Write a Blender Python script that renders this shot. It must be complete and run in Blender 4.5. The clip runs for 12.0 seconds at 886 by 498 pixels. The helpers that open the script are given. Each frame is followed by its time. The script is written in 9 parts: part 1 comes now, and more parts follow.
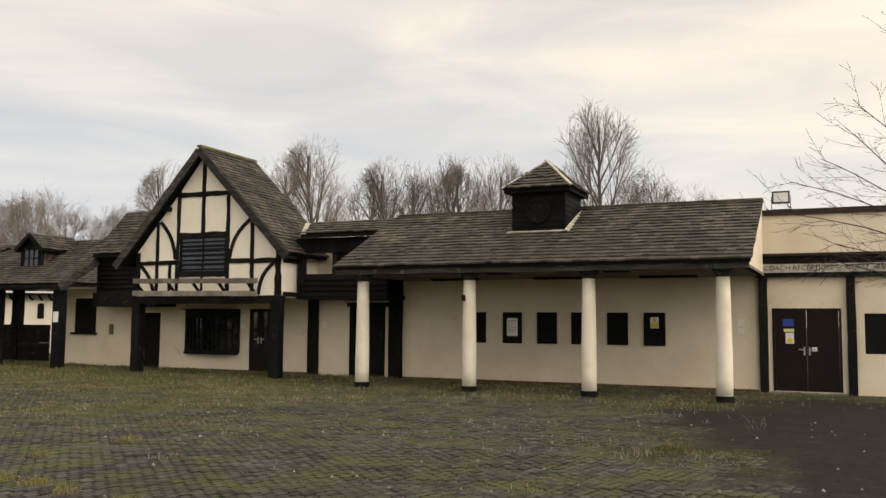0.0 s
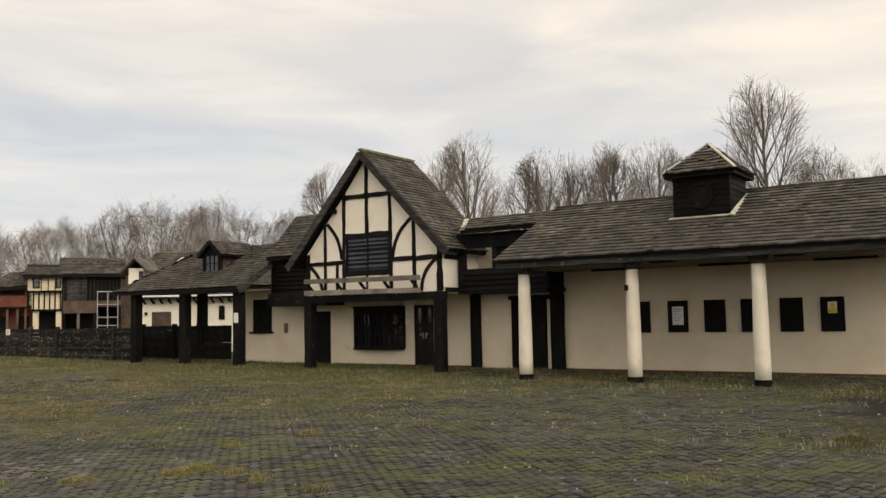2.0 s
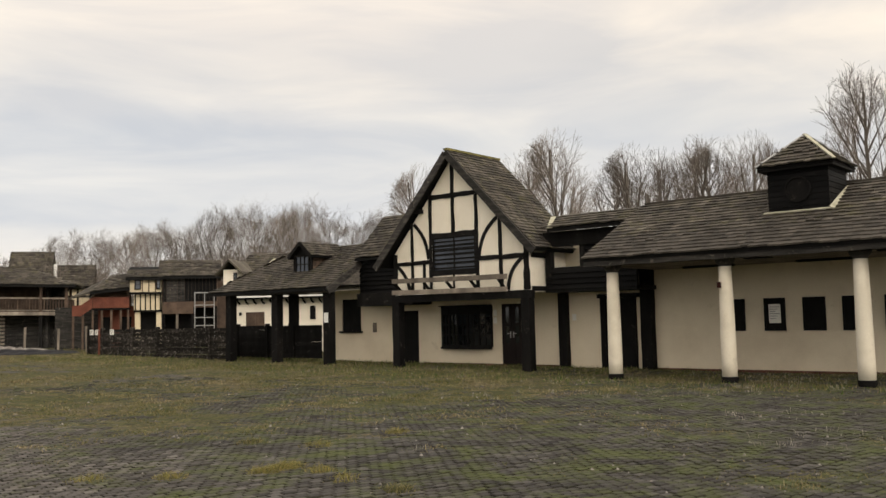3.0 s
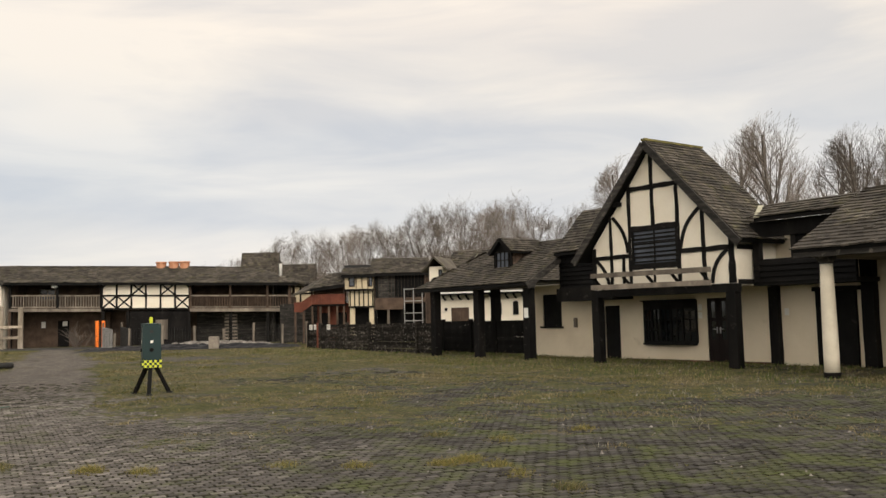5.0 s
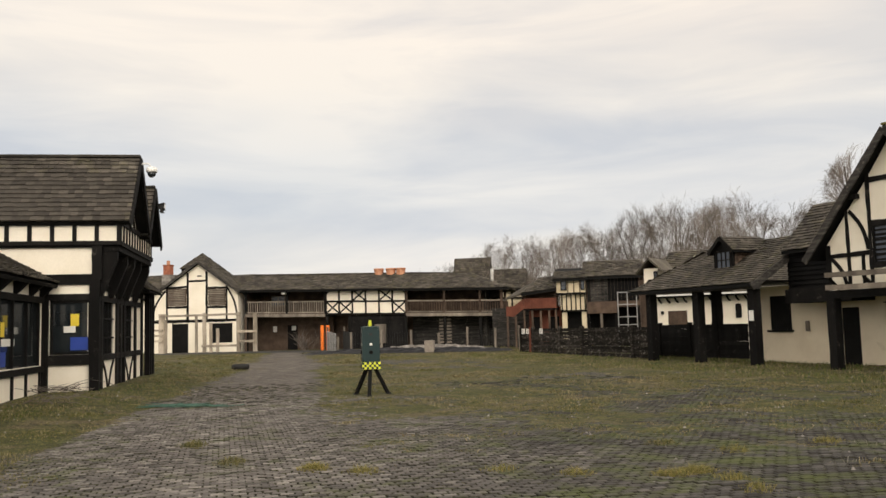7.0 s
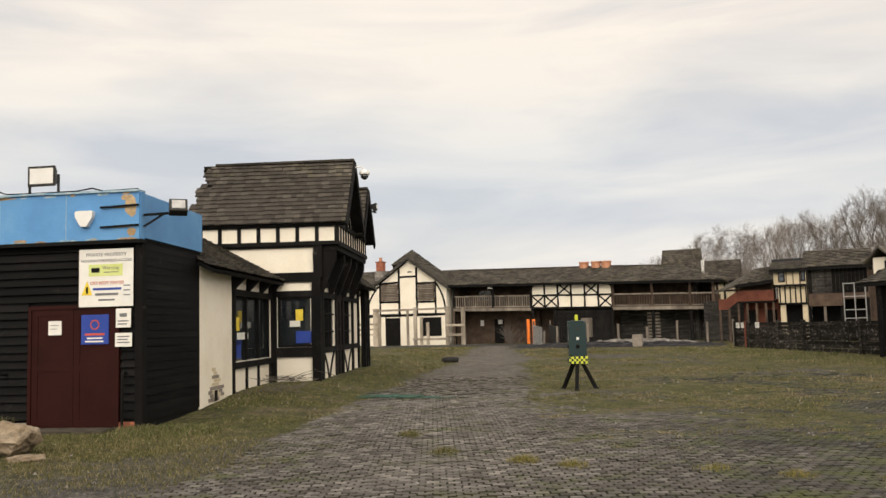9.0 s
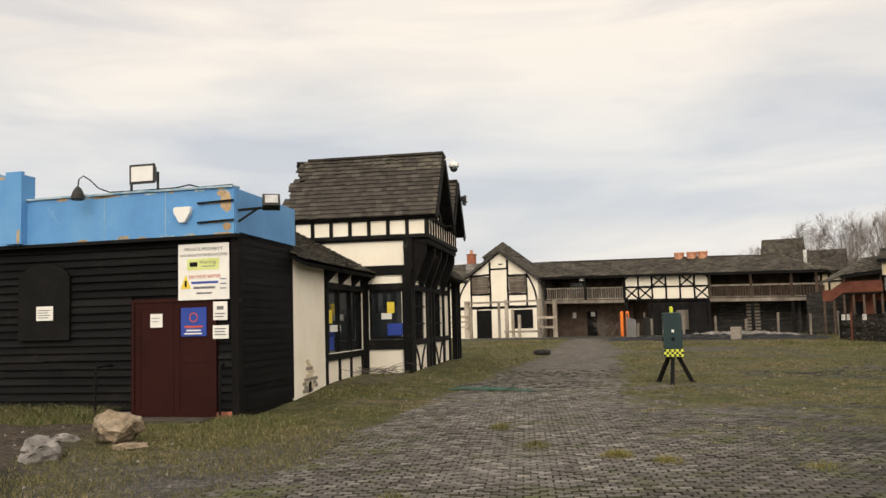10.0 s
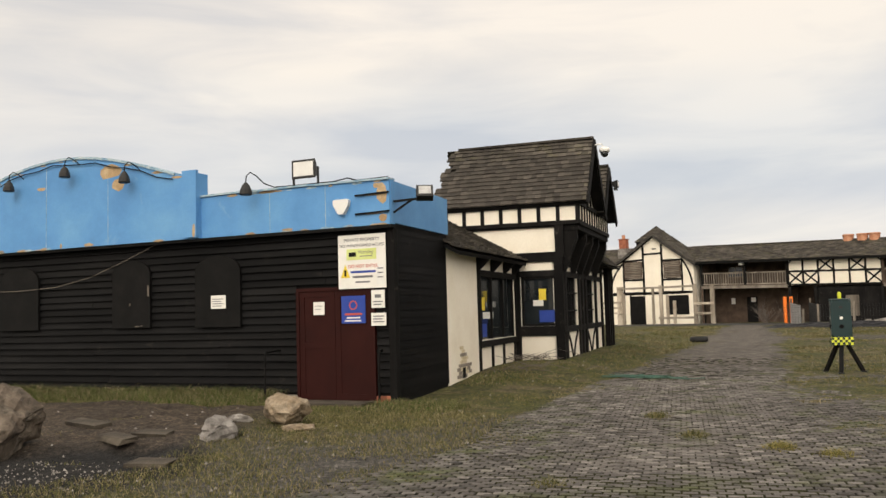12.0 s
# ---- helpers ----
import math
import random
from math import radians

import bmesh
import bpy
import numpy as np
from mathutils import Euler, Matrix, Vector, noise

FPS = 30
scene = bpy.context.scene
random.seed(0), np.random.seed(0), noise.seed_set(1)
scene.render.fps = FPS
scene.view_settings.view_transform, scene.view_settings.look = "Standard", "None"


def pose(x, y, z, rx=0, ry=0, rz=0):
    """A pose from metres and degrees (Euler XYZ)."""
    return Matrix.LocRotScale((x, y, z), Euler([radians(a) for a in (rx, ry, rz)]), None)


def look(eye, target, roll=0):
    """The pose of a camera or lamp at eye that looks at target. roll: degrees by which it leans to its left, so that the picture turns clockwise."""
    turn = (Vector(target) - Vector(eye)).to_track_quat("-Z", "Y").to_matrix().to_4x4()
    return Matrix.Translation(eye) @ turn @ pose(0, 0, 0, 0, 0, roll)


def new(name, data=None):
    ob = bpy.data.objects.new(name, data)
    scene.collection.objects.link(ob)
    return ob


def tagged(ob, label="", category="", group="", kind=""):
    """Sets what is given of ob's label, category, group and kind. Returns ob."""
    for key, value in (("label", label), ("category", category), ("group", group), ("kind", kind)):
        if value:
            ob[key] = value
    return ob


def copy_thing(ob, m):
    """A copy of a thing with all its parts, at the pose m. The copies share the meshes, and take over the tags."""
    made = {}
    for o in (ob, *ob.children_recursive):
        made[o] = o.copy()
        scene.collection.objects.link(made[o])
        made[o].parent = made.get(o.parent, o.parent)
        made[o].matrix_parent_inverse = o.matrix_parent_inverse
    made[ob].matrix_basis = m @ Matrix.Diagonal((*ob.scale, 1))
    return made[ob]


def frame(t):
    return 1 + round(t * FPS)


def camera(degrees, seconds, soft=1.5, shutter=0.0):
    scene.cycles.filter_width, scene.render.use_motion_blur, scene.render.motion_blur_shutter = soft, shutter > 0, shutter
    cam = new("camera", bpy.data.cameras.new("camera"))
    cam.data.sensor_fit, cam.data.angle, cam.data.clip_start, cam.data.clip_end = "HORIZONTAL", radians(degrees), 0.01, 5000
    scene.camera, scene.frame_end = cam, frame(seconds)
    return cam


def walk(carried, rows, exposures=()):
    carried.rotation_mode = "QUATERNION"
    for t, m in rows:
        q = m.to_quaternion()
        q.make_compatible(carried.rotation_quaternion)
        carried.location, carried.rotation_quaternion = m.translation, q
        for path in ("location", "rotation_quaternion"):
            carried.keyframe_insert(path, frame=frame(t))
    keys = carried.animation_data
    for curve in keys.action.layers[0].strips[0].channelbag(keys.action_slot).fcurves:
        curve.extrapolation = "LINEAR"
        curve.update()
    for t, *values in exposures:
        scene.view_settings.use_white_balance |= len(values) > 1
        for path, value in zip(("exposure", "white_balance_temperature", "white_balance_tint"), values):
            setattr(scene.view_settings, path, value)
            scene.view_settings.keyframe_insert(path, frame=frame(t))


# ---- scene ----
cam = camera(53.22, 12.0)
PATH = [
    (0, pose(-0.000, 0.000, 1.600, 94.855, -0.501, -0.099)),
    (0.5, pose(-0.030, -0.022, 1.604, 94.668, -0.157, 2.052)),
    (1, pose(-0.046, -0.069, 1.606, 94.519, 0.257, 4.553)),
    (1.5, pose(-0.054, -0.119, 1.610, 94.440, 0.671, 7.149)),
    (2, pose(-0.061, -0.140, 1.611, 94.416, 1.045, 10.162)),
    (2.5, pose(-0.061, -0.121, 1.608, 94.458, 1.284, 13.032)),
    (4.5, pose(0.313, 0.159, 1.636, 94.386, 1.125, 25.780)),
    (5, pose(0.355, 0.089, 1.618, 94.455, 1.413, 29.511)),
    (5.5, pose(0.335, 0.110, 1.607, 94.583, 1.542, 33.037)),
    (6, pose(0.232, 0.222, 1.600, 94.726, 1.652, 36.677)),
    (6.5, pose(0.139, 0.327, 1.589, 94.892, 1.530, 39.844)),
    (7, pose(0.093, 0.365, 1.567, 95.124, 1.483, 43.103)),
    (9, pose(0.190, 0.266, 1.586, 95.053, 1.482, 56.327)),
    (9.5, pose(0.154, 0.309, 1.585, 94.913, 1.479, 59.311)),
    (10, pose(0.123, 0.341, 1.581, 94.726, 1.530, 62.251)),
    (10.5, pose(0.124, 0.349, 1.582, 94.537, 1.619, 64.821)),
    (11, pose(0.155, 0.326, 1.588, 94.340, 1.803, 67.459)),
    (11.5, pose(0.202, 0.294, 1.592, 94.189, 1.912, 69.837)),
    (12, pose(0.242, 0.258, 1.610, 94.079, 1.613, 71.977)),
]
walk(cam, PATH)

# ---- world and sun ----
SUN_EL, SUN_AZ = 36.0, 122.0   # degrees; azimuth counted clockwise from +y
world = bpy.data.worlds.new("overcast_sky")
scene.world = world
world.use_nodes = True
wn, wl = world.node_tree.nodes, world.node_tree.links
wn.clear()


def wnode(kind, **kw):
    n = wn.new(kind)
    for k, v in kw.items():
        n.inputs[k].default_value = v
    return n


w_out = wn.new("ShaderNodeOutputWorld")
w_bg = wnode("ShaderNodeBackground", Strength=1.06)
w_sky = wn.new("ShaderNodeTexSky")
w_sky.sky_type = "NISHITA"
w_sky.sun_disc = False
w_sky.sun_elevation, w_sky.sun_rotation = radians(SUN_EL), radians(SUN_AZ)
w_scale = wn.new("ShaderNodeVectorMath")
w_scale.operation = "SCALE"
w_scale.inputs["Scale"].default_value = 0.075
wl.new(w_sky.outputs[0], w_scale.inputs[0])
# a layered cloud deck, flattened towards the horizon
w_co = wn.new("ShaderNodeTexCoord")
w_sep = wn.new("ShaderNodeSeparateXYZ")
wl.new(w_co.outputs["Generated"], w_sep.inputs[0])
w_map = wn.new("ShaderNodeMapping")
w_map.inputs["Scale"].default_value = (1.6, 1.6, 8.0)
w_map.inputs["Rotation"].default_value = (radians(2.5), radians(2), 0)
wl.new(w_co.outputs["Generated"], w_map.inputs[0])
w_n1 = wnode("ShaderNodeTexNoise", Scale=1.9, Detail=6.0, Roughness=0.52, Distortion=0.5)
wl.new(w_map.outputs[0], w_n1.inputs["Vector"])
w_n2 = wnode("ShaderNodeTexNoise", Scale=0.8, Detail=4.0, Roughness=0.5)
wl.new(w_map.outputs[0], w_n2.inputs["Vector"])
w_tone = wn.new("ShaderNodeValToRGB")       # cloud colour
e = w_tone.color_ramp.elements
e[0].position, e[0].color = 0.34, (0.70, 0.705, 0.72, 1)
e[1].position, e[1].color = 0.64, (0.93, 0.885, 0.82, 1)
wl.new(w_n1.outputs["Fac"], w_tone.inputs[0])
w_alt = wn.new("ShaderNodeValToRGB")        # brighter and warmer overhead
e = w_alt.color_ramp.elements
e[0].position, e[0].color = 0.0, (1.02, 1.0, 0.97, 1)
e[1].position, e[1].color = 0.36, (1.06, 1.0, 0.94, 1)
for at_, tone_ in ((0.075, (1.03, 1.01, 0.98)), (0.105, (0.885, 0.91, 0.94)), (0.19, (0.90, 0.92, 0.94)), (0.27, (1.02, 0.985, 0.94)), (1.0, (1.45, 1.41, 1.35))):
    w_alt.color_ramp.elements.new(at_).color = (*tone_, 1)      # an overcast sky is brightest overhead
w_band = wn.new("ShaderNodeMath")           # the bands waver with the clouds
w_band.operation = "MULTIPLY_ADD"
w_band.inputs[1].default_value = 0.22
wl.new(w_n2.outputs["Fac"], w_band.inputs[0])
w_low = wn.new("ShaderNodeMath")
w_low.operation = "SUBTRACT"
w_low.inputs[1].default_value = 0.11
wl.new(w_sep.outputs["Z"], w_low.inputs[0])
wl.new(w_low.outputs[0], w_band.inputs[2])
wl.new(w_band.outputs[0], w_alt.inputs[0])
w_mul = wn.new("ShaderNodeVectorMath")
w_mul.operation = "MULTIPLY"
wl.new(w_tone.outputs[0], w_mul.inputs[0])
wl.new(w_alt.outputs[0], w_mul.inputs[1])
w_side = wn.new("ShaderNodeValToRGB")       # warmer and brighter towards the veiled sun
e = w_side.color_ramp.elements
e[0].position, e[0].color = 0.0, (0.955, 0.965, 0.985, 1)
e[1].position, e[1].color = 0.5, (1.08, 1.04, 0.985, 1)
for at_, tone_ in ((0.64, (1.40, 1.33, 1.22)), (1.0, (2.5, 2.32, 2.08))):
    w_side.color_ramp.elements.new(at_).color = (*tone_, 1)
w_dot = wn.new("ShaderNodeVectorMath")
w_dot.operation = "DOT_PRODUCT"
w_dot.inputs[1].default_value = (math.sin(radians(SUN_AZ)), math.cos(radians(SUN_AZ)), 0)
wl.new(w_co.outputs["Generated"], w_dot.inputs[0])
w_half = wn.new("ShaderNodeMath")
w_half.operation = "MULTIPLY_ADD"
w_half.inputs[1].default_value, w_half.inputs[2].default_value = 0.5, 0.5
wl.new(w_dot.outputs["Value"], w_half.inputs[0])
wl.new(w_half.outputs[0], w_side.inputs[0])
w_mul2 = wn.new("ShaderNodeVectorMath")
w_mul2.operation = "MULTIPLY"
wl.new(w_mul.outputs[0], w_mul2.inputs[0])
wl.new(w_side.outputs[0], w_mul2.inputs[1])
w_cov = wn.new("ShaderNodeValToRGB")        # cover: gaps show the sky
e = w_cov.color_ramp.elements
e[0].position, e[0].color = 0.30, (0.82, 0.82, 0.82, 1)
e[1].position, e[1].color = 0.50, (1, 1, 1, 1)
wl.new(w_n2.outputs["Fac"], w_cov.inputs[0])
w_mix = wn.new("ShaderNodeMixRGB")
wl.new(w_cov.outputs[0], w_mix.inputs["Fac"])
wl.new(w_scale.outputs[0], w_mix.inputs["Color1"])
wl.new(w_mul2.outputs[0], w_mix.inputs["Color2"])
wl.new(w_mix.outputs[0], w_bg.inputs["Color"])
wl.new(w_bg.outputs[0], w_out.inputs["Surface"])

sun = new("sun", bpy.data.lights.new("sun", "SUN"))
sun.data.energy, sun.data.angle, sun.data.color = 1.2, radians(40), (1.0, 0.94, 0.84)
_a, _e = radians(SUN_AZ), radians(SUN_EL)
sun.matrix_world = look((0, 0, 30), (-math.sin(_a) * math.cos(_e), -math.cos(_a) * math.cos(_e), 30 - math.sin(_e)))

# ---- materials ----
def material(name, rough=0.8, metal=0.0, spec=0.3):
    m = bpy.data.materials.new(name)
    m.use_nodes = True
    b = m.node_tree.nodes["Principled BSDF"]
    b.inputs["Roughness"].default_value = rough
    b.inputs["Metallic"].default_value = metal
    b.inputs["Specular IOR Level"].default_value = spec
    return m, m.node_tree.nodes, m.node_tree.links, b


def noise_node(n, l, co, scale, detail=5.0, rough=0.6, stretch=None, distort=0.0):
    t = n.new("ShaderNodeTexNoise")
    t.inputs["Scale"].default_value = scale
    t.inputs["Detail"].default_value = detail
    t.inputs["Roughness"].default_value = rough
    t.inputs["Distortion"].default_value = distort
    if stretch:
        mp = n.new("ShaderNodeMapping")
        mp.inputs["Scale"].default_value = stretch
        l.new(co, mp.inputs[0])
        co = mp.outputs[0]
    l.new(co, t.inputs["Vector"])
    return t.outputs["Fac"]


def ramp(n, l, fac, stops):
    r = n.new("ShaderNodeValToRGB")
    els = r.color_ramp.elements
    while len(els) < len(stops):
        els.new(0.5)
    for el, (p, c) in zip(els, stops):
        el.position = p
        el.color = (*c, 1) if len(c) == 3 else c
    l.new(fac, r.inputs[0])
    return r.outputs[0]


def mixc(n, l, fac, a, b, mode="MIX"):
    m = n.new("ShaderNodeMixRGB")
    m.blend_type = mode
    for s, v in ((m.inputs[0], fac), (m.inputs[1], a), (m.inputs[2], b)):
        if isinstance(v, (int, float)):
            s.default_value = v
        elif isinstance(v, tuple):
            s.default_value = (*v, 1)
        else:
            l.new(v, s)
    return m.outputs[0]


def worn(name, base, dark, light, scale=3.0, fine=40.0, rough=0.8, bump=0.2, stretch=None, vary=0.0, island=False,
         stain=None, stain_at=(0.58, 0.72), metal=0.0, spec=0.3, bump_dist=0.01, grain=0.25):
    """A surface with large soft variation, fine grain, optional stains and variation from piece to piece."""
    m, n, l, b = material(name, rough, metal, spec)
    co = n.new("ShaderNodeTexCoord").outputs["Object"]
    big = noise_node(n, l, co, scale, 6.0, 0.6, stretch)
    small = noise_node(n, l, co, fine, 4.0, 0.65, stretch)
    c = ramp(n, l, big, [(0.3, dark), (0.5, base), (0.72, light)])
    g = ramp(n, l, small, [(0.25, (1 - grain,) * 3), (0.75, (1 + grain * 0.9,) * 3)])
    c = mixc(n, l, 1.0, c, g, "MULTIPLY")
    if stain:
        st = noise_node(n, l, co, scale * 1.7, 8.0, 0.7, None, 0.6)
        f = ramp(n, l, st, [(stain_at[0], (0, 0, 0)), (stain_at[1], (1, 1, 1))])
        c = mixc(n, l, f, c, stain)
    if vary:
        if island:
            rnd = n.new("ShaderNodeNewGeometry").outputs["Random Per Island"]
        else:
            rnd = n.new("ShaderNodeObjectInfo").outputs["Random"]
        v = ramp(n, l, rnd, [(0.0, (1 - vary,) * 3), (0.85, (1 + vary * 0.6,) * 3), (1.0, (1 + vary * 1.6,) * 3)])
        c = mixc(n, l, 1.0, c, v, "MULTIPLY")
    l.new(c, b.inputs["Base Color"])
    if bump:
        bp = n.new("ShaderNodeBump")
        bp.inputs["Strength"].default_value = bump
        bp.inputs["Distance"].default_value = bump_dist
        l.new(small, bp.inputs["Height"])
        l.new(bp.outputs[0], b.inputs["Normal"])
    return m


CREAM = worn("cream_render", (0.70, 0.62, 0.485), (0.62, 0.54, 0.415), (0.75, 0.67, 0.535), 0.7, 30, 0.9, 0.15, grain=0.06,
             stain=(0.44, 0.37, 0.26), stain_at=(0.62, 0.80))
WHITE = worn("white_render", (0.82, 0.765, 0.655), (0.75, 0.69, 0.575), (0.86, 0.815, 0.715), 0.9, 30, 0.9, 0.15, grain=0.06,
             stain=(0.50, 0.43, 0.33), stain_at=(0.64, 0.8))
COLUMN_M = worn("column_paint", (0.73, 0.675, 0.56), (0.63, 0.58, 0.475), (0.78, 0.73, 0.62), 1.6, 30, 0.75, 0.05, grain=0.05,
                stain=(0.50, 0.44, 0.33), stain_at=(0.62, 0.8))
BLACK = worn("black_timber", (0.008, 0.0075, 0.0075), (0.004, 0.004, 0.004), (0.014, 0.013, 0.012), 2.5, 50, 0.8, 0.5, spec=0.12,
             stretch=(1, 1, 0.25), stain=(0.075, 0.068, 0.06), stain_at=(0.60, 0.74), vary=0.3)
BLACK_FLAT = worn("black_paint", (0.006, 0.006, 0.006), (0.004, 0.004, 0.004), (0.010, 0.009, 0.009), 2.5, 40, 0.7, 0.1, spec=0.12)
# also paints the shade on the gallery and red building undercroft walls
BLACK_WORN = worn("worn_black_timber", (0.03, 0.028, 0.026), (0.010, 0.010, 0.010), (0.075, 0.068, 0.06), 3.5, 60, 0.85, 0.6,
                  stretch=(0.3, 1, 3), stain=(0.15, 0.13, 0.11), stain_at=(0.58, 0.70), vary=0.35)
FENCE_M = worn("fence_board", (0.020, 0.018, 0.016), (0.008, 0.008, 0.008), (0.045, 0.040, 0.035), 3.5, 60, 0.85, 0.6,
               stretch=(0.3, 1, 3), stain=(0.17, 0.152, 0.135), stain_at=(0.54, 0.66), vary=0.5, spec=0.08)
BOARD = worn("tarred_board", (0.006, 0.006, 0.0064), (0.0032, 0.0032, 0.0036), (0.0112, 0.0108, 0.0108), 1.8, 50, 0.62, 0.35,
             stretch=(0.2, 0.2, 2), stain=(0.0272, 0.0248, 0.0224), stain_at=(0.60, 0.76), vary=0.25, spec=0.075)
SHINGLE = worn("wood_shingle", (0.0576, 0.0504, 0.0424), (0.0272, 0.0248, 0.0224), (0.1, 0.0896, 0.0744), 1.3, 30, 0.9, 0.5,
               stain=(0.08, 0.0752, 0.036), stain_at=(0.52, 0.74), vary=0.38)
SHINGLE_I = worn("wood_shingle_field", (0.0576, 0.0504, 0.0424), (0.0272, 0.0248, 0.0224), (0.1, 0.0896, 0.0744), 1.3, 30, 0.9, 0.5,
                 stain=(0.08, 0.0752, 0.036), stain_at=(0.52, 0.74), vary=0.38, island=True)
MOSS_M = worn("mossy_ridge", (0.13, 0.12, 0.05), (0.07, 0.065, 0.035), (0.2, 0.17, 0.06), 3, 40, 0.95, 0.6)
GREYWOOD = worn("weathered_wood", (0.17, 0.145, 0.12), (0.09, 0.078, 0.066), (0.27, 0.24, 0.2), 2.0, 40, 0.9, 0.5,
                stretch=(1, 1, 0.3), vary=0.3)
PALEWOOD = worn("pale_bleached_timber", (0.33, 0.285, 0.23), (0.20, 0.17, 0.135), (0.44, 0.39, 0.33), 2.0, 40, 0.9, 0.5,
                stretch=(1, 1, 0.3), vary=0.25)
BROWNWOOD = worn("brown_stained_wood", (0.082, 0.056, 0.041), (0.046, 0.032, 0.024), (0.12, 0.085, 0.064), 2.0, 40, 0.85, 0.4, vary=0.3)
DOOR_RED = worn("maroon_door", (0.025, 0.0060, 0.0050), (0.019, 0.0048, 0.0042), (0.032, 0.0080, 0.0066), 1.2, 50, 0.6, 0.06, spec=0.1, grain=0.04)
DOOR_DARK = worn("dark_door", (0.0078, 0.0036, 0.0033), (0.0054, 0.003, 0.0027), (0.0114, 0.0054, 0.0048), 1.2, 50, 0.55, 0.06, spec=0.2, grain=0.04)
COPING_M = worn("dark_coping", (0.022, 0.011, 0.009), (0.014, 0.008, 0.007), (0.03, 0.017, 0.014), 1.2, 50, 0.6, 0.1)
BLUE = worn("blue_paint", (0.095, 0.275, 0.56), (0.072, 0.22, 0.48), (0.14, 0.34, 0.60), 0.7, 20, 0.55, 0.1,
            stain=(0.19, 0.36, 0.56), stain_at=(0.63, 0.75), spec=0.4, grain=0.04)
BARE_PLY = worn("bare_ply", (0.42, 0.30, 0.17), (0.3, 0.2, 0.11), (0.55, 0.43, 0.28), 4, 40, 0.9, 0.3)
PALE_BLUE = worn("faded_blue_edge", (0.30, 0.42, 0.50), (0.12, 0.25, 0.4), (0.5, 0.55, 0.55), 6, 40, 0.8, 0.3)
BRICK = worn("red_brick", (0.30, 0.105, 0.062), (0.20, 0.07, 0.045), (0.38, 0.15, 0.09), 4, 60, 0.9, 0.4, vary=0.3)
DARK_BRICK = worn("dark_footing_brick", (0.11, 0.050, 0.036), (0.060, 0.030, 0.024), (0.16, 0.075, 0.052), 4, 60, 0.9, 0.4, vary=0.35)
MORTAR = worn("mortar", (0.25, 0.22, 0.19), (0.2, 0.17, 0.15), (0.3, 0.27, 0.23), 6, 60, 0.95, 0.3)
STONE = worn("sandstone", (0.24, 0.185, 0.125), (0.11, 0.09, 0.068), (0.38, 0.32, 0.24), 3.5, 22, 0.95, 0.8,
             stain=(0.14, 0.115, 0.085), stain_at=(0.5, 0.7), bump_dist=0.03)
STONE_BROWN = worn("weathered_brown_stone", (0.125, 0.10, 0.078), (0.055, 0.046, 0.038), (0.21, 0.18, 0.145), 3.0, 22, 0.95, 0.9,
                   stain=(0.05, 0.043, 0.035), stain_at=(0.5, 0.66), bump_dist=0.03)
STONE_GREY = worn("grey_stone", (0.21, 0.195, 0.18), (0.10, 0.092, 0.085), (0.36, 0.34, 0.32), 4, 25, 0.95, 0.8, bump_dist=0.03)
SLAB_M = worn("broken_slab", (0.062, 0.052, 0.040), (0.032, 0.027, 0.023), (0.098, 0.084, 0.064), 3, 30, 0.95, 0.5)
TARMAC = worn("dark_tarmac", (0.035, 0.034, 0.034), (0.02, 0.02, 0.02), (0.06, 0.057, 0.054), 2, 60, 0.95, 0.6)
LEAD = worn("pale_flashing", (0.36, 0.35, 0.27), (0.24, 0.24, 0.17), (0.46, 0.45, 0.36), 3, 30, 0.7, 0.1)
STEEL = worn("galvanised_steel", (0.36, 0.36, 0.36), (0.28, 0.28, 0.28), (0.45, 0.45, 0.45), 4, 50, 0.5, 0.05, metal=0.6)
CASE = worn("dark_metal_case", (0.02, 0.02, 0.02), (0.014, 0.014, 0.014), (0.03, 0.03, 0.03), 4, 50, 0.5, 0.05)
GREENBOX = worn("dark_green_plastic", (0.009, 0.027, 0.029), (0.008, 0.023, 0.025), (0.011, 0.032, 0.034), 2, 50, 0.45, 0.03, grain=0.04)
YELLOW = worn("hi_vis_yellow", (0.62, 0.66, 0.05), (0.55, 0.6, 0.04), (0.7, 0.72, 0.07), 4, 50, 0.5, 0.02, grain=0.04)
PAPER = worn("white_sign", (0.74, 0.73, 0.69), (0.70, 0.69, 0.65), (0.79, 0.78, 0.75), 3, 50, 0.6, 0.02, grain=0.04)
SIGN_YELLOW = worn("yellow_sign", (0.72, 0.55, 0.05), (0.66, 0.5, 0.04), (0.76, 0.6, 0.08), 3, 50, 0.6, 0.02, grain=0.04)
SIGN_LIME = worn("pale_lime_sign", (0.60, 0.66, 0.25), (0.55, 0.6, 0.2), (0.64, 0.7, 0.3), 3, 50, 0.6, 0.02, grain=0.04)
SIGN_BLUE = worn("blue_sign", (0.022, 0.055, 0.30), (0.018, 0.045, 0.26), (0.03, 0.065, 0.34), 3, 50, 0.45, 0.02, grain=0.04)
INK = worn("grey_ink", (0.16, 0.16, 0.17), (0.13, 0.13, 0.14), (0.2, 0.2, 0.21), 5, 50, 0.7, 0.0)
INK_RED = worn("red_ink", (0.5, 0.09, 0.05), (0.45, 0.08, 0.04), (0.55, 0.1, 0.06), 5, 50, 0.7, 0.0)
ORANGE = worn("orange_plastic", (0.85, 0.20, 0.025), (0.75, 0.17, 0.02), (0.9, 0.25, 0.04), 3, 50, 0.5, 0.03, grain=0.04)
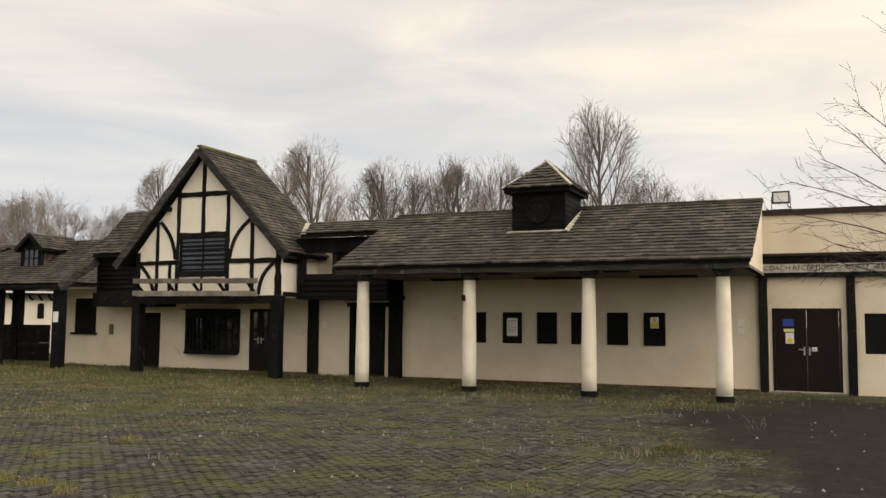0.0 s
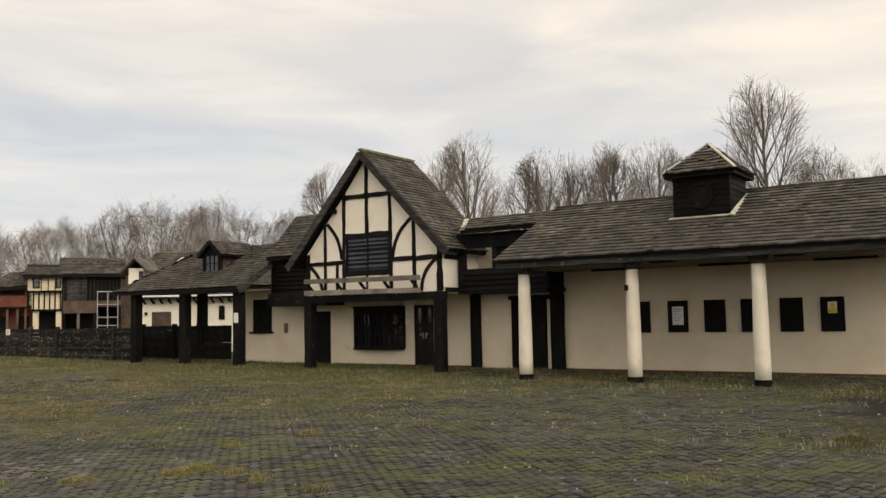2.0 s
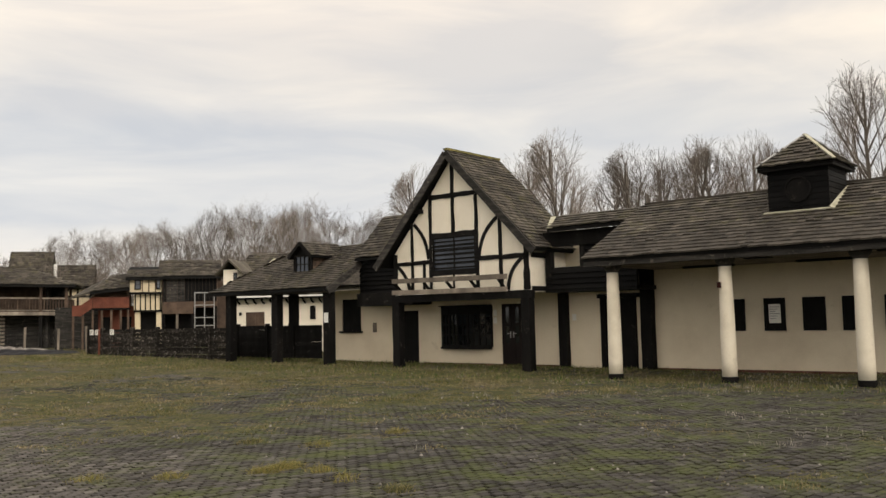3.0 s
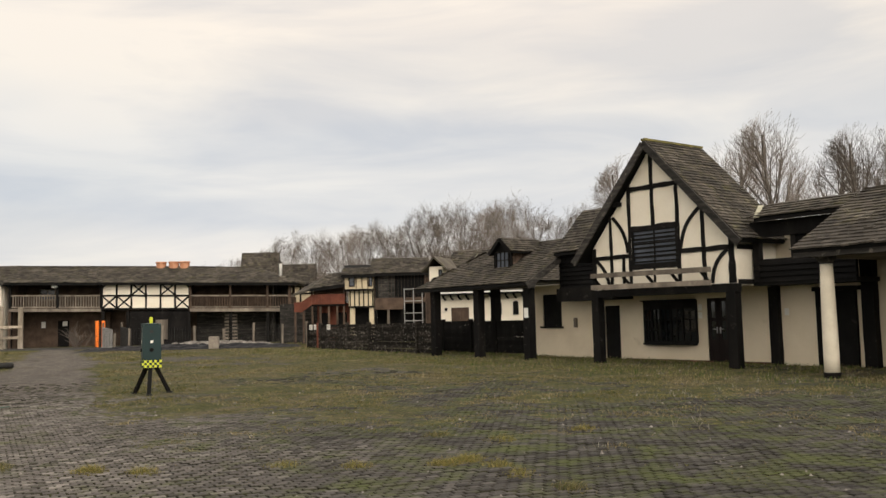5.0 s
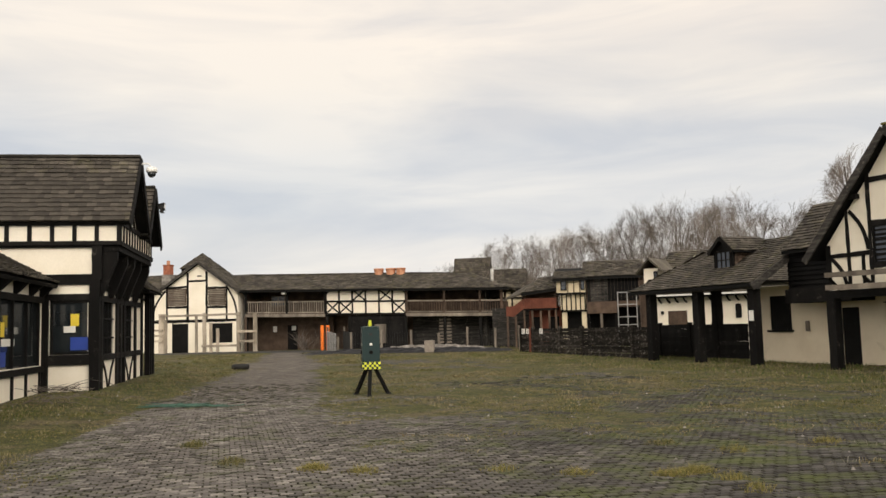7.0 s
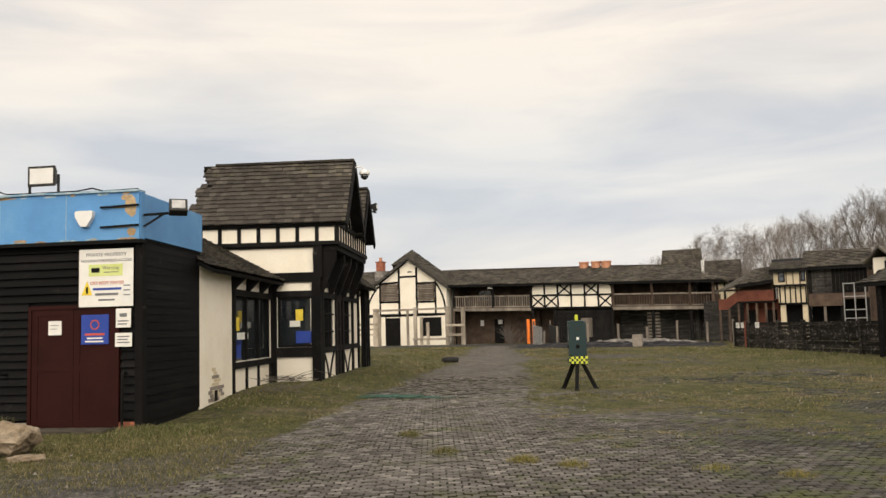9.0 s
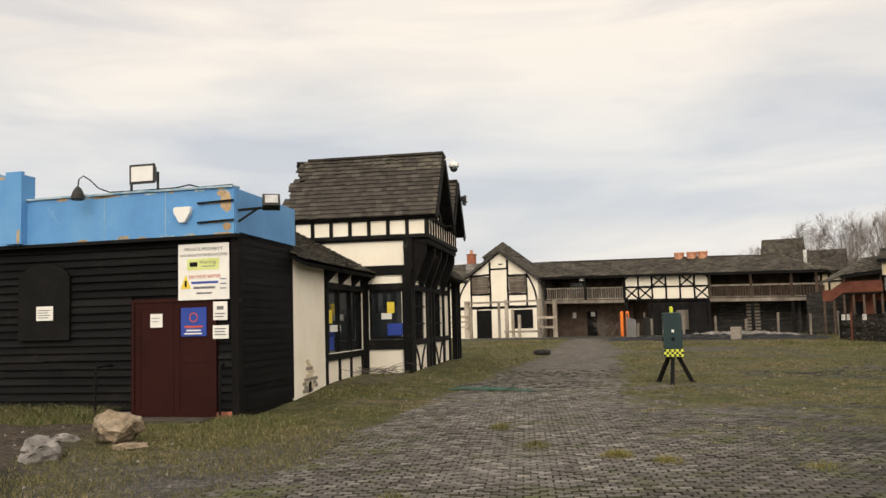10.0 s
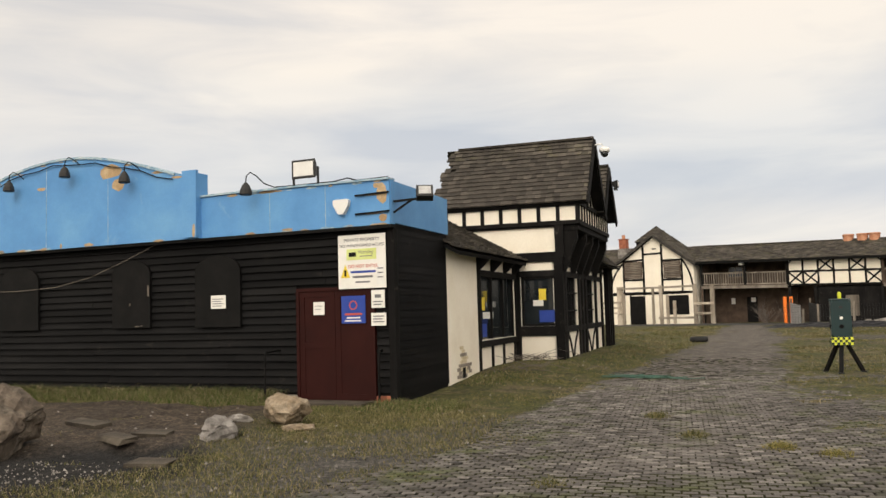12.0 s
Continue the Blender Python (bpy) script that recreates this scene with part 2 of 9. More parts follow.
RED_WALL = worn("red_stained_wall", (0.13, 0.044, 0.028), (0.085, 0.03, 0.02), (0.17, 0.06, 0.038), 2, 40, 0.9, 0.3)
YELLOW_WALL = worn("ochre_render", (0.60, 0.52, 0.37), (0.5, 0.43, 0.3), (0.66, 0.58, 0.43), 1.5, 40, 0.9, 0.2)
POT = worn("terracotta", (0.46, 0.22, 0.13), (0.36, 0.15, 0.085), (0.54, 0.30, 0.19), 4, 50, 0.85, 0.1)
BARK = worn("winter_bark", (0.12, 0.104, 0.09), (0.085, 0.074, 0.064), (0.16, 0.14, 0.12), 2.0, 20, 0.95, 0.3, vary=0.2)
TWIG = worn("winter_twigs", (0.165, 0.142, 0.124), (0.12, 0.103, 0.09), (0.215, 0.185, 0.16), 0.4, 20, 0.95, 0.0, vary=0.25)
TWIG_NEAR = worn("near_twigs", (0.045, 0.033, 0.027), (0.03, 0.023, 0.02), (0.06, 0.046, 0.038), 2, 20, 0.9, 0.1)
CERAMIC = worn("white_plastic", (0.72, 0.72, 0.70), (0.66, 0.66, 0.64), (0.77, 0.77, 0.75), 3, 40, 0.4, 0.0, grain=0.04)
RUBBER = worn("black_rubber", (0.015, 0.015, 0.015), (0.01, 0.01, 0.01), (0.025, 0.025, 0.025), 5, 40, 0.7, 0.2)
PLASTIC_SHEET = worn("black_sheeting", (0.012, 0.012, 0.014), (0.008, 0.008, 0.01), (0.022, 0.022, 0.025), 2, 20, 0.6, 0.5, spec=0.15)


def glass_material(name, tint, rough=0.06):
    m, n, l, b = material(name, rough, 0.0, 0.6)
    co = n.new("ShaderNodeTexCoord").outputs["Object"]
    f = noise_node(n, l, co, 1.3, 3.0)
    c = ramp(n, l, f, [(0.3, tuple(v * 0.7 for v in tint)), (0.7, tuple(v * 1.3 for v in tint))])
    l.new(c, b.inputs["Base Color"])
    bp = n.new("ShaderNodeBump")
    bp.inputs["Strength"].default_value = 0.08
    bp.inputs["Distance"].default_value = 0.01
    l.new(noise_node(n, l, co, 2.5, 1.0), bp.inputs["Height"])
    l.new(bp.outputs[0], b.inputs["Normal"])
    return m


GLASS = glass_material("dark_window_glass", (0.016, 0.020, 0.023))
GLASS_BLUE = glass_material("old_blue_grey_glass", (0.045, 0.055, 0.075), 0.25)
SIGN_GREY = worn("faded_sign_paint", (0.42, 0.40, 0.36), (0.28, 0.26, 0.23), (0.52, 0.50, 0.46), 5, 50, 0.8, 0.1, stain=(0.15, 0.14, 0.13), stain_at=(0.56, 0.66))


# ---- mesh helpers ----
def box(bm, x0, x1, y0, y1, z0, z1, m=None):
    vs = [bm.verts.new(p) for p in ((x0, y0, z0), (x1, y0, z0), (x1, y1, z0), (x0, y1, z0), (x0, y0, z1), (x1, y0, z1), (x1, y1, z1), (x0, y1, z1))]
    if m is not None:
        for v in vs:
            v.co = m @ v.co
    for f in ((3, 2, 1, 0), (4, 5, 6, 7), (0, 1, 5, 4), (1, 2, 6, 5), (2, 3, 7, 6), (3, 0, 4, 7)):
        bm.faces.new([vs[i] for i in f])
    return bm


def prism(bm, outline, y0, y1):
    """An outline of (x, z) points, counter-clockwise seen from the front (-y), pushed from y0 to y1."""
    a = [bm.verts.new((x, y0, z)) for x, z in outline]
    b = [bm.verts.new((x, y1, z)) for x, z in outline]
    bm.faces.new(a)
    bm.faces.new(b[::-1])
    k = len(a)
    for i in range(k):
        bm.faces.new((a[i], b[i], b[(i + 1) % k], a[(i + 1) % k]))
    return bm


def beam(bm, p, q, w, d, wob=0.0, up=(0, -1, 0), steps=1):
    """A squared timber from p to q, w wide across and d deep along up; wob makes its edges uneven."""
    p, q, up = Vector(p), Vector(q), Vector(up)
    ax = (q - p).normalized()
    side = ax.cross(up).normalized()
    up = side.cross(ax).normalized()
    rings = []
    for i in range(steps + 1):
        c = p.lerp(q, i / steps)
        k1 = w / 2 * (1 + wob * random.uniform(-1, 1))
        k2 = w / 2 * (1 + wob * random.uniform(-1, 1))
        rings.append([bm.verts.new(c + side * a + up * b) for a, b in ((-k1, -d / 2), (k2, -d / 2), (k2, d / 2), (-k1, d / 2))])
    bm.faces.new(rings[0][::-1])
    bm.faces.new(rings[-1])
    for r, s in zip(rings, rings[1:]):
        for i in range(4):
            bm.faces.new((r[i], r[(i + 1) % 4], s[(i + 1) % 4], s[i]))
    return bm


def arc_beam(bm, pts, w, d, y):
    """A curved brace through (x, z) points, on a wall that faces -y."""
    rows = []
    for i, (x, z) in enumerate(pts):
        a, b = Vector(pts[max(i - 1, 0)]), Vector(pts[min(i + 1, len(pts) - 1)])
        t = (b - a).normalized()
        nx, nz = -t.y * w / 2, t.x * w / 2
        rows.append([bm.verts.new(c) for c in ((x + nx, y, z + nz), (x - nx, y, z - nz), (x - nx, y - d, z - nz), (x + nx, y - d, z + nz))])
    bm.faces.new(rows[0])
    bm.faces.new(rows[-1][::-1])
    for r, s in zip(rows, rows[1:]):
        for i in range(4):
            bm.faces.new((r[i], s[i], s[(i + 1) % 4], r[(i + 1) % 4]))
    return bm


def bow(p, q, sag, k=7):
    """Points on a shallow curve from p to q in the plane."""
    p, q = Vector(p), Vector(q)
    nrm = Vector((-(q - p).y, (q - p).x)).normalized()
    return [tuple(p.lerp(q, i / (k - 1)) + nrm * sag * math.sin(math.pi * i / (k - 1))) for i in range(k)]


def tube(bm, pts, radii, sides=8):
    rings = []
    for i, p in enumerate(pts):
        p = Vector(p)
        a, b = Vector(pts[max(i - 1, 0)]), Vector(pts[min(i + 1, len(pts) - 1)])
        ax = (b - a).normalized()
        s = ax.cross(Vector((0.31, 0.17, 0.94)) if abs(ax.z) < 0.9 else Vector((1, 0, 0))).normalized()
        u = s.cross(ax)
        r = radii[i] if isinstance(radii, (list, tuple)) else radii
        rings.append([bm.verts.new(p + s * r * math.cos(2 * math.pi * k / sides) + u * r * math.sin(2 * math.pi * k / sides)) for k in range(sides)])
    for r, s in zip(rings, rings[1:]):
        for k in range(sides):
            bm.faces.new((r[k], r[(k + 1) % sides], s[(k + 1) % sides], s[k]))
    bm.faces.new(rings[0][::-1])
    bm.faces.new(rings[-1])
    return bm


def lathe(bm, profile, cx=0, cy=0, sides=20):
    """A round body about a vertical axis from (radius, z) points."""
    rings = [[bm.verts.new((cx + r * math.cos(2 * math.pi * k / sides), cy + r * math.sin(2 * math.pi * k / sides), z)) for k in range(sides)] for r, z in profile]
    for r, s in zip(rings, rings[1:]):
        for k in range(sides):
            bm.faces.new((r[k], r[(k + 1) % sides], s[(k + 1) % sides], s[k]))
    bm.faces.new(rings[0][::-1])
    bm.faces.new(rings[-1])
    return bm


def mesh_of(bm, name, mat, smooth=False):
    bmesh.ops.recalc_face_normals(bm, faces=bm.faces)
    me = bpy.data.meshes.new(name)
    bm.to_mesh(me)
    bm.free()
    me.materials.append(mat)
    if smooth:
        for p in me.polygons:
            p.use_smooth = True
    return me


def part(name, bm, mat, parent, label="", smooth=False):
    ob = new(name, bm if isinstance(bm, bpy.types.Mesh) else mesh_of(bm, name, mat, smooth))
    ob.parent = parent
    if label:
        ob["label"] = label
    return ob


def thing(name, m, label, category, group="", kind=""):
    ob = new(name)
    ob.matrix_world = m
    return tagged(ob, label, category, group, kind)


def solid(name, bm, mat, label, category, m=None, group="", kind="", smooth=False):
    ob = new(name, mesh_of(bm, name, mat, smooth))
    if m is not None:
        ob.matrix_world = m
    return tagged(ob, label, category, group, kind)


def bx(*a):
    return box(bmesh.new(), *a)


def raw_mesh(name, verts, faces, mat):
    me = bpy.data.meshes.new(name)
    me.from_pydata(verts, [], faces)
    me.materials.append(mat)
    return me


def wall_with_holes(bm, x0, x1, z0, z1, y0, y1, holes):
    """A wall of thickness y0..y1 with rectangular openings (x0, x1, z0, z1) that go through it, in one closed skin."""
    xs = sorted({x0, x1, *[min(max(h[k], x0), x1) for h in holes for k in (0, 1)]})
    zs = sorted({z0, z1, *[min(max(h[k], z0), z1) for h in holes for k in (2, 3)]})
    nx, nz = len(xs) - 1, len(zs) - 1

    def full(i, j):
        if not (0 <= i < nx and 0 <= j < nz):
            return False
        x, z = (xs[i] + xs[i + 1]) / 2, (zs[j] + zs[j + 1]) / 2
        return not any(h[0] < x < h[1] and h[2] < z < h[3] for h in holes)
    seen = {}

    def v(i, j, y):
        if (i, j, y) not in seen:
            seen[i, j, y] = bm.verts.new((xs[i], y, zs[j]))
        return seen[i, j, y]
    for i in range(nx):
        for j in range(nz):
            if not full(i, j):
                continue
            bm.faces.new((v(i, j, y0), v(i + 1, j, y0), v(i + 1, j + 1, y0), v(i, j + 1, y0)))
            bm.faces.new((v(i, j + 1, y1), v(i + 1, j + 1, y1), v(i + 1, j, y1), v(i, j, y1)))
            for di, dj, p, q in ((-1, 0, (i, j + 1), (i, j)), (1, 0, (i + 1, j), (i + 1, j + 1)), (0, -1, (i, j), (i + 1, j)), (0, 1, (i + 1, j + 1), (i, j + 1))):
                if not full(i + di, j + dj):
                    bm.faces.new((v(*q, y0), v(*p, y0), v(*p, y1), v(*q, y1)))
    return bm


def shingles(parent, corner, along, up, course=0.155, width=0.17, thick=0.038, singles=0, trim=None, jitter=0.012, miss=0.0):
    """Courses of wooden shingles over a roof slope: corner, the vector along the eave and the vector up the slope.
    trim(u, v) says whether a place, in fractions of the slope, is covered."""
    corner, along, up = Vector(corner), Vector(along), Vector(up)
    la, lu = along.length, up.length
    ax, uv = along.normalized(), up.normalized()
    nv = ax.cross(uv).normalized()
    if nv.z < 0:
        nv = -nv
    rows = max(1, round(lu / course))
    step = lu / rows
    verts, faces, done = [], [], 0
    kinds = [mesh_of(bx(-width * k / 2, width * k / 2, 0, course * 1.5, -thick, 0), "shingle", SHINGLE) for k in (0.8, 0.95, 1.1)] if singles else []
    for r in range(rows):
        x = -random.uniform(0, width)
        while x < la:
            k = random.choice((0.8, 0.95, 1.1))
            w = width * k
            a, b = max(x, 0), min(x + w - 0.008, la)
            x += w
            if b - a < 0.03 or random.random() < miss:
                continue
            if trim and not trim((a + b) / 2 / la, (r + 0.5) / rows):
                continue
            lift = thick * (1 + random.uniform(0, 0.5)) + (0.02 if random.random() < 0.02 else 0)
            v0 = r * step + random.uniform(-jitter, jitter)
            v1 = min(v0 + step * 1.45, lu + 0.02)
            p0, p1 = corner + uv * v0 + nv * (lift + 0.014), corner + uv * v1 + nv * (thick * 0.5)
            if done < singles and b - a > w * 0.8:
                m = Matrix((ax, (p1 - p0).normalized(), ax.cross((p1 - p0).normalized()))).transposed().to_4x4()
                m.translation = p0 + ax * (a + b) / 2
                ob = part("shingle", kinds[(0.8, 0.95, 1.1).index(k)], None, parent)
                ob.matrix_local = m
                done += 1
                continue
            i = len(verts)
            for p, h in ((p0, 0), (p1, 0)):
                verts += [p + ax * a, p + ax * b, p + ax * b - nv * thick, p + ax * a - nv * thick]
            faces += [(i, i + 1, i + 5, i + 4), (i + 3, i + 2, i + 1, i), (i, i + 4, i + 7, i + 3), (i + 1, i + 2, i + 6, i + 5)]
    if verts:
        ob = part("shingle_field", raw_mesh("shingle_field", verts, faces, SHINGLE_I), None, parent, "weathered wooden shingles with moss")
        ob["kind"] = "stuff"


def boards(parent, x0, x1, z0, z1, y, height=0.15, mat=None, holes=(), thick=0.06):
    """Lapped weatherboards on a wall that faces -y, each its own piece, cut round the openings."""
    mat = mat or BOARD
    n = max(1, round((z1 - z0) / height))
    h = (z1 - z0) / n
    for i in range(n):
        za, zb = z0 + i * h, z0 + (i + 1) * h
        runs = [(x0, x1)]
        for hx0, hx1, hz0, hz1 in holes:
            if hz0 < zb - h * 0.4 and hz1 > za + h * 0.4:
                runs = [s for a, b in runs for s in ((a, min(b, hx0)), (max(a, hx1), b)) if s[1] - s[0] > 0.02]
        for a, b in runs:
            cuts = [a]
            while b - cuts[-1] > 4.2:
                cuts.append(cuts[-1] + random.uniform(2.4, 3.6))
            cuts.append(b)
            for c, d in zip(cuts, cuts[1:]):
                bm = bmesh.new()
                dz0, dz1 = random.uniform(-0.008, 0.008), random.uniform(-0.008, 0.008)
                vs = [bm.verts.new(p) for p in ((c + 0.002, y - thick - 0.012, za + dz0), (d - 0.002, y - thick - 0.012, za + dz1), (d - 0.002, y, za + dz1), (c + 0.002, y, za + dz0),
                                                (c + 0.002, y - 0.012, zb + 0.02), (d - 0.002, y - 0.012, zb + 0.02), (d - 0.002, y, zb + 0.02), (c + 0.002, y, zb + 0.02))]
                for f in ((3, 2, 1, 0), (4, 5, 6, 7), (0, 1, 5, 4), (1, 2, 6, 5), (2, 3, 7, 6), (3, 0, 4, 7)):
                    bm.faces.new([vs[k] for k in f])
                part("weatherboard", bm, mat, parent)

# ---- ground ----
def ground_z(x, y):
    r = math.hypot(x, y)
    t = min(max((r - 22) / 42, 0), 1)
    z = 0.36 * t * t * (3 - 2 * t)
    # the verge along the shed and the white house stands a little proud
    s, n = (x + 15.09) * -0.799 + (y - 4.32) * 0.602, (x + 15.09) * 0.602 + (y - 4.32) * 0.799
    if 0 < s < 34 and n < 3.3:
        k = min(max((3.3 - n) / 2.0, 0), 1) * min(max((s - 1) / 6, 0), 1) * min((34 - s) / 6, 1)
        z += 0.25 * k * k * (3 - 2 * k)
    k = earth_mask(x, y)
    if k:
        z += k * (0.10 * (1 - tar_mask(x, y)) + 0.07 * noise.noise(Vector((x * 1.4, y * 1.4, 8.2))) + 0.03 * noise.noise(Vector((x * 4, y * 4, 1.2))))
    z += 0.025 * noise.noise(Vector((x * 0.35, y * 0.35, 1.7))) + 0.012 * noise.noise(Vector((x * 1.6, y * 1.6, 5.1)))
    return z


TRACK_R = (5, 8, 10.5, 17, 26, 43, 58, 62)
TRACK_L = (85, 76.7, 68, 62, 57.7, 55.1, 53.8, 53.2)     # bearings of the track's edges, degrees
TRACK_E = (38, 45, 49, 49.7, 49.9, 50.7, 51.8, 52.8)


def track_wear(x, y):
    """How worn and clean the blocks are: 1 on the track, fading over some metres into the court."""
    r = math.hypot(x, y)
    yaw = math.degrees(math.atan2(-x, y))
    d = min(np.interp(r, TRACK_R, TRACK_L) - yaw, yaw - np.interp(r, TRACK_R, TRACK_E)) * math.pi / 180 * r
    d += 1.6 * noise.noise(Vector((x * 0.3, y * 0.3, 17.0))) + 0.9 * noise.noise(Vector((x * 1.2, y * 1.2, 18.0)))
    return float(min(max((d + 4.0) / 5.0, 0), 1))


def road_mask(x, y):
    """1 on the worn track that runs past the white house, 0 on the mossy court."""
    r = math.hypot(x, y)
    if r < 1 or r > 62:
        return 0.0
    yaw = math.degrees(math.atan2(-x, y))
    a, b = np.interp(r, TRACK_R, TRACK_L), np.interp(r, TRACK_R, TRACK_E)
    d = min(a - yaw, yaw - b) * math.pi / 180 * r
    d += 0.5 * noise.noise(Vector((x * 0.35, y * 0.35, 9.0))) + 0.35 * noise.noise(Vector((x * 1.1, y * 1.1, 2.0)))
    return float(min(max((d + 0.35) / 1.0, 0), 1))


def earth_mask(x, y):
    """1 on the bare trodden earth before the shed."""
    sx, sy = x + 15.09, y - 4.32
    u, v = sx * 0.682 + sy * 0.7314, -sx * 0.7314 + sy * 0.682
    d = min(-0.85 - v, v + 8.4, min(0.3, 0.1 - 0.45 * (v + 4.4)) - u) + 0.45 * noise.noise(Vector((x * 0.7, y * 0.7, 4.4)))
    return min(max(d / 0.6, 0), 1)


def tar_mask(x, y):
    """1 on the black crumbled tarmac at the near edge of the bare earth."""
    d = 1.75 - math.hypot(x + 10.2, (y + 1.15) * 0.8) + 0.35 * noise.noise(Vector((x * 1.3, y * 1.3, 12.4)))
    return min(max(d / 0.35, 0), 1)


def dark_ground_mask(x, y):
    """1 under the near tree, where the ground's colour goes nearly black."""
    d = 6.4 - math.hypot((x - 8.8) * 0.9, (y - 11.5) * 0.62) + 1.3 * noise.noise(Vector((x * 0.5, y * 0.5, 6.1))) + 0.7 * noise.noise(Vector((x * 1.9, y * 1.9, 3.1)))
    return 0.96 * min(max(d / 2.2, 0), 1)


def mossy(x, y):
    """How far moss and grass have closed over the blocks, 0 to 1."""
    v = noise.fractal(Vector((x * 0.22, y * 0.22, 3.3)), 1.0, 2.0, 4) * 1.0 + noise.noise(Vector((x * 0.9, y * 0.9, 7.7))) * 0.5 + noise.noise(Vector((x * 2.6, y * 2.6, 1.9))) * 0.3
    r = math.hypot(x, y)
    v += 0.30 + min(max((r - 12.5) / 13, -0.3), 0.55) - 1.3 * road_mask(x, y)
    n_ = (x + 15.09) * 0.602 + (y - 4.32) * 0.799
    if x < -8 and n_ < 4.5 and road_mask(x, y) < 0.4:
        v += 0.6
    return min(max(v, 0), 1)


def ground_material():
    m, n, l, b = material("mossy_paved_ground", 0.95, 0, 0.2)
    co = n.new("ShaderNodeTexCoord").outputs["Object"]
    mid = noise_node(n, l, co, 0.9, 7, 0.65, None, 0.3)
    fine = noise_node(n, l, co, 9.0, 6, 0.7)
    grit = noise_node(n, l, co, 60.0, 3, 0.7)
    soil = ramp(n, l, fine, [(0.3, (0.034, 0.032, 0.030)), (0.55, (0.074, 0.070, 0.066)), (0.75, (0.145, 0.138, 0.130))])
    moss = ramp(n, l, fine, [(0.3, (0.024, 0.027, 0.010)), (0.55, (0.064, 0.067, 0.022)), (0.8, (0.14, 0.128, 0.046))])
    at = n.new("ShaderNodeAttribute")
    at.attribute_name = "track"
    cover = n.new("ShaderNodeAttribute")
    cover.attribute_name = "moss_cover"
    patch = noise_node(n, l, co, 0.55, 9, 0.72, None, 0.9)
    fleck = noise_node(n, l, co, 3.2, 8, 0.75, None, 0.5)
    f = n.new("ShaderNodeMath")
    f.operation = "MULTIPLY_ADD"
    l.new(mid, f.inputs[0])
    f.inputs[1].default_value = 1.5
    l.new(cover.outputs["Fac"], f.inputs[2])
    g = n.new("ShaderNodeMath")
    g.operation = "MULTIPLY_ADD"
    l.new(fleck, g.inputs[0])
    g.inputs[1].default_value = 0.9
    l.new(f.outputs[0], g.inputs[2])
    k = ramp(n, l, g.outputs[0], [(0.0, (0, 0, 0)), (1.0, (1, 1, 1))])
    n_k = k.node
    n_k.color_ramp.elements[0].position, n_k.color_ramp.elements[1].position = 0.58, 0.72
    half = n.new("ShaderNodeMath")
    half.operation = "MULTIPLY"
    half.inputs[1].default_value = 0.4
    l.new(g.outputs[0], half.inputs[0])
    l.new(half.outputs[0], n_k.inputs[0])
    straw = ramp(n, l, fine, [(0.3, (0.050, 0.042, 0.027)), (0.6, (0.125, 0.104, 0.062)), (0.8, (0.23, 0.195, 0.125))])
    moss = mixc(n, l, ramp(n, l, patch, [(0.47, (0, 0, 0)), (0.60, (0.9, 0.9, 0.9))]), moss, straw)
    worn_track = ramp(n, l, fine, [(0.25, (0.058, 0.051, 0.046)), (0.55, (0.112, 0.101, 0.093)), (0.8, (0.185, 0.172, 0.160))])
    stain = noise_node(n, l, co, 0.8, 9, 0.7, (1, 1, 1), 1.2)
    worn_track = mixc(n, l, ramp(n, l, stain, [(0.55, (0, 0, 0)), (0.68, (0.8, 0.8, 0.8))]), worn_track, (0.040, 0.034, 0.029))
    soil = mixc(n, l, at.outputs["Fac"], soil, worn_track)
    c = mixc(n, l, k, soil, moss)
    ea = n.new("ShaderNodeAttribute")
    ea.attribute_name = "earth"
    c = mixc(n, l, ea.outputs["Fac"], c, ramp(n, l, fine, [(0.3, (0.026, 0.021, 0.017)), (0.55, (0.064, 0.051, 0.040)), (0.8, (0.125, 0.102, 0.080))]))
    ta = n.new("ShaderNodeAttribute")
    ta.attribute_name = "tar"
    c = mixc(n, l, ta.outputs["Fac"], c, ramp(n, l, fine, [(0.3, (0.008, 0.0078, 0.008)), (0.6, (0.019, 0.018, 0.018)), (0.8, (0.04, 0.038, 0.037))]))
    # ground colour drops to near black around the near tree
    la = n.new("ShaderNodeAttribute")
    la.attribute_name = "dark_ground"
    c = mixc(n, l, la.outputs["Fac"], c, ramp(n, l, fine, [(0.3, (0.005, 0.0045, 0.004)), (0.6, (0.013, 0.011, 0.009)), (0.8, (0.036, 0.029, 0.021))]))
    lump = noise_node(n, l, co, 2.2, 9, 0.72, None, 0.6)
    c = mixc(n, l, 1.0, c, ramp(n, l, lump, [(0.32, (0.50, 0.50, 0.50)), (0.5, (0.96, 0.96, 0.96)), (0.68, (1.55, 1.52, 1.45))]), "MULTIPLY")
    c = mixc(n, l, 1.0, c, ramp(n, l, grit, [(0.3, (0.55,) * 3), (0.7, (1.4,) * 3)]), "MULTIPLY")
    tuft = noise_node(n, l, co, 22.0, 4, 0.8)
    c = mixc(n, l, 1.0, c, ramp(n, l, tuft, [(0.36, (0.35,) * 3), (0.5, (0.95,) * 3), (0.64, (1.75, 1.7, 1.55))]), "MULTIPLY")
    l.new(c, b.inputs["Base Color"])
    bp = n.new("ShaderNodeBump")
    bp.inputs["Strength"].default_value = 0.9
    bp.inputs["Distance"].default_value = 0.05
    l.new(fine, bp.inputs["Height"])
    l.new(bp.outputs[0], b.inputs["Normal"])
    return m


GROUND_M = ground_material()


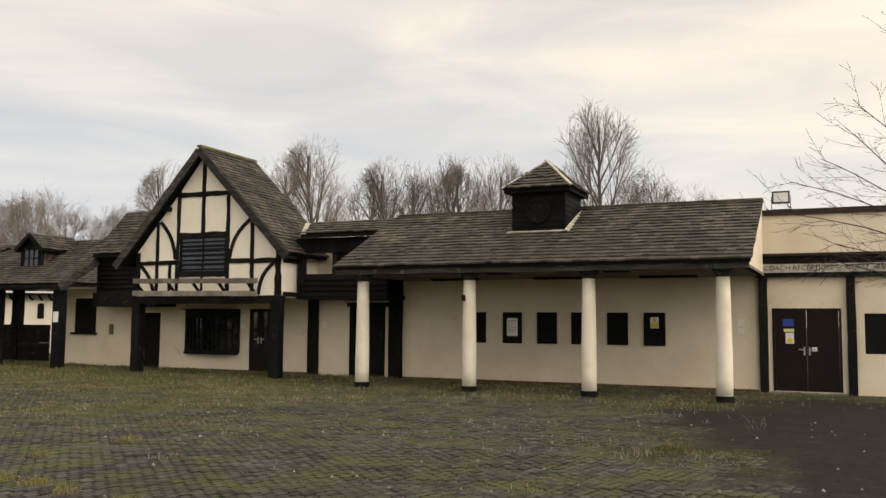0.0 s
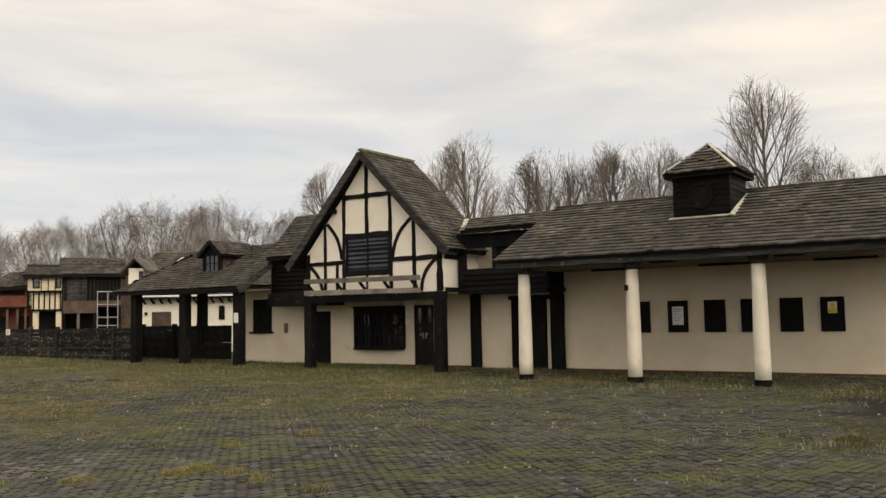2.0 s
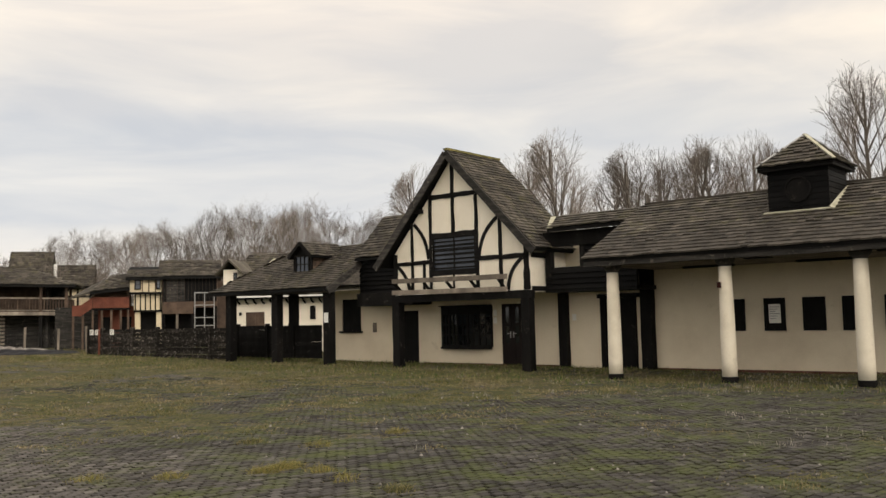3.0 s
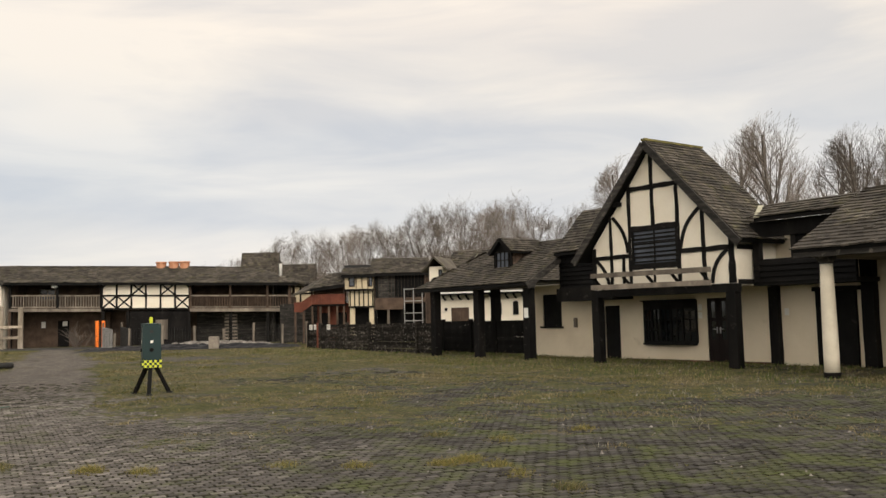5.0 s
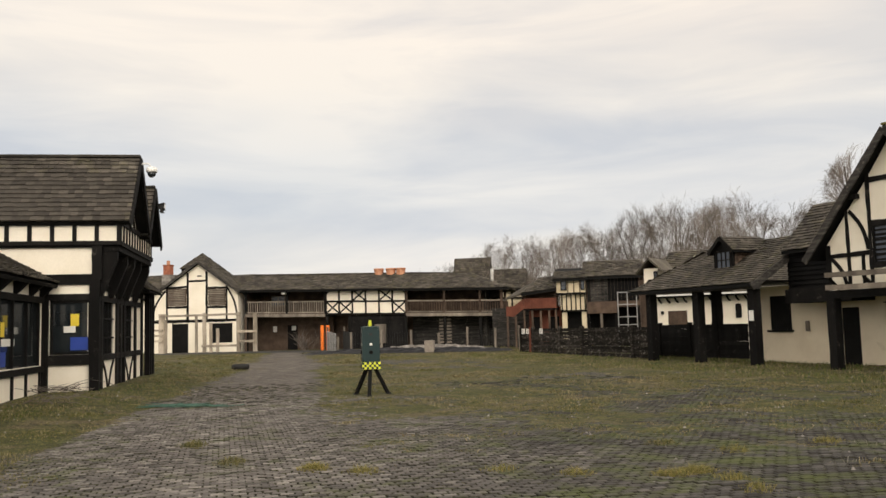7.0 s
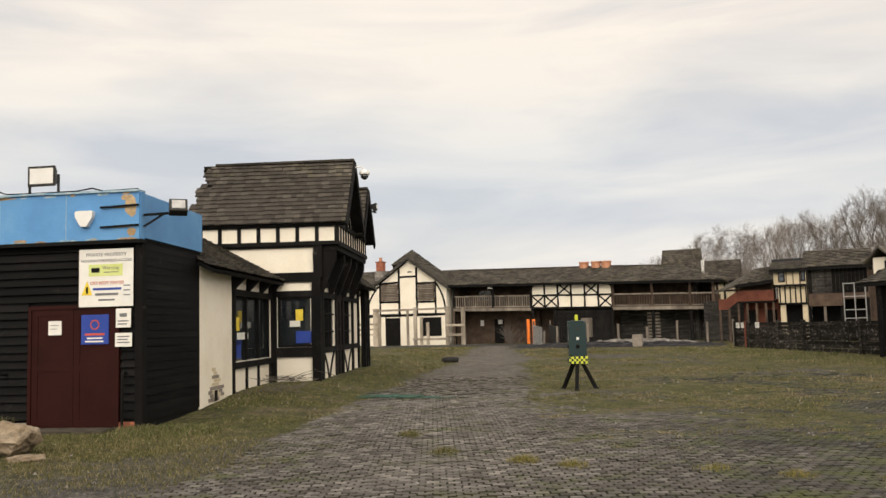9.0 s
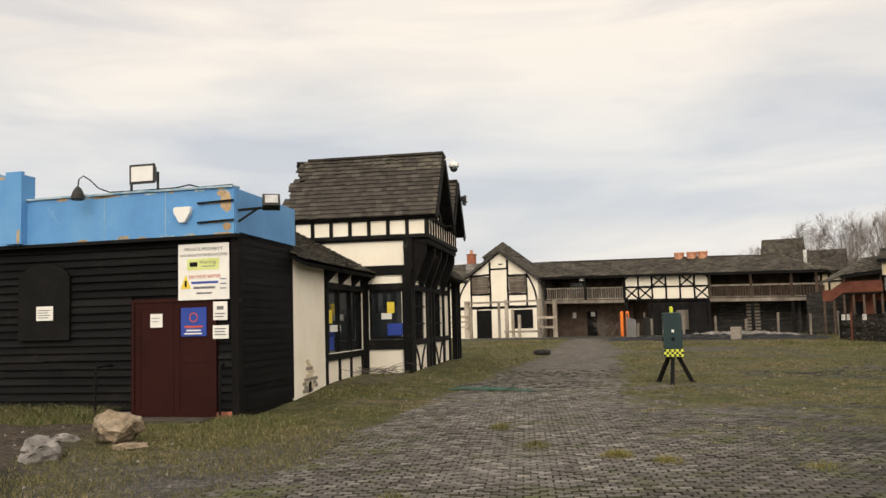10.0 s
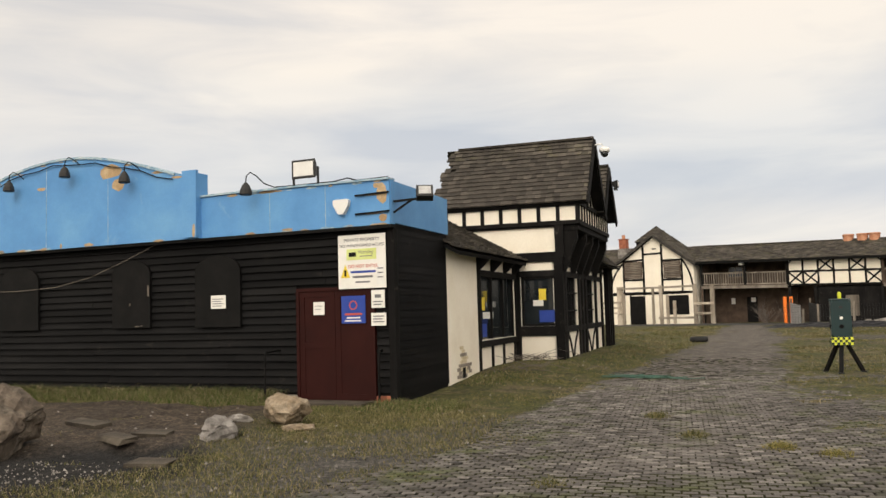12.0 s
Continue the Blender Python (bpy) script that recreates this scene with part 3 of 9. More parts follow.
def build_ground():
    radii = [0.0]
    while radii[-1] < 3000:
        radii.append(radii[-1] + max(0.25, radii[-1] * 0.018))
    na = 480
    verts, faces = [(0, 0, ground_z(0, 0))], []
    for r in radii[1:]:
        for k in range(na):
            a = 2 * math.pi * k / na
            x, y = r * math.cos(a), r * math.sin(a)
            verts.append((x, y, ground_z(x, y)))
    for k in range(na):
        faces.append((0, 1 + k, 1 + (k + 1) % na))
    for i in range(len(radii) - 2):
        o, p = 1 + i * na, 1 + (i + 1) * na
        for k in range(na):
            faces.append((o + k, p + k, p + (k + 1) % na, o + (k + 1) % na))
    me = raw_mesh("ground", verts, faces, GROUND_M)
    at = me.attributes.new("track", "FLOAT", "POINT")
    at.data.foreach_set("value", [road_mask(v[0], v[1]) for v in verts])
    me.attributes.new("moss_cover", "FLOAT", "POINT").data.foreach_set("value", [mossy(v[0], v[1]) for v in verts])
    for key, mask in (("earth", earth_mask), ("dark_ground", dark_ground_mask), ("tar", tar_mask)):
        me.attributes.new(key, "FLOAT", "POINT").data.foreach_set("value", [mask(v[0], v[1]) for v in verts])
    for p in me.polygons:
        p.use_smooth = True
    return tagged(new("ground", me), "old block-paved courtyard overgrown with moss and grass", "ground", kind="structure")


ground = build_ground()

# ---- the long range with the colonnade: x along its front, y away from the court ----
FRONT = pose(-4.78, 25.7, 0, 0, 0, -24.5)
WALL_Y = 1.9


def window(parent, x0, x1, z0, z1, y, cols, rows, frame_mat=None, pane=None, depth=0.08, bar=0.035, name="window"):
    frame_mat, pane = frame_mat or BLACK_FLAT, pane or GLASS
    w = part(name, bmesh.new(), frame_mat, parent)
    bm = bmesh.new()
    e = 0.06
    for a in ((x0, x1, z0, z0 + e), (x0, x1, z1 - e, z1), (x0, x0 + e, z0 + e, z1 - e), (x1 - e, x1, z0 + e, z1 - e)):
        box(bm, a[0], a[1], y - depth, y, a[2], a[3])
    part("frame", bm, frame_mat, w)
    ix0, ix1, iz0, iz1 = x0 + e, x1 - e, z0 + e, z1 - e
    for i in range(1, cols):
        x = ix0 + (ix1 - ix0) * i / cols
        part("glazing_bar", bx(x - bar / 2, x + bar / 2, y - depth * 0.8, y - 0.012, iz0, iz1), frame_mat, w)
    for j in range(1, rows):
        z = iz0 + (iz1 - iz0) * j / rows
        part("glazing_bar", bx(ix0, ix1, y - depth * 0.75, y - 0.014, z - bar / 2, z + bar / 2), frame_mat, w)
    for i in range(cols):
        for j in range(rows):
            t = random.uniform(-0.006, 0.006)
            xa, xb = ix0 + (ix1 - ix0) * i / cols, ix0 + (ix1 - ix0) * (i + 1) / cols
            za, zb = iz0 + (iz1 - iz0) * j / rows, iz0 + (iz1 - iz0) * (j + 1) / rows
            bm = bmesh.new()
            prism(bm, [(xa, za), (xb, za), (xb, zb), (xa, zb)], y - 0.035, y - 0.028)
            for v in bm.verts:
                v.co.y += t * (1 if v.co.x > xa + 0.01 else -1) + t * (1 if v.co.z > za + 0.01 else -1)
            part("pane", bm, pane, w)
    return w


def door(parent, x0, x1, z0, z1, y, leaves=1, mat=None, glazed=False, handles=True, panels=2, name="door"):
    mat = mat or DOOR_DARK
    d = part(name, bmesh.new(), mat, parent)
    bm = bmesh.new()
    e = 0.06
    box(bm, x0 - e, x0, y - 0.05, y + 0.05, z0, z1 + e)
    box(bm, x1, x1 + e, y - 0.05, y + 0.05, z0, z1 + e)
    box(bm, x0, x1, y - 0.05, y + 0.05, z1, z1 + e)
    part("door_frame", bm, mat, d)
    w = (x1 - x0) / leaves
    for i in range(leaves):
        a, b = x0 + i * w + 0.004, x0 + (i + 1) * w - 0.004
        bm = bmesh.new()
        rail = 0.11
        zs = [z0 + (z1 - z0) * k / panels for k in range(panels + 1)]
        box(bm, a, a + rail, y - 0.03, y + 0.02, z0, z1)
        box(bm, b - rail, b, y - 0.03, y + 0.02, z0, z1)
        for k, z in enumerate(zs):
            lo, hi = (z, z + rail) if k == 0 else ((z - rail, z) if k == panels else (z - rail / 2, z + rail / 2))
            box(bm, a + rail, b - rail, y - 0.03, y + 0.02, lo, hi)
        leaf = part("door_leaf", bm, mat, d)
        for k in range(panels):
            lo = zs[k] + (rail if k == 0 else rail / 2)
            hi = zs[k + 1] - (rail if k == panels - 1 else rail / 2)
            g = glazed and k > 0
            part("glass" if g else "panel", bx(a + rail, b - rail, y - (0.010 if g else 0.018), y + 0.01, lo, hi), GLASS if g else mat, leaf)
        if handles:
            hx = b - 0.055 if (i == 0 and leaves > 1) or leaves == 1 else a + 0.055
            bm = bmesh.new()
            zc = z0 + (z1 - z0) * 0.5
            box(bm, hx - 0.02, hx + 0.02, y - 0.04, y - 0.03, zc - 0.1, zc + 0.1)
            s = -1 if hx > (a + b) / 2 else 1
            box(bm, min(hx, hx + s * 0.13), max(hx, hx + s * 0.13), y - 0.075, y - 0.055, zc + 0.02, zc + 0.045)
            box(bm, hx - 0.01, hx + 0.01, y - 0.075, y - 0.04, zc + 0.02, zc + 0.045)
            part("handle", bm, STEEL, leaf, "metal lever handle")
    return d


def post(parent, x, y, z0, z1, w=0.26, d=None, mat=None, name="post", wob=0.06):
    return part(name, beam(bmesh.new(), (x, y, z0), (x, y, z1), w, d or w, wob, (0, -1, 0), 6), mat or BLACK, parent)


def timber(parent, x0, z0, x1, z1, y, w=0.14, d=0.05, mat=None, name="timber"):
    L = math.hypot(x1 - x0, z1 - z0)
    return part(name, beam(bmesh.new(), (x0, y - d / 2 + 0.02, z0), (x1, y - d / 2 + 0.02, z1), w, d, 0.22, (0, -1, 0), max(2, int(L / 0.22))), mat or BLACK, parent)


# gabled house
def gabled_house():
    h = thing("gabled_house", FRONT, "cream rendered house with a jettied black-timbered gable", "house")
    # ground floor wall with its openings
    bay = (-4.9, -2.76, 0.62, 2.0)
    d1, d2 = (-6.75, -6.02, 0.05, 1.9), (-2.36, -1.58, 0.03, 2.03)
    bm = wall_with_holes(bmesh.new(), -7.05, 0.12, -0.3, 2.36, WALL_Y, WALL_Y + 0.28, [bay, d1, d2])
    part("wall", bm, CREAM, h, "cream painted render")
    # added black backing: the unlit room behind the openings, as colour
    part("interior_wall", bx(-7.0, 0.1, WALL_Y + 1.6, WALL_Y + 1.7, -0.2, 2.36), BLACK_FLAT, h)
    for x in np.arange(-5.9, -0.1, 0.225):
        for k in range(2):
            part("brick", bx(x + k * 0.11, x + k * 0.11 + 0.213, WALL_Y - 0.03, WALL_Y, -0.06 + k * 0.075, 0.008 + k * 0.075), DARK_BRICK, h) if not (-2.45 < x < -1.5) else None
    part("door", bx(*d1[:2], WALL_Y + 0.06, WALL_Y + 0.11, *d1[2:]), BLACK_FLAT, h, "plain black boarded door")
    d = door(h, *d2, WALL_Y + 0.06, 2, DOOR_DARK, True, True, 3)
    # shallow bow window
    w = part("bay_window", bmesh.new(), BLACK_FLAT, h, "black bow window with small panes")
    x0, x1, z0, z1 = bay
    n, rise = 5, 0.22

    def by(u):
        return WALL_Y - rise * (1 - (2 * u - 1) ** 2)
    bm = bmesh.new()
    sill = bmesh.new()
    for i in range(n):
        ua, ub = i / n, (i + 1) / n
        pa, pb = Vector((x0 + (x1 - x0) * ua, by(ua), 0)), Vector((x0 + (x1 - x0) * ub, by(ub), 0))
        for z, hgt in ((z0 + 0.035, 0.07), (z1 - 0.14, 0.28)):
            beam(bm, pa + Vector((0, 0, z)), pb + Vector((0, 0, z)), hgt, 0.08)
        beam(sill, pa + Vector((0, -0.03, z0 - 0.03)), pb + Vector((0, -0.03, z0 - 0.03)), 0.06, 0.16)
        beam(bm, pa + Vector((0, 0, z0)), pa + Vector((0, 0, z1)), 0.07, 0.08)
        for r in range(3):
            za, zb = z0 + 0.07 + (z1 - z0 - 0.35) * r / 3, z0 + 0.07 + (z1 - z0 - 0.35) * (r + 1) / 3
            for c in range(2):
                qa, qb = pa.lerp(pb, c / 2), pa.lerp(pb, (c + 1) / 2)
                pane = bmesh.new()
                vs = [pane.verts.new(p) for p in (qa + Vector((0, 0.01, za)), qb + Vector((0, 0.01, za)), qb + Vector((0, 0.01 + random.uniform(-.006, .006), zb)), qa + Vector((0, 0.01, zb)))]
                pane.faces.new(vs)
                bmesh.ops.solidify(pane, geom=pane.faces[:], thickness=0.006)
                part("pane", pane, GLASS, w)
                if c == 0:
                    bar = bmesh.new()
                    beam(bar, qb + Vector((0, 0, za)), qb + Vector((0, 0, zb)), 0.03, 0.05)
                    part("glazing_bar", bar, BLACK_FLAT, w)
            if r:
                bar = bmesh.new()
                beam(bar, pa + Vector((0, 0, za)), pb + Vector((0, 0, za)), 0.03, 0.045)
                part("glazing_bar", bar, BLACK_FLAT, w)
    beam(bm, (x1, by(1), z0), (x1, by(1), z1), 0.07, 0.08)
    part("frame", bm, BLACK_FLAT, w)
    part("sill", sill, BLACK_FLAT, w)
    top = bmesh.new()
    prism(top, [(x0, z1 - 0.004), (x1, z1 - 0.004), (x1, z1 + 0.03), (x0, z1 + 0.03)], WALL_Y - rise, WALL_Y)
    part("head", top, BLACK_FLAT, w)
    for x, z in ((-1.28, 1.78), (-1.28, 1.42), (0.42, 1.55), (-2.62, 1.75), (-2.62, 1.5)):
        part("wall_notice", bx(x - 0.07, x + 0.07, WALL_Y - 0.012, WALL_Y, z - 0.1, z + 0.1), PAPER, h)
    # jetty floor, posts
    part("jetty_beam", beam(bmesh.new(), (-5.4, 0.03, 2.27), (0.2, 0.03, 2.27), 0.24, 0.2, 0.05, (0, -1, 0), 14), BLACK, h)
    part("jetty_soffit", bx(-5.35, 0.14, 0.1, WALL_Y + 0.28, 2.365, 2.42), BLACK_FLAT, h)
    for x in (-5.22, 0.0):
        post(h, x, 0.02, -0.1, 2.16, 0.30, 0.28)
    post(h, 0.1, WALL_Y - 0.06, -0.1, 2.3, 0.30, 0.26)
    # upper walls: gable front, right cheek, left cheek, back
    apex, el, er = (-2.76, 6.72), (-5.36, 3.72), (0.12, 3.72)
    bm = bmesh.new()
    win = (-3.64, -1.86, 3.08, 4.2)
    prism(bm, [(-5.36, 2.33), (win[0], 2.33), (win[0], apex[1] - (apex[0] - win[0]) * 1.1 - 0.1), el], 0.0, 0.16)
    prism(bm, [(win[1], 2.33), (0.12, 2.33), er, (win[1], apex[1] - (win[1] - apex[0]) * 1.1 - 0.1)], 0.0, 0.16)
    prism(bm, [(win[0], 2.33), (win[1], 2.33), (win[1], win[2]), (win[0], win[2])], 0.0, 0.16)
    prism(bm, [(win[0], win[3]), (win[1], win[3]), (win[1], apex[1] - (win[1] - apex[0]) * 1.1 - 0.1), apex, (win[0], apex[1] - (apex[0] - win[0]) * 1.1 - 0.1)], 0.0, 0.16)
    bmesh.ops.remove_doubles(bm, verts=bm.verts, dist=0.0005)
    part("gable_wall", bm, WHITE, h, "off-white rendered gable panels")
    bm = bmesh.new()
    box(bm, -0.04, 0.12, 0.16, 2.4, 2.33, 3.75)
    part("side_wall", bm, WHITE, h)
    part("side_wall", bx(-5.36, -5.2, 0.16, 2.4, 2.33, 3.75), WHITE, h)
    part("rear_gable", prism(bmesh.new(), [(-5.36, 2.33), (0.12, 2.33), er, apex, el], 2.25, 2.4), WHITE, h)
    # front timbers
    y = 0.0
    for a in ((-5.28, 2.4, -5.28, 3.75, .16), (0.03, 2.4, 0.03, 3.8, .2), (-4.52, 2.4, -4.52, 4.75, .11), (-0.9, 2.4, -0.92, 4.75, .12),
              (-3.72, 2.4, -3.70, 5.75, .12), (-1.80, 2.4, -1.83, 5.72, .12), (-2.76, 4.28, -2.76, 6.6, .13), (-5.3, 3.42, -3.78, 3.42, .12), (-1.78, 3.42, 0.1, 3.42, .14),
              (-3.7, 5.5, -1.8, 5.5, .15), (-3.72, 4.25, -1.76, 4.25, .16), (-3.68, 3.03, -1.84, 3.03, .13), (-4.0, 2.4, -4.0, 3.4, .1), (-2.76, 2.4, -2.76, 2.98, .08)):
        timber(h, *a[:4], y, a[4])
    for p, q, s in (((-4.42, 4.7), (-3.8, 3.52), 0.14), ((-1.02, 4.65), (-1.74, 3.5), -0.16), ((-5.2, 3.36), (-4.62, 2.42), 0.12), ((-0.12, 3.36), (-0.66, 2.42), -0.14)):
        part("brace", arc_beam(bmesh.new(), bow(p, q, s), 0.11, 0.05, 0.02), BLACK, h)
    part("purlin_end", bx(-4.3, -4.0, -0.16, 0.1, 5.02, 5.16), BLACK, h)
    # black slatted window in the gable
    w = window(h, *win, 0.06, 2, 3, BLACK_FLAT, GLASS_BLUE)
    for k in range(7):
        z = 3.17 + k * 0.14
        part("slat", bx(win[0] + 0.06, win[1] - 0.06, 0.0, 0.022, z, z + 0.05 + 0.02 * (k % 2)), BLACK_FLAT, w)
    # side panel timbers
    for z in (3.42, 2.43):
        part("side_timber", bx(0.1, 0.15, 0.1, 1.2, z - 0.07, z + 0.07), BLACK, h)
    part("side_timber", bx(0.1, 0.15, 1.1, 1.24, 2.36, 3.8), BLACK, h)
    for k in range(9):
        part("rafter_end", bx(0.12, 0.4, 0.1 + k * 0.3, 0.18 + k * 0.3, 3.60, 3.70), BLACK, h)
    # grey rails across the front
    for z in (2.82, 2.45):
        r = part("rail", beam(bmesh.new(), (-5.06, -0.42, z + 0.02), (-0.41, -0.42, z - 0.02), 0.15, 0.06, 0.08, (0, -1, 0), 8), GREYWOOD, h, "weathered grey timber rail")
    for x in (-4.95, -3.7, -2.75, -1.8, -0.75):
        part("rail_bracket", beam(bmesh.new(), (x, 0.02, 2.4), (x, -0.40, 2.75), 0.07, 0.07, 0, (1, 0, 0)), BLACK, h)
    # roof: two slopes, boards below, bargeboards
    roof = part("roof", bmesh.new(), SHINGLE, h)
    top = Vector((-2.76, -0.26, 6.90))
    for side, ex, ez in ((1, 0.50, 3.60), (-1, -5.95, 3.42)):
        low = Vector((ex, -0.26, ez))
        up = top - low
        bm = bmesh.new()
        nrm = Vector((side * up.z, 0, abs(up.x))).normalized()
        for o in (0,):
            pts = [low, low + Vector((0, 2.75, 0)), top + Vector((0, 2.75, 0)), top]
            vs = [bm.verts.new(p - nrm * 0.02) for p in pts] + [bm.verts.new(p - nrm * 0.12) for p in pts]
            bm.faces.new(vs[:4]); bm.faces.new(vs[4:][::-1])
            for i in range(4):
                bm.faces.new((vs[i], vs[4 + i], vs[4 + (i + 1) % 4], vs[(i + 1) % 4]))
        part("roof_deck", bm, BLACK_FLAT, roof)
        if side == 1:
            shingles(roof, low, (0, 2.75, 0), up, 0.15, 0.19, singles=0)
        else:
            shingles(roof, low, (0, 2.75, 0), up, 0.15, 0.19)
        a, b = Vector((ex, -0.32, ez - 0.12)), Vector((-2.76, -0.32, 6.80))
        part("bargeboard", beam(bmesh.new(), a, b, 0.22, 0.06, 0.06, (0, -1, 0), 16), BLACK_WORN, roof, "flaking black bargeboard")
    bm = bmesh.new()
    beam(bm, (-2.76, -0.3, 6.94), (-2.76, 2.5, 6.94), 0.16, 0.07, 0.1, (0, 0, 1), 12)
    part("ridge_cap", bm, MOSS_M, roof, "mossy ridge capping")
    return h


gabled_house()


# recessed link between the house and the colonnade
def link():
    h = thing("link_building", FRONT, "black boarded link with an upper recess and cream lower wall", "building")
    dr = (1.95, 2.42, 0.05, 2.05)
    part("wall", wall_with_holes(bmesh.new(), 0.124, 3.1, -0.3, 2.3, WALL_Y, WALL_Y + 0.25, [(1.5, 2.5, -0.3, 2.1)]), CREAM, h, "cream painted render")
    part("door", bx(1.56, 2.44, WALL_Y + 0.05, WALL_Y + 0.1, -0.1, 2.1), BLACK_FLAT, h, "black boarded door")
    for x, w in ((1.48, 0.17), (2.48, 0.14)):
        post(h, x, WALL_Y - 0.04, -0.1, 2.15, w, 0.16)
    part("lintel", bx(1.32, 2.66, WALL_Y - 0.16, WALL_Y + 0.02, 2.1, 2.22), BLACK, h)
    post(h, 2.97, WALL_Y - 0.14, -0.1, 2.9, 0.34, 0.26)
    # upper floor: boarded front, recess with a cream back wall
    part("upper_floor", bx(0.16, 3.2, 0.75, WALL_Y + 0.25, 2.3, 2.42), BLACK_FLAT, h)
    boards(h, 0.2, 3.2, 2.4, 3.02, 0.8, 0.16)
    part("parapet", bx(0.2, 3.2, 0.8, 0.86, 2.4, 3.02), BLACK_FLAT, h)
    part("recess_wall", bx(0.16, 3.3, WALL_Y + 0.02, WALL_Y + 0.2, 2.42, 4.2), CREAM, h, "cream recess wall")
    post(h, 0.28, 0.85, 2.42, 3.9, 0.2)
    post(h, 1.45, 0.85, 3.0, 3.9, 0.16)
    boards(h, 1.5, 3.2, 3.02, 3.7, 0.84, 0.16)
    part("upper_panel", bx(1.5, 3.2, 0.85, 0.9, 3.0, 3.9), BLACK_FLAT, h)
    part("head_beam", bx(0.16, 3.2, 0.7, 0.9, 3.66, 4.1), BLACK, h)
    roof = part("roof", bmesh.new(), SHINGLE, h)
    bm = bmesh.new()
    prism(bm, [(0.5, 0), (3.6, 0), (3.6, 0.1), (0.5, 0.1)], 0, 1)
    bmesh.ops.transform(bm, matrix=Matrix(((1, 0, 0, 0), (0, 0.95, 0, 0.42), (0, 0.44, 1, 4.08), (0, 0, 0, 1))), verts=bm.verts)
    part("roof_deck", bm, BLACK_FLAT, roof)
    shingles(roof, (0.3, 0.38, 4.19), (3.4, 0, 0), (0, 0.95, 0.44), 0.2, 0.2)
    part("flashing", beam(bmesh.new(), (0.62, 0.35, 4.2), (0.3, 1.1, 4.6), 0.14, 0.04, 0.1, (0, 0, 1), 3), LEAD, roof, "pale lead flashing")
    return h


link()


def colonnade():
    h = thing("colonnade_building", FRONT, "long cream building with a shingled roof carried on round columns", "building")
    x0, x1 = 3.1, 13.0
    part("wall", bx(x0, x1, WALL_Y, WALL_Y + 0.3, -0.3, 3.0), CREAM, h, "cream painted render")
    for k in range(44):
        x = x0 + 0.05 + k * 0.225
        part("brick", bx(x, x + 0.215, WALL_Y - 0.025, WALL_Y, -0.03, 0.04), DARK_BRICK, h)
    part("plinth", bx(x0, x1, WALL_Y - 0.012, WALL_Y, -0.2, 0.06), DARK_BRICK, h, "red brick footing")
    for i in range(4):
        x = 3.83 + i * 2.937
        c = part("column", bmesh.new(), COLUMN_M, h)
        part("shaft", lathe(bmesh.new(), [(0.172, 0.06), (0.176, 0.5), (0.170, 1.2), (0.158, 2.0), (0.145, 2.66)], x, -1.7, 24), COLUMN_M, c, "cream painted round shaft", smooth=True)
        part("base", lathe(bmesh.new(), [(0.182, -0.1), (0.192, -0.06), (0.192, 0.115), (0.175, 0.135)], x, -1.7, 24), BLACK, c, "black base band")
        part("capital", lathe(bmesh.new(), [(0.150, 2.66), (0.155, 2.70), (0.21, 2.76), (0.23, 2.80), (0.23, 2.84)], x, -1.7, 24), BLACK_WORN, c, "dark moulded capital")
    part("mounting_box", bx(6.64, 6.72, -1.90, -1.85, 2.16, 2.3), DOOR_RED, h, "small red box on a column")
    part("soffit", bx(x0 + 0.1, x1 + 0.2, -2.0, WALL_Y, 2.86, 2.92), GREYWOOD, h, "grey weathered soffit boards")
    for x in (5.2, 8.2, 11.0):
        part("soffit_lamp", bx(x - 0.7, x + 0.7, 0.9, 1.05, 2.80, 2.858), BLACK_FLAT, h)
    for x in (7.3, 10.2):
        part("soffit_vent", bx(x - 0.3, x + 0.3, -1.2, -0.9, 2.83, 2.858), BLACK_FLAT, h)
    part("fascia", beam(bmesh.new(), (3.25, -2.08, 2.92), (13.22, -2.08, 2.92), 0.20, 0.08, 0.10, (0, -1, 0), 40), BLACK_WORN, h, "flaking black fascia board")
    part("eaves_beam", bx(3.3, 13.15, -1.8, -1.6, 2.84, 2.9), BLACK, h)
    roof = part("roof", bmesh.new(), SHINGLE, h)
    bm = bmesh.new()
    prism(bm, [(3.25, 0), (13.25, 0), (13.25, 0.08), (3.25, 0.08)], 0, 1)
    bmesh.ops.transform(bm, matrix=Matrix(((1, 0, 0, 0), (0, 3.45, 0, -2.15), (0, 1.64, 1, 2.94), (0, 0, 0, 1))), verts=bm.verts)
    part("roof_deck", bm, BLACK_FLAT, roof)

    def trim(u, v):
        x, y = 3.22 + 10.05 * u, -2.2 + 3.5 * v
        return not (7.4 < x < 8.7 and -0.3 < y < 1.0)
    shingles(roof, (3.22, -2.2, 3.0), (10.05, 0, 0), (0, 3.5, 1.67), 0.215, 0.2, trim=trim, singles=300)
    part("ridge_cap", beam(bmesh.new(), (3.3, 1.3, 4.70), (13.25, 1.3, 4.70), 0.2, 0.06, 0.15, (0, 0, 1), 30), SHINGLE, roof)
    part("verge_moss", beam(bmesh.new(), (12.2, 1.22, 4.71), (13.25, 1.22, 4.71), 0.07, 0.04, 0.2, (0, 0, 1), 6), MOSS_M, roof, "yellow moss on the ridge")
    bm = bmesh.new()
    prism(bm, [(-2.0, 2.86), (1.9, 2.86), (1.9, 4.5), (1.2, 4.5)], 0, 0.1)
    bmesh.ops.transform(bm, matrix=Matrix(((0, -1, 0, 13.18), (1, 0, 0, 0), (0, 0, 1, 0), (0, 0, 0, 1))), verts=bm.verts)
    part("roof_gable", bm, CREAM, h)
    return h


colonnade()


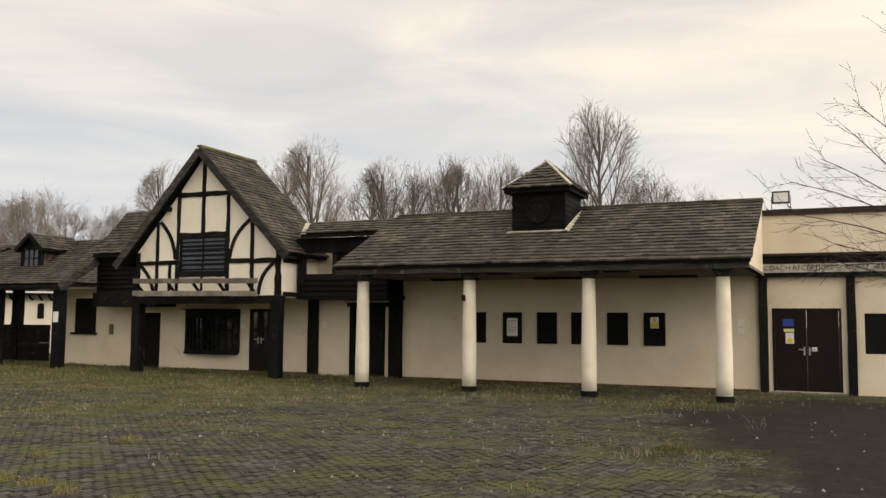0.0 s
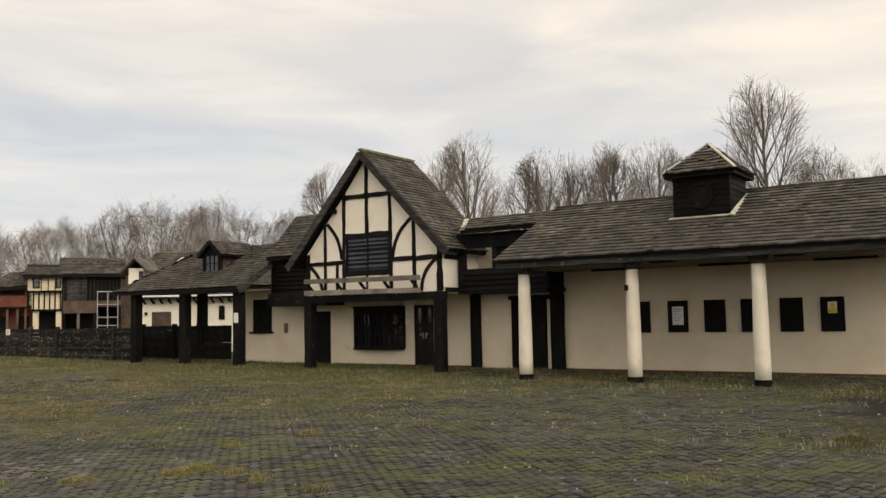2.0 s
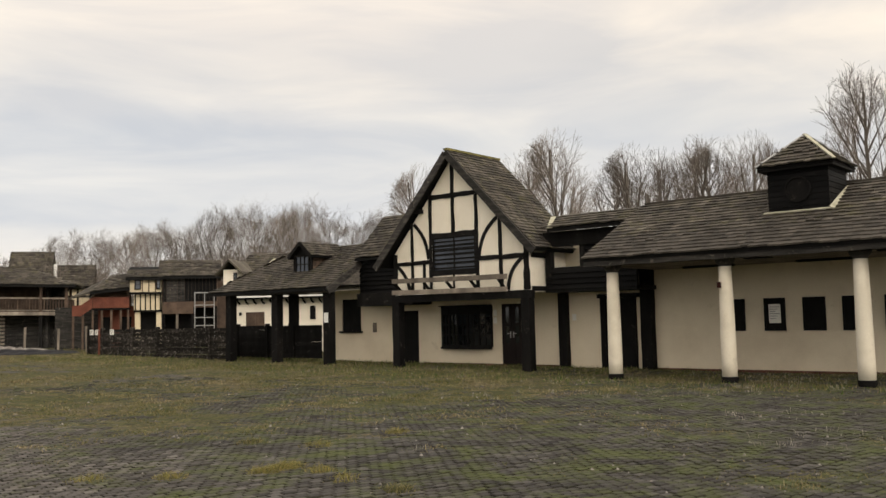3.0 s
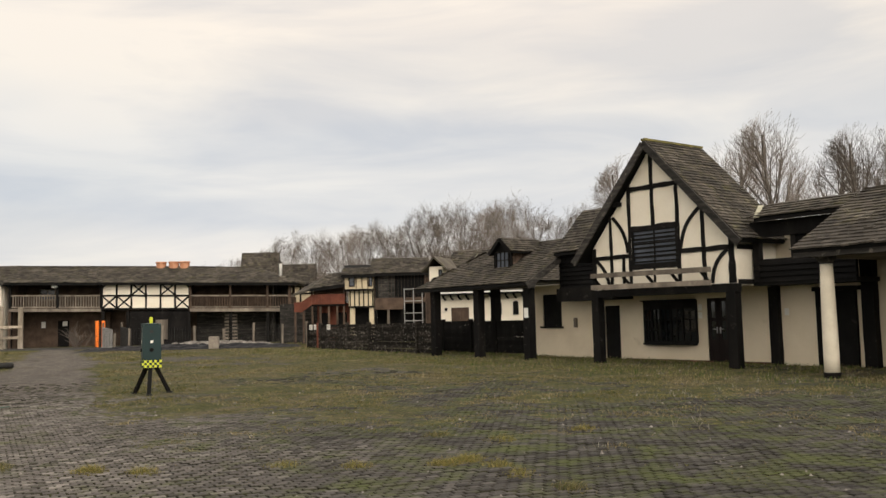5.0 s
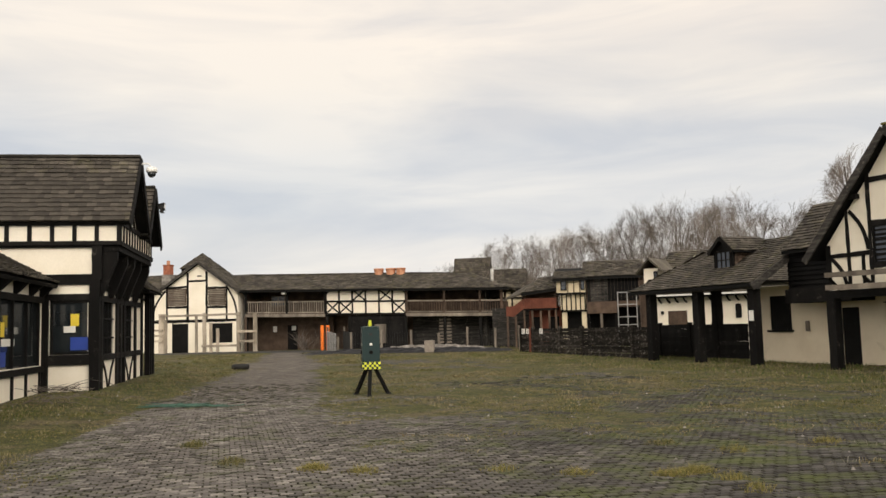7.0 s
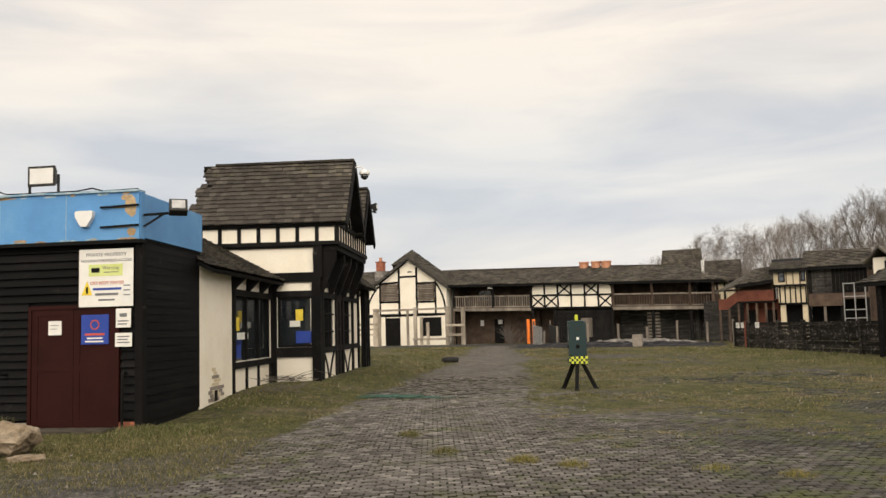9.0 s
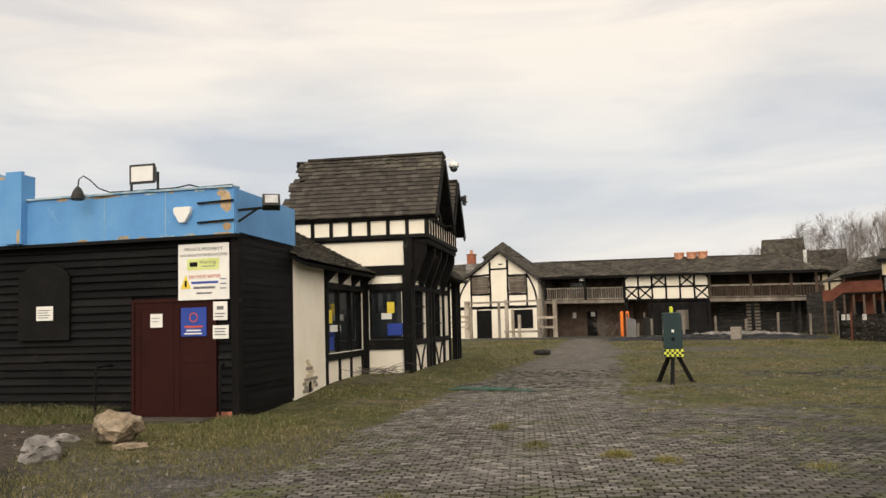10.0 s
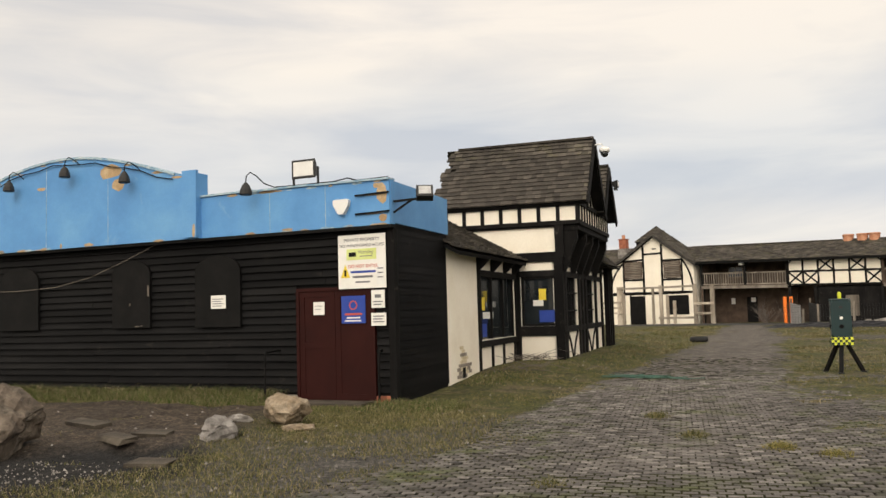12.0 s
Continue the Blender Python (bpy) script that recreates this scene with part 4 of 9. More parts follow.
def cupola():
    c = thing("roof_cupola", FRONT, "square black boarded cupola with a shingled pyramid roof", "cupola")
    x0, x1, y0, y1 = 7.36, 8.74, -0.32, 1.06
    part("body", bx(x0 + 0.02, x1 - 0.02, y0 + 0.02, y1 - 0.02, 3.5, 4.98), BLACK_FLAT, c)
    n = 8
    for k in range(n):
        z = 3.92 + k * 0.132
        part("weatherboard", bx(x0 - 0.01, x1 + 0.01, y0 - 0.012 - 0.004 * (k % 2), y0 + 0.02, z, z + 0.118), BOARD, c)
        part("weatherboard", bx(x1 - 0.02, x1 + 0.012 + 0.004 * (k % 2), y0, y1, z, z + 0.118), BOARD, c)
        part("weatherboard", bx(x0 - 0.012, x0 + 0.02, y0, y1, z, z + 0.118), BOARD, c)
    bm = bmesh.new()
    bmesh.ops.create_circle(bm, cap_ends=True, segments=24, radius=0.27, matrix=pose(8.05, y0 - 0.035, 4.45, 90))
    bmesh.ops.solidify(bm, geom=bm.faces[:], thickness=0.03)
    part("round_vent", bm, BLACK, c, "round louvred opening")
    bm = bmesh.new()
    for k in range(24):
        a, b = 2 * math.pi * k / 24, 2 * math.pi * (k + 1) / 24
        beam(bm, (8.05 + 0.29 * math.cos(a), y0 - 0.05, 4.45 + 0.29 * math.sin(a)), (8.05 + 0.29 * math.cos(b), y0 - 0.05, 4.45 + 0.29 * math.sin(b)), 0.05, 0.05)
    part("vent_ring", bm, BLACK, c)
    e = 0.17
    part("eaves_board", bx(x0 - e, x1 + e, y0 - e, y1 + e, 4.92, 5.04), BLACK, c)
    roof = part("roof", bmesh.new(), SHINGLE, c)
    cx, cy, zt = (x0 + x1) / 2, (y0 + y1) / 2, 5.82
    a = e + 0.05
    corners = [(x0 - a, y0 - a), (x1 + a, y0 - a), (x1 + a, y1 + a), (x0 - a, y1 + a)]
    for i in range(4):
        p, q = Vector((*corners[i], 5.02)), Vector((*corners[(i + 1) % 4], 5.02))
        mid = (p + q) / 2
        shingles(roof, p, q - p, Vector((cx, cy, zt)) - mid, 0.13, 0.17, trim=lambda u, v: abs(u - 0.5) < 0.5 * (1 - v) - 0.02)
        part("hip_flashing", beam(bmesh.new(), p + Vector((0, 0, 0.03)), (cx, cy, zt + 0.04), 0.09, 0.03, 0.05, (0, 0, 1), 3), LEAD if i in (1,) else STEEL, roof, "grey metal hip strip")
    bm = bmesh.new()
    bmesh.ops.create_cone(bm, cap_ends=True, segments=4, radius1=(x1 - x0 + 2 * a) / 2 * 1.414 - 0.03, radius2=0.01, depth=zt - 5.02, matrix=pose(cx, cy, (zt + 5.02) / 2 - 0.03, 0, 0, 45))
    part("roof_deck", bm, BLACK_FLAT, roof)
    part("flashing", beam(bmesh.new(), (x0 - 0.12, y0 - 0.06, 3.93), (x1 + 0.1, y0 - 0.06, 3.93), 0.09, 0.03, 0.2, (0, -0.45, 1), 6), LEAD, c, "pale lead flashing")
    part("flashing", beam(bmesh.new(), (x1 + 0.07, y0 - 0.1, 3.93), (x1 + 0.07, y1, 4.57), 0.11, 0.03, 0.1, (0.6, -0.45, 1), 5), LEAD, c, "pale lead flashing")
    return c


cupola()


def notice_board(x0, x1, z0, z1, paper):
    b = thing("notice_board", FRONT @ pose(0, WALL_Y, 0), "black framed notice board on the cream wall", "notice board", "boards under the colonnade")
    part("backing", bx(x0 + 0.04, x1 - 0.04, -0.03, -0.004, z0 + 0.04, z1 - 0.04), BLACK_FLAT, b)
    bm = bmesh.new()
    for a in ((x0, x1, z0, z0 + 0.045), (x0, x1, z1 - 0.045, z1), (x0, x0 + 0.045, z0 + 0.045, z1 - 0.045), (x1 - 0.045, x1, z0 + 0.045, z1 - 0.045)):
        box(bm, a[0], a[1], -0.055, -0.002, a[2], a[3])
    part("frame", bm, BLACK_FLAT, b)
    if paper == 1:
        part("sheet", bx(x0 + 0.12, x1 - 0.12, -0.036, -0.031, z0 + 0.2, z1 - 0.16), PAPER, b, "faded white notice")
        for k in range(6):
            part("text_line", bx(x0 + 0.15, x1 - 0.15 - 0.05 * (k % 3), -0.039, -0.0365, z1 - 0.24 - k * 0.06, z1 - 0.225 - k * 0.06), INK, b)
    if paper == 2:
        part("sheet", bx(x0 + 0.17, x1 - 0.17, -0.036, -0.031, z0 + 0.45, z1 - 0.12), PAPER, b, "yellow and white warning sticker")
        part("sheet", bx(x0 + 0.18, x1 - 0.18, -0.040, -0.0365, z0 + 0.46, z0 + 0.58), SIGN_YELLOW, b)
        bm = bmesh.new()
        prism(bm, [(x0 + 0.2, z0 + 0.6), (x1 - 0.2, z0 + 0.6), ((x0 + x1) / 2, z0 + 0.73)], -0.040, -0.0365)
        part("symbol", bm, SIGN_YELLOW, b)
    return b


for i, (a, b_, p) in enumerate(((5.22, 5.77, 0), (6.29, 6.84, 1), (7.29, 7.85, 0), (8.26, 8.80, 0), (9.24, 9.79, 0), (10.21, 10.76, 2))):
    notice_board(a, b_, 1.09, 1.945, p)


def reception():
    h = thing("reception_building", FRONT, "flat-roofed cream building with dark coping and black posts", "building")
    dr, wd = (13.42, 14.86, 0.05, 2.0), (15.42, 17.0, 0.98, 1.94)
    part("wall", wall_with_holes(bmesh.new(), 13.004, 22, -0.3, 4.36, WALL_Y, WALL_Y + 0.3, [dr, wd]), CREAM, h, "cream painted render")
    part("side_wall", bx(13.01, 13.3, WALL_Y + 0.3, 9, -0.3, 4.36), CREAM, h)
    part("flat_roof", bx(13.3, 22, WALL_Y + 0.3, 9, 3.9, 4.0), TARMAC, h)
    part("coping", bx(12.92, 22, WALL_Y - 0.07, WALL_Y + 0.36, 4.36, 4.50), COPING_M, h, "dark red-brown coping")
    part("beam", beam(bmesh.new(), (12.98, WALL_Y - 0.07, 3.08), (22, WALL_Y - 0.07, 3.08), 0.52, 0.14, 0.02, (0, -1, 0), 20), BLACK, h)
    part("ledge", bx(12.95, 22, WALL_Y - 0.2, WALL_Y, 3.34, 3.40), COPING_M, h)
    for x in (13.16, 15.14, 17.4):
        post(h, x, WALL_Y - 0.05, -0.1, 2.83, 0.2, 0.14)
    door(h, *dr, WALL_Y + 0.03, 2, DOOR_DARK, False, True, 2)
    for a in ((13.60, 13.85, 1.62, 1.80, SIGN_BLUE), (13.62, 13.86, 1.48, 1.56, SIGN_LIME), (13.66, 13.85, 1.20, 1.46, PAPER), (14.25, 14.37, 1.02, 1.12, PAPER), (13.69, 13.82, 1.22, 1.32, SIGN_YELLOW)):
        part("sticker", bx(a[0], a[1], WALL_Y - 0.004 - 0.002 * (a[4] == SIGN_YELLOW), WALL_Y + 0.0195, a[2], a[3]), a[4], h)
    part("boarded_window", bx(*wd[:2], WALL_Y + 0.05, WALL_Y + 0.1, *wd[2:]), BLACK_FLAT, h, "window boarded in black")
    part("threshold", bx(13.3, 15.0, WALL_Y - 0.3, WALL_Y, -0.1, 0.04), STONE_GREY, h)
    s = part("sign_board", bx(13.12, 16.9, WALL_Y - 0.165, WALL_Y - 0.142, 2.93, 3.14), SIGN_GREY, h, "peeling pale lettered sign board")
    for text, x in (("COACH", 13.2), ("RECEPTION", 13.87), ("GUEST", 15.05), ("RELATIONS", 15.7)):
        cu = bpy.data.curves.new("lettering", "FONT")
        cu.body, cu.size, cu.extrude, cu.align_x, cu.align_y = text, 0.17, 0.003, "LEFT", "CENTER"
        tmp = bpy.data.objects.new("lettering", cu)
        me = bpy.data.meshes.new_from_object(tmp)
        me.materials.append(BLACK_FLAT)
        ob = part("lettering", me, None, s, "dark worn capital letters")
        ob.matrix_local = pose(x, WALL_Y - 0.167, 3.035, 90)
    part("wall_sign", bx(12.55, 12.7, WALL_Y - 0.02, WALL_Y, 1.62, 1.78), PAPER, h)
    part("wall_sign", bx(12.55, 12.7, WALL_Y - 0.02, WALL_Y, 1.42, 1.56), CERAMIC, h)
    return h


reception()


def floodlight(m, w=0.4, hgt=0.3, tall=0.12):
    f = thing("floodlight", m, "boxy floodlight with a glass front on a bracket", "floodlight", "floodlights on the roofs")
    bm = bmesh.new()
    prism(bm, [(-w / 2, tall), (w / 2, tall), (w / 2, tall + hgt), (-w / 2, tall + hgt)], -0.08, 0.1)
    for v in bm.verts:
        if v.co.y > 0.05:
            v.co.x *= 0.7
            v.co.z = tall + hgt / 2 + (v.co.z - tall - hgt / 2) * 0.6
    part("case", bm, CASE, f)
    part("glass", bx(-w / 2 + 0.04, w / 2 - 0.04, -0.088, -0.081, tall + 0.05, tall + hgt - 0.04), CERAMIC, f, "pale reflector glass")
    bm = bmesh.new()
    box(bm, -w / 2 - 0.02, -w / 2 - 0.004, -0.03, 0.03, 0.0, tall + hgt * 0.6)
    box(bm, w / 2 + 0.004, w / 2 + 0.02, -0.03, 0.03, 0.0, tall + hgt * 0.6)
    box(bm, -w / 2 - 0.02, w / 2 + 0.02, -0.05, 0.05, -0.02, 0.012)
    part("bracket", bm, CASE, f)
    return f


floodlight(FRONT @ pose(13.62, WALL_Y + 0.15, 4.52), 0.42, 0.32, 0.14)


# ---- low range with the dormer, the gate and the fence ----
def dormer_range():
    h = thing("dormer_building", FRONT, "low black and cream building with a deep shingled roof on posts", "building")
    win = (-9.95, -8.92, 1.2, 2.4)
    part("wall", wall_with_holes(bmesh.new(), -10.6, -7.054, -0.3, 2.75, WALL_Y, WALL_Y + 0.28, [win]), CREAM, h, "cream painted render")
    part("boarded_window", bx(*win[:2], WALL_Y + 0.04, WALL_Y + 0.09, *win[2:]), BLACK_FLAT, h, "window boarded in black")
    part("sill", bx(win[0] - 0.1, win[1] + 0.08, WALL_Y - 0.08, WALL_Y + 0.02, win[2] - 0.07, win[2]), BLACK, h)
    part("corner_post", bx(-10.75, -10.604, WALL_Y - 0.05, WALL_Y + 0.3, -0.2, 2.7), CREAM, h)
    for x in (-8.6, -11.49, -14.36):
        post(h, x, 0.0, -0.1, 2.72, 0.32, 0.30, wob=0.05)
    post(h, -12.9, 2.0, -0.1, 3.0, 0.3)
    part("meter_box", bx(-8.66, -8.48, -0.20, -0.152, 1.55, 1.9), CERAMIC, h, "small white box on the post")
    part("wall_box", bx(-8.25, -8.1, WALL_Y - 0.06, WALL_Y, 1.15, 1.5), GREYWOOD, h)
    part("eaves_beam", beam(bmesh.new(), (-15.2, -0.12, 2.80), (-8.2, -0.12, 2.72), 0.22, 0.2, 0.05, (0, -1, 0), 14), BLACK_WORN, h)
    part("soffit", bx(-15.0, -8.3, 0, 3.4, 2.86, 2.9), BLACK_FLAT, h)
    roof = part("roof", bmesh.new(), SHINGLE, h)
    # main slope, hipped at the far end
    c0, al, up = Vector((-15.35, -0.38, 2.80)), Vector((7.1, 0, 0)), Vector((0, 2.85, 1.72))

    def trim(u, v):
        return u * 7.1 > v * 2.3 and not (4.0 < u * 7.1 < 5.05 and 0.46 < v < 0.95)
    shingles(roof, c0, al, up, 0.15, 0.2, trim=trim)
    bm = bmesh.new()
    pts = [c0, c0 + al, c0 + al + up, c0 + up + Vector((2.3, 0, 0))]
    vs = [bm.verts.new(p + Vector((0, 0, -0.02))) for p in pts] + [bm.verts.new(p + Vector((0, 0, -0.12))) for p in pts]
    for f in ((0, 1, 2, 3), (7, 6, 5, 4), (0, 4, 5, 1), (1, 5, 6, 2), (2, 6, 7, 3), (3, 7, 4, 0)):
        bm.faces.new([vs[i] for i in f])
    part("roof_deck", bm, BLACK_FLAT, roof)
    shingles(roof, (-15.35, 5.0, 2.8), (0, -5.38, 0), (2.3, 0, 1.72), 0.15, 0.2, trim=lambda u, v: u * 5.38 < 5.38 - v * 2.7 and u * 5.38 > v * 2.4)
    part("bargeboard", beam(bmesh.new(), (-8.22, -0.4, 2.66), (-8.22, 2.5, 4.42), 0.24, 0.06, 0.06, (1, 0, 0), 10), BLACK_WORN, roof, "flaking black bargeboard")
    part("flashing", beam(bmesh.new(), (-8.3, 1.9, 4.25), (-8.32, 2.45, 4.62), 0.2, 0.03, 0.1, (0, -0.5, 1), 3), LEAD, roof, "pale lead flashing")
    # steeper roof beside the gabled house
    shingles(roof, (-8.3, 1.0, 3.86), (2.95, 0, 0), (0, 1.6, 1.62), 0.15, 0.2)
    bm = bmesh.new()
    prism(bm, [(-8.3, 0), (-5.36, 0), (-5.36, 0.08), (-8.3, 0.08)], 0, 1)
    bmesh.ops.transform(bm, matrix=Matrix(((1, 0, 0, 0), (0, 1.6, 0, 1.02), (0, 1.6, 1, 3.76), (0, 0, 0, 1))), verts=bm.verts)
    part("roof_deck", bm, BLACK_FLAT, roof)
    part("roof_cheek", prism(bmesh.new(), [(-8.3, 3.0), (-8.2, 3.0), (-8.2, 4.2), (-8.3, 4.2)], 1.3, 2.2), BLACK_FLAT, roof)
    # black boarded upper wall with a small window beside the gable
    boards(h, -8.3, -5.38, 2.55, 3.8, 1.3, 0.16)
    part("upper_wall", bx(-8.3, -5.38, 1.3, 1.45, 2.1, 3.95), BLACK_FLAT, h)
    part("upper_floor", bx(-8.1, -5.38, 0.9, 1.9, 2.1, 2.55), BLACK, h)
    window(h, -6.2, -5.7, 2.75, 3.6, 1.26, 1, 2, BLACK, GLASS_BLUE)
    return h


dormer_range()


def dormer():
    d = thing("dormer_window", FRONT, "small gabled dormer with an old leaded window and shingled cheeks", "dormer")
    x0, x1, y0 = -11.3, -10.36, 0.72
    part("body", bx(x0 + 0.03, x1 - 0.03, y0 + 0.04, y0 + 1.6, 3.2, 4.2), BROWNWOOD, d)
    window(d, x0 + 0.06, x1 - 0.06, 3.42, 4.12, y0 + 0.03, 3, 2, BLACK, GLASS_BLUE)
    bm = bmesh.new()
    prism(bm, [(x0, 4.12), (x1, 4.12), ((x0 + x1) / 2, 4.52)], y0, y0 + 0.06)
    part("gable", bm, BLACK_FLAT, d)
    for x in (x0, x1):
        post(d, x, y0 + 0.02, 3.35, 4.15, 0.09)
    part("sill", bx(x0 - 0.08, x1 + 0.1, y0 - 0.1, y0 + 0.03, 3.33, 3.39), LEAD, d)
    for i in range(5):
        for j in range(8):
            part("cheek_shingle", bx(x1 - 0.035, x1 - 0.012 + 0.004 * (j % 2), y0 + 0.1 + j * 0.17, y0 + 0.26 + j * 0.17, 3.35 + i * 0.16, 3.53 + i * 0.16), BROWNWOOD, d) if 3.4 + i * 0.16 > 3.25 + j * 0.12 else None
    roof = part("roof", bmesh.new(), SHINGLE, d)
    xc = (x0 + x1) / 2
    for sx in (-1, 1):
        low = Vector((xc + sx * 0.66, y0 - 0.14, 4.06))
        up = Vector((xc, y0 - 0.14, 4.62)) - low
        shingles(roof, low, (0, 1.9, 0), up, 0.14, 0.18)
        bm = bmesh.new()
        beam(bm, low + Vector((0, 0.95, -0.05)), Vector((xc, y0 + 0.81, 4.57)), 1.88, 0.04, 0, (0.5 * sx, 0, 0.8))
        part("roof_deck", bm, BLACK_FLAT, roof)
        part("bargeboard", beam(bmesh.new(), low + Vector((0, -0.03, -0.03)), (xc, y0 - 0.17, 4.58), 0.13, 0.04, 0.05, (0, -1, 0), 4), BLACK, roof)
    return d


dormer()


def fence_panel(x0, x1, y, z1, mat, name="board_fence", label="worn black horizontal board fence panel", group="yard fence"):
    p = thing(name, FRONT @ pose(x0, y, 0.1), label, "fence", group)
    w = x1 - x0
    n = 8
    for i in range(n):
        z = 0.06 + (z1 - 0.1) * i / n
        part("fence_board", beam(bmesh.new(), (0.02, 0.012 * (i % 2), z + 0.07), (w - 0.02, 0.012 * (i % 2), z + 0.07 + random.uniform(-0.02, 0.02)), (z1 - 0.1) / n * (0.97 if mat is not BLACK else 1.12), 0.025, 0.05, (0, -1, 0), 5), mat, p)
    part("fence_post", bx(-0.07, 0.07, -0.06, 0.1, -0.3, z1 + 0.05), FENCE_M if mat is not BLACK else BLACK, p)
    return p


for a, b in ((-25.1, -22.4), (-22.4, -20.35), (-20.35, -16.35), (-16.35, -14.6)):
    fence_panel(a, b, 0.4, 1.36, FENCE_M)
for a, b in ((-16.5, -14.5), (-14.5, -13.0), (-13.0, -11.1)):
    fence_panel(a, b, 1.9, 1.4, BLACK, "yard_gate", "solid black boarded yard gate", "yard gates")

fence_panel(-26.4, -25.3, 0.4, 1.36, FENCE_M)
for x, m, lab in ((-26.1, PAPER, "white notice"), (-25.6, PAPER, "white notice"), (-24.2, PAPER, "white notice")):
    s = thing("fence_sign", FRONT @ pose(x, 0.388, 1.3), "small white notice fixed on the fence", "sign", "notices on the fence")
    part("plate", bx(-0.17, 0.17, -0.015, 0.0, -0.13, 0.13), m, s)
    for k in range(3):
        part("text_line", bx(-0.12, 0.12 - 0.05 * k, -0.018, -0.0155, 0.05 - k * 0.06, 0.07 - k * 0.06), INK, s)
bm = bmesh.new()
tube(bm, [(0, 0, -0.2), (0.02, 0, 0.7), (0.0, 0, 1.42)], 0.05, 8)
solid("marker_post", bm, RED_WALL, "dull red painted post beside the fence", "post", FRONT @ pose(-25.15, 0.25, 0.1))


# ---- black shed with the blue parapet: x along its front, y into it ----
SHED = pose(-15.09, 4.32, 0, 0, 0, 47)


def arch_outline(x0, x1, z0, z1, k=8):
    r = (x1 - x0) / 2
    top = [(x0 + r - r * math.cos(math.pi * i / k), z1 - r * 0.55 + r * 0.55 * math.sin(math.pi * i / k)) for i in range(k + 1)]
    return [(x0, z0)] + [(x1, z0)] + top[::-1]


def shed():
    h = thing("black_shed", SHED, "black weatherboarded flat-roofed shed with a peeling blue parapet", "shed")
    dr = (-1.98, -0.42, 0.06, 2.06)
    L = -13.0
    part("wall", wall_with_holes(bmesh.new(), L, -0.02, -0.3, 3.2, 0.03, 0.25, [dr]), BLACK_FLAT, h)
    side = pose(0, 0, 0, 0, 0, 96)
    part("side_wall", box(bmesh.new(), 0.02, 3.0, 0.03, 0.25, -0.3, 3.2, side), BLACK_FLAT, h)
    part("back_wall", bx(L, -0.5, 2.7, 2.9, -0.3, 3.2), BLACK_FLAT, h)
    part("flat_roof", bx(L, -0.4, 0.2, 2.9, 3.2, 3.3), TARMAC, h)
    boards(h, L, 0.0, 0.2, 3.18, 0.03, 0.142, BOARD, [(-2.06, -0.34, 0, 2.12)])
    sd = part("side_cladding", bmesh.new(), BOARD, h)
    sd.matrix_local = side
    boards(sd, 0.0, 3.0, 0.12, 3.18, 0.0, 0.142, BOARD)
    for v in sd.children:
        v.data.transform(Matrix.Diagonal((1, -1, 1, 1)))
        v.data.flip_normals()
    part("corner_board", beam(bmesh.new(), (0.0, -0.0, 0.05), (0.0, -0.0, 3.2), 0.13, 0.13, 0.03, (0, -1, 0), 10), BLACK, h)
    # brick footing
    for k in range(50):
        x = -0.12 - k * 0.225
        if -2.1 < x + 0.1 and x < -0.42:
            continue
        part("brick", bx(x - 0.105, x + 0.105, -0.035, 0.03, 0.06, 0.13), BRICK, h)
        part("brick", bx(x - 0.105 + 0.1, x + 0.105 + 0.1, -0.035, 0.03, -0.02, 0.052), BRICK, h) if x < -0.3 else None
    for k in range(2):
        for j in range(2):
            part("brick", bx(-0.36 + j * 0.21, -0.36 + j * 0.21 + 0.2, -0.05, 0.03, -0.02 + k * 0.085, 0.06 + k * 0.085), BRICK, h)
    part("footing", bx(L, 0.0, -0.015, 0.03, -0.3, 0.14), MORTAR, h)
    # doors
    door(h, *dr, -0.01, 2, DOOR_RED, False, False, 2)
    part("step", bx(-1.95, -0.4, -0.55, -0.02, -0.2, 0.05), SLAB_M, h, "low concrete step")
    for x, z0, z1, y0 in ((-2.45, 0.0, 0.95, -0.5), (-0.24, 0.0, 0.95, -0.16)):
        bm = bmesh.new()
        tube(bm, [(x, y0, z0 - 0.1), (x, y0, z1 - 0.06), (x, y0 + 0.03, z1), (x, y0 + 0.3, z1 + 0.02), (x, -0.02, z1 + 0.02)], 0.022, 8)
        part("handrail", bm, BLACK_FLAT, h, "bent black tube handrail")
    # arched window boards
    for x0, x1, z0, z1 in ((-4.42, -3.32, 1.44, 2.84), (-6.62, -5.6, 1.46, 2.86), (-10.0, -8.8, 1.46, 2.86)):
        p = part("window_board", prism(bmesh.new(), arch_outline(x0, x1, z0, z1), -0.085, -0.03), BLACK_FLAT, h, "black board over an arched window")
    part("notice", bx(-4.02, -3.66, -0.092, -0.087, 1.80, 2.06), PAPER, h, "white paper notice")
    for k in range(4):
        part("text_line", bx(-3.98, -3.72 - 0.04 * (k % 2), -0.095, -0.0925, 1.98 - k * 0.045, 1.995 - k * 0.045), INK, h)
    for x, z, w_, g in ((-5.66, 2.1, 0.04, 0.22), (-6.15, 1.92, 0.03, 0.05), (-6.0, 1.48, 0.12, 0.02), (-5.85, 1.49, 0.05, 0.02)):
        part("paint_chip", bx(x, x + w_, -0.0885, -0.0855, z, z + g), GREYWOOD, h)
    # blue parapet: low run, raised arched centre, return along the side
    y0, y1 = -0.14, 0.06
    part("parapet", bx(-4.2, 0.04, y0, y1, 3.2, 4.02), BLUE, h, "blue painted ply parapet")
    part("parapet_return", box(bmesh.new(), -0.1, 3.05, -0.16, 0.04, 3.24, 4.0, side @ Matrix.Diagonal((1, -1, 1, 1))), BLUE, h, "blue painted ply parapet")
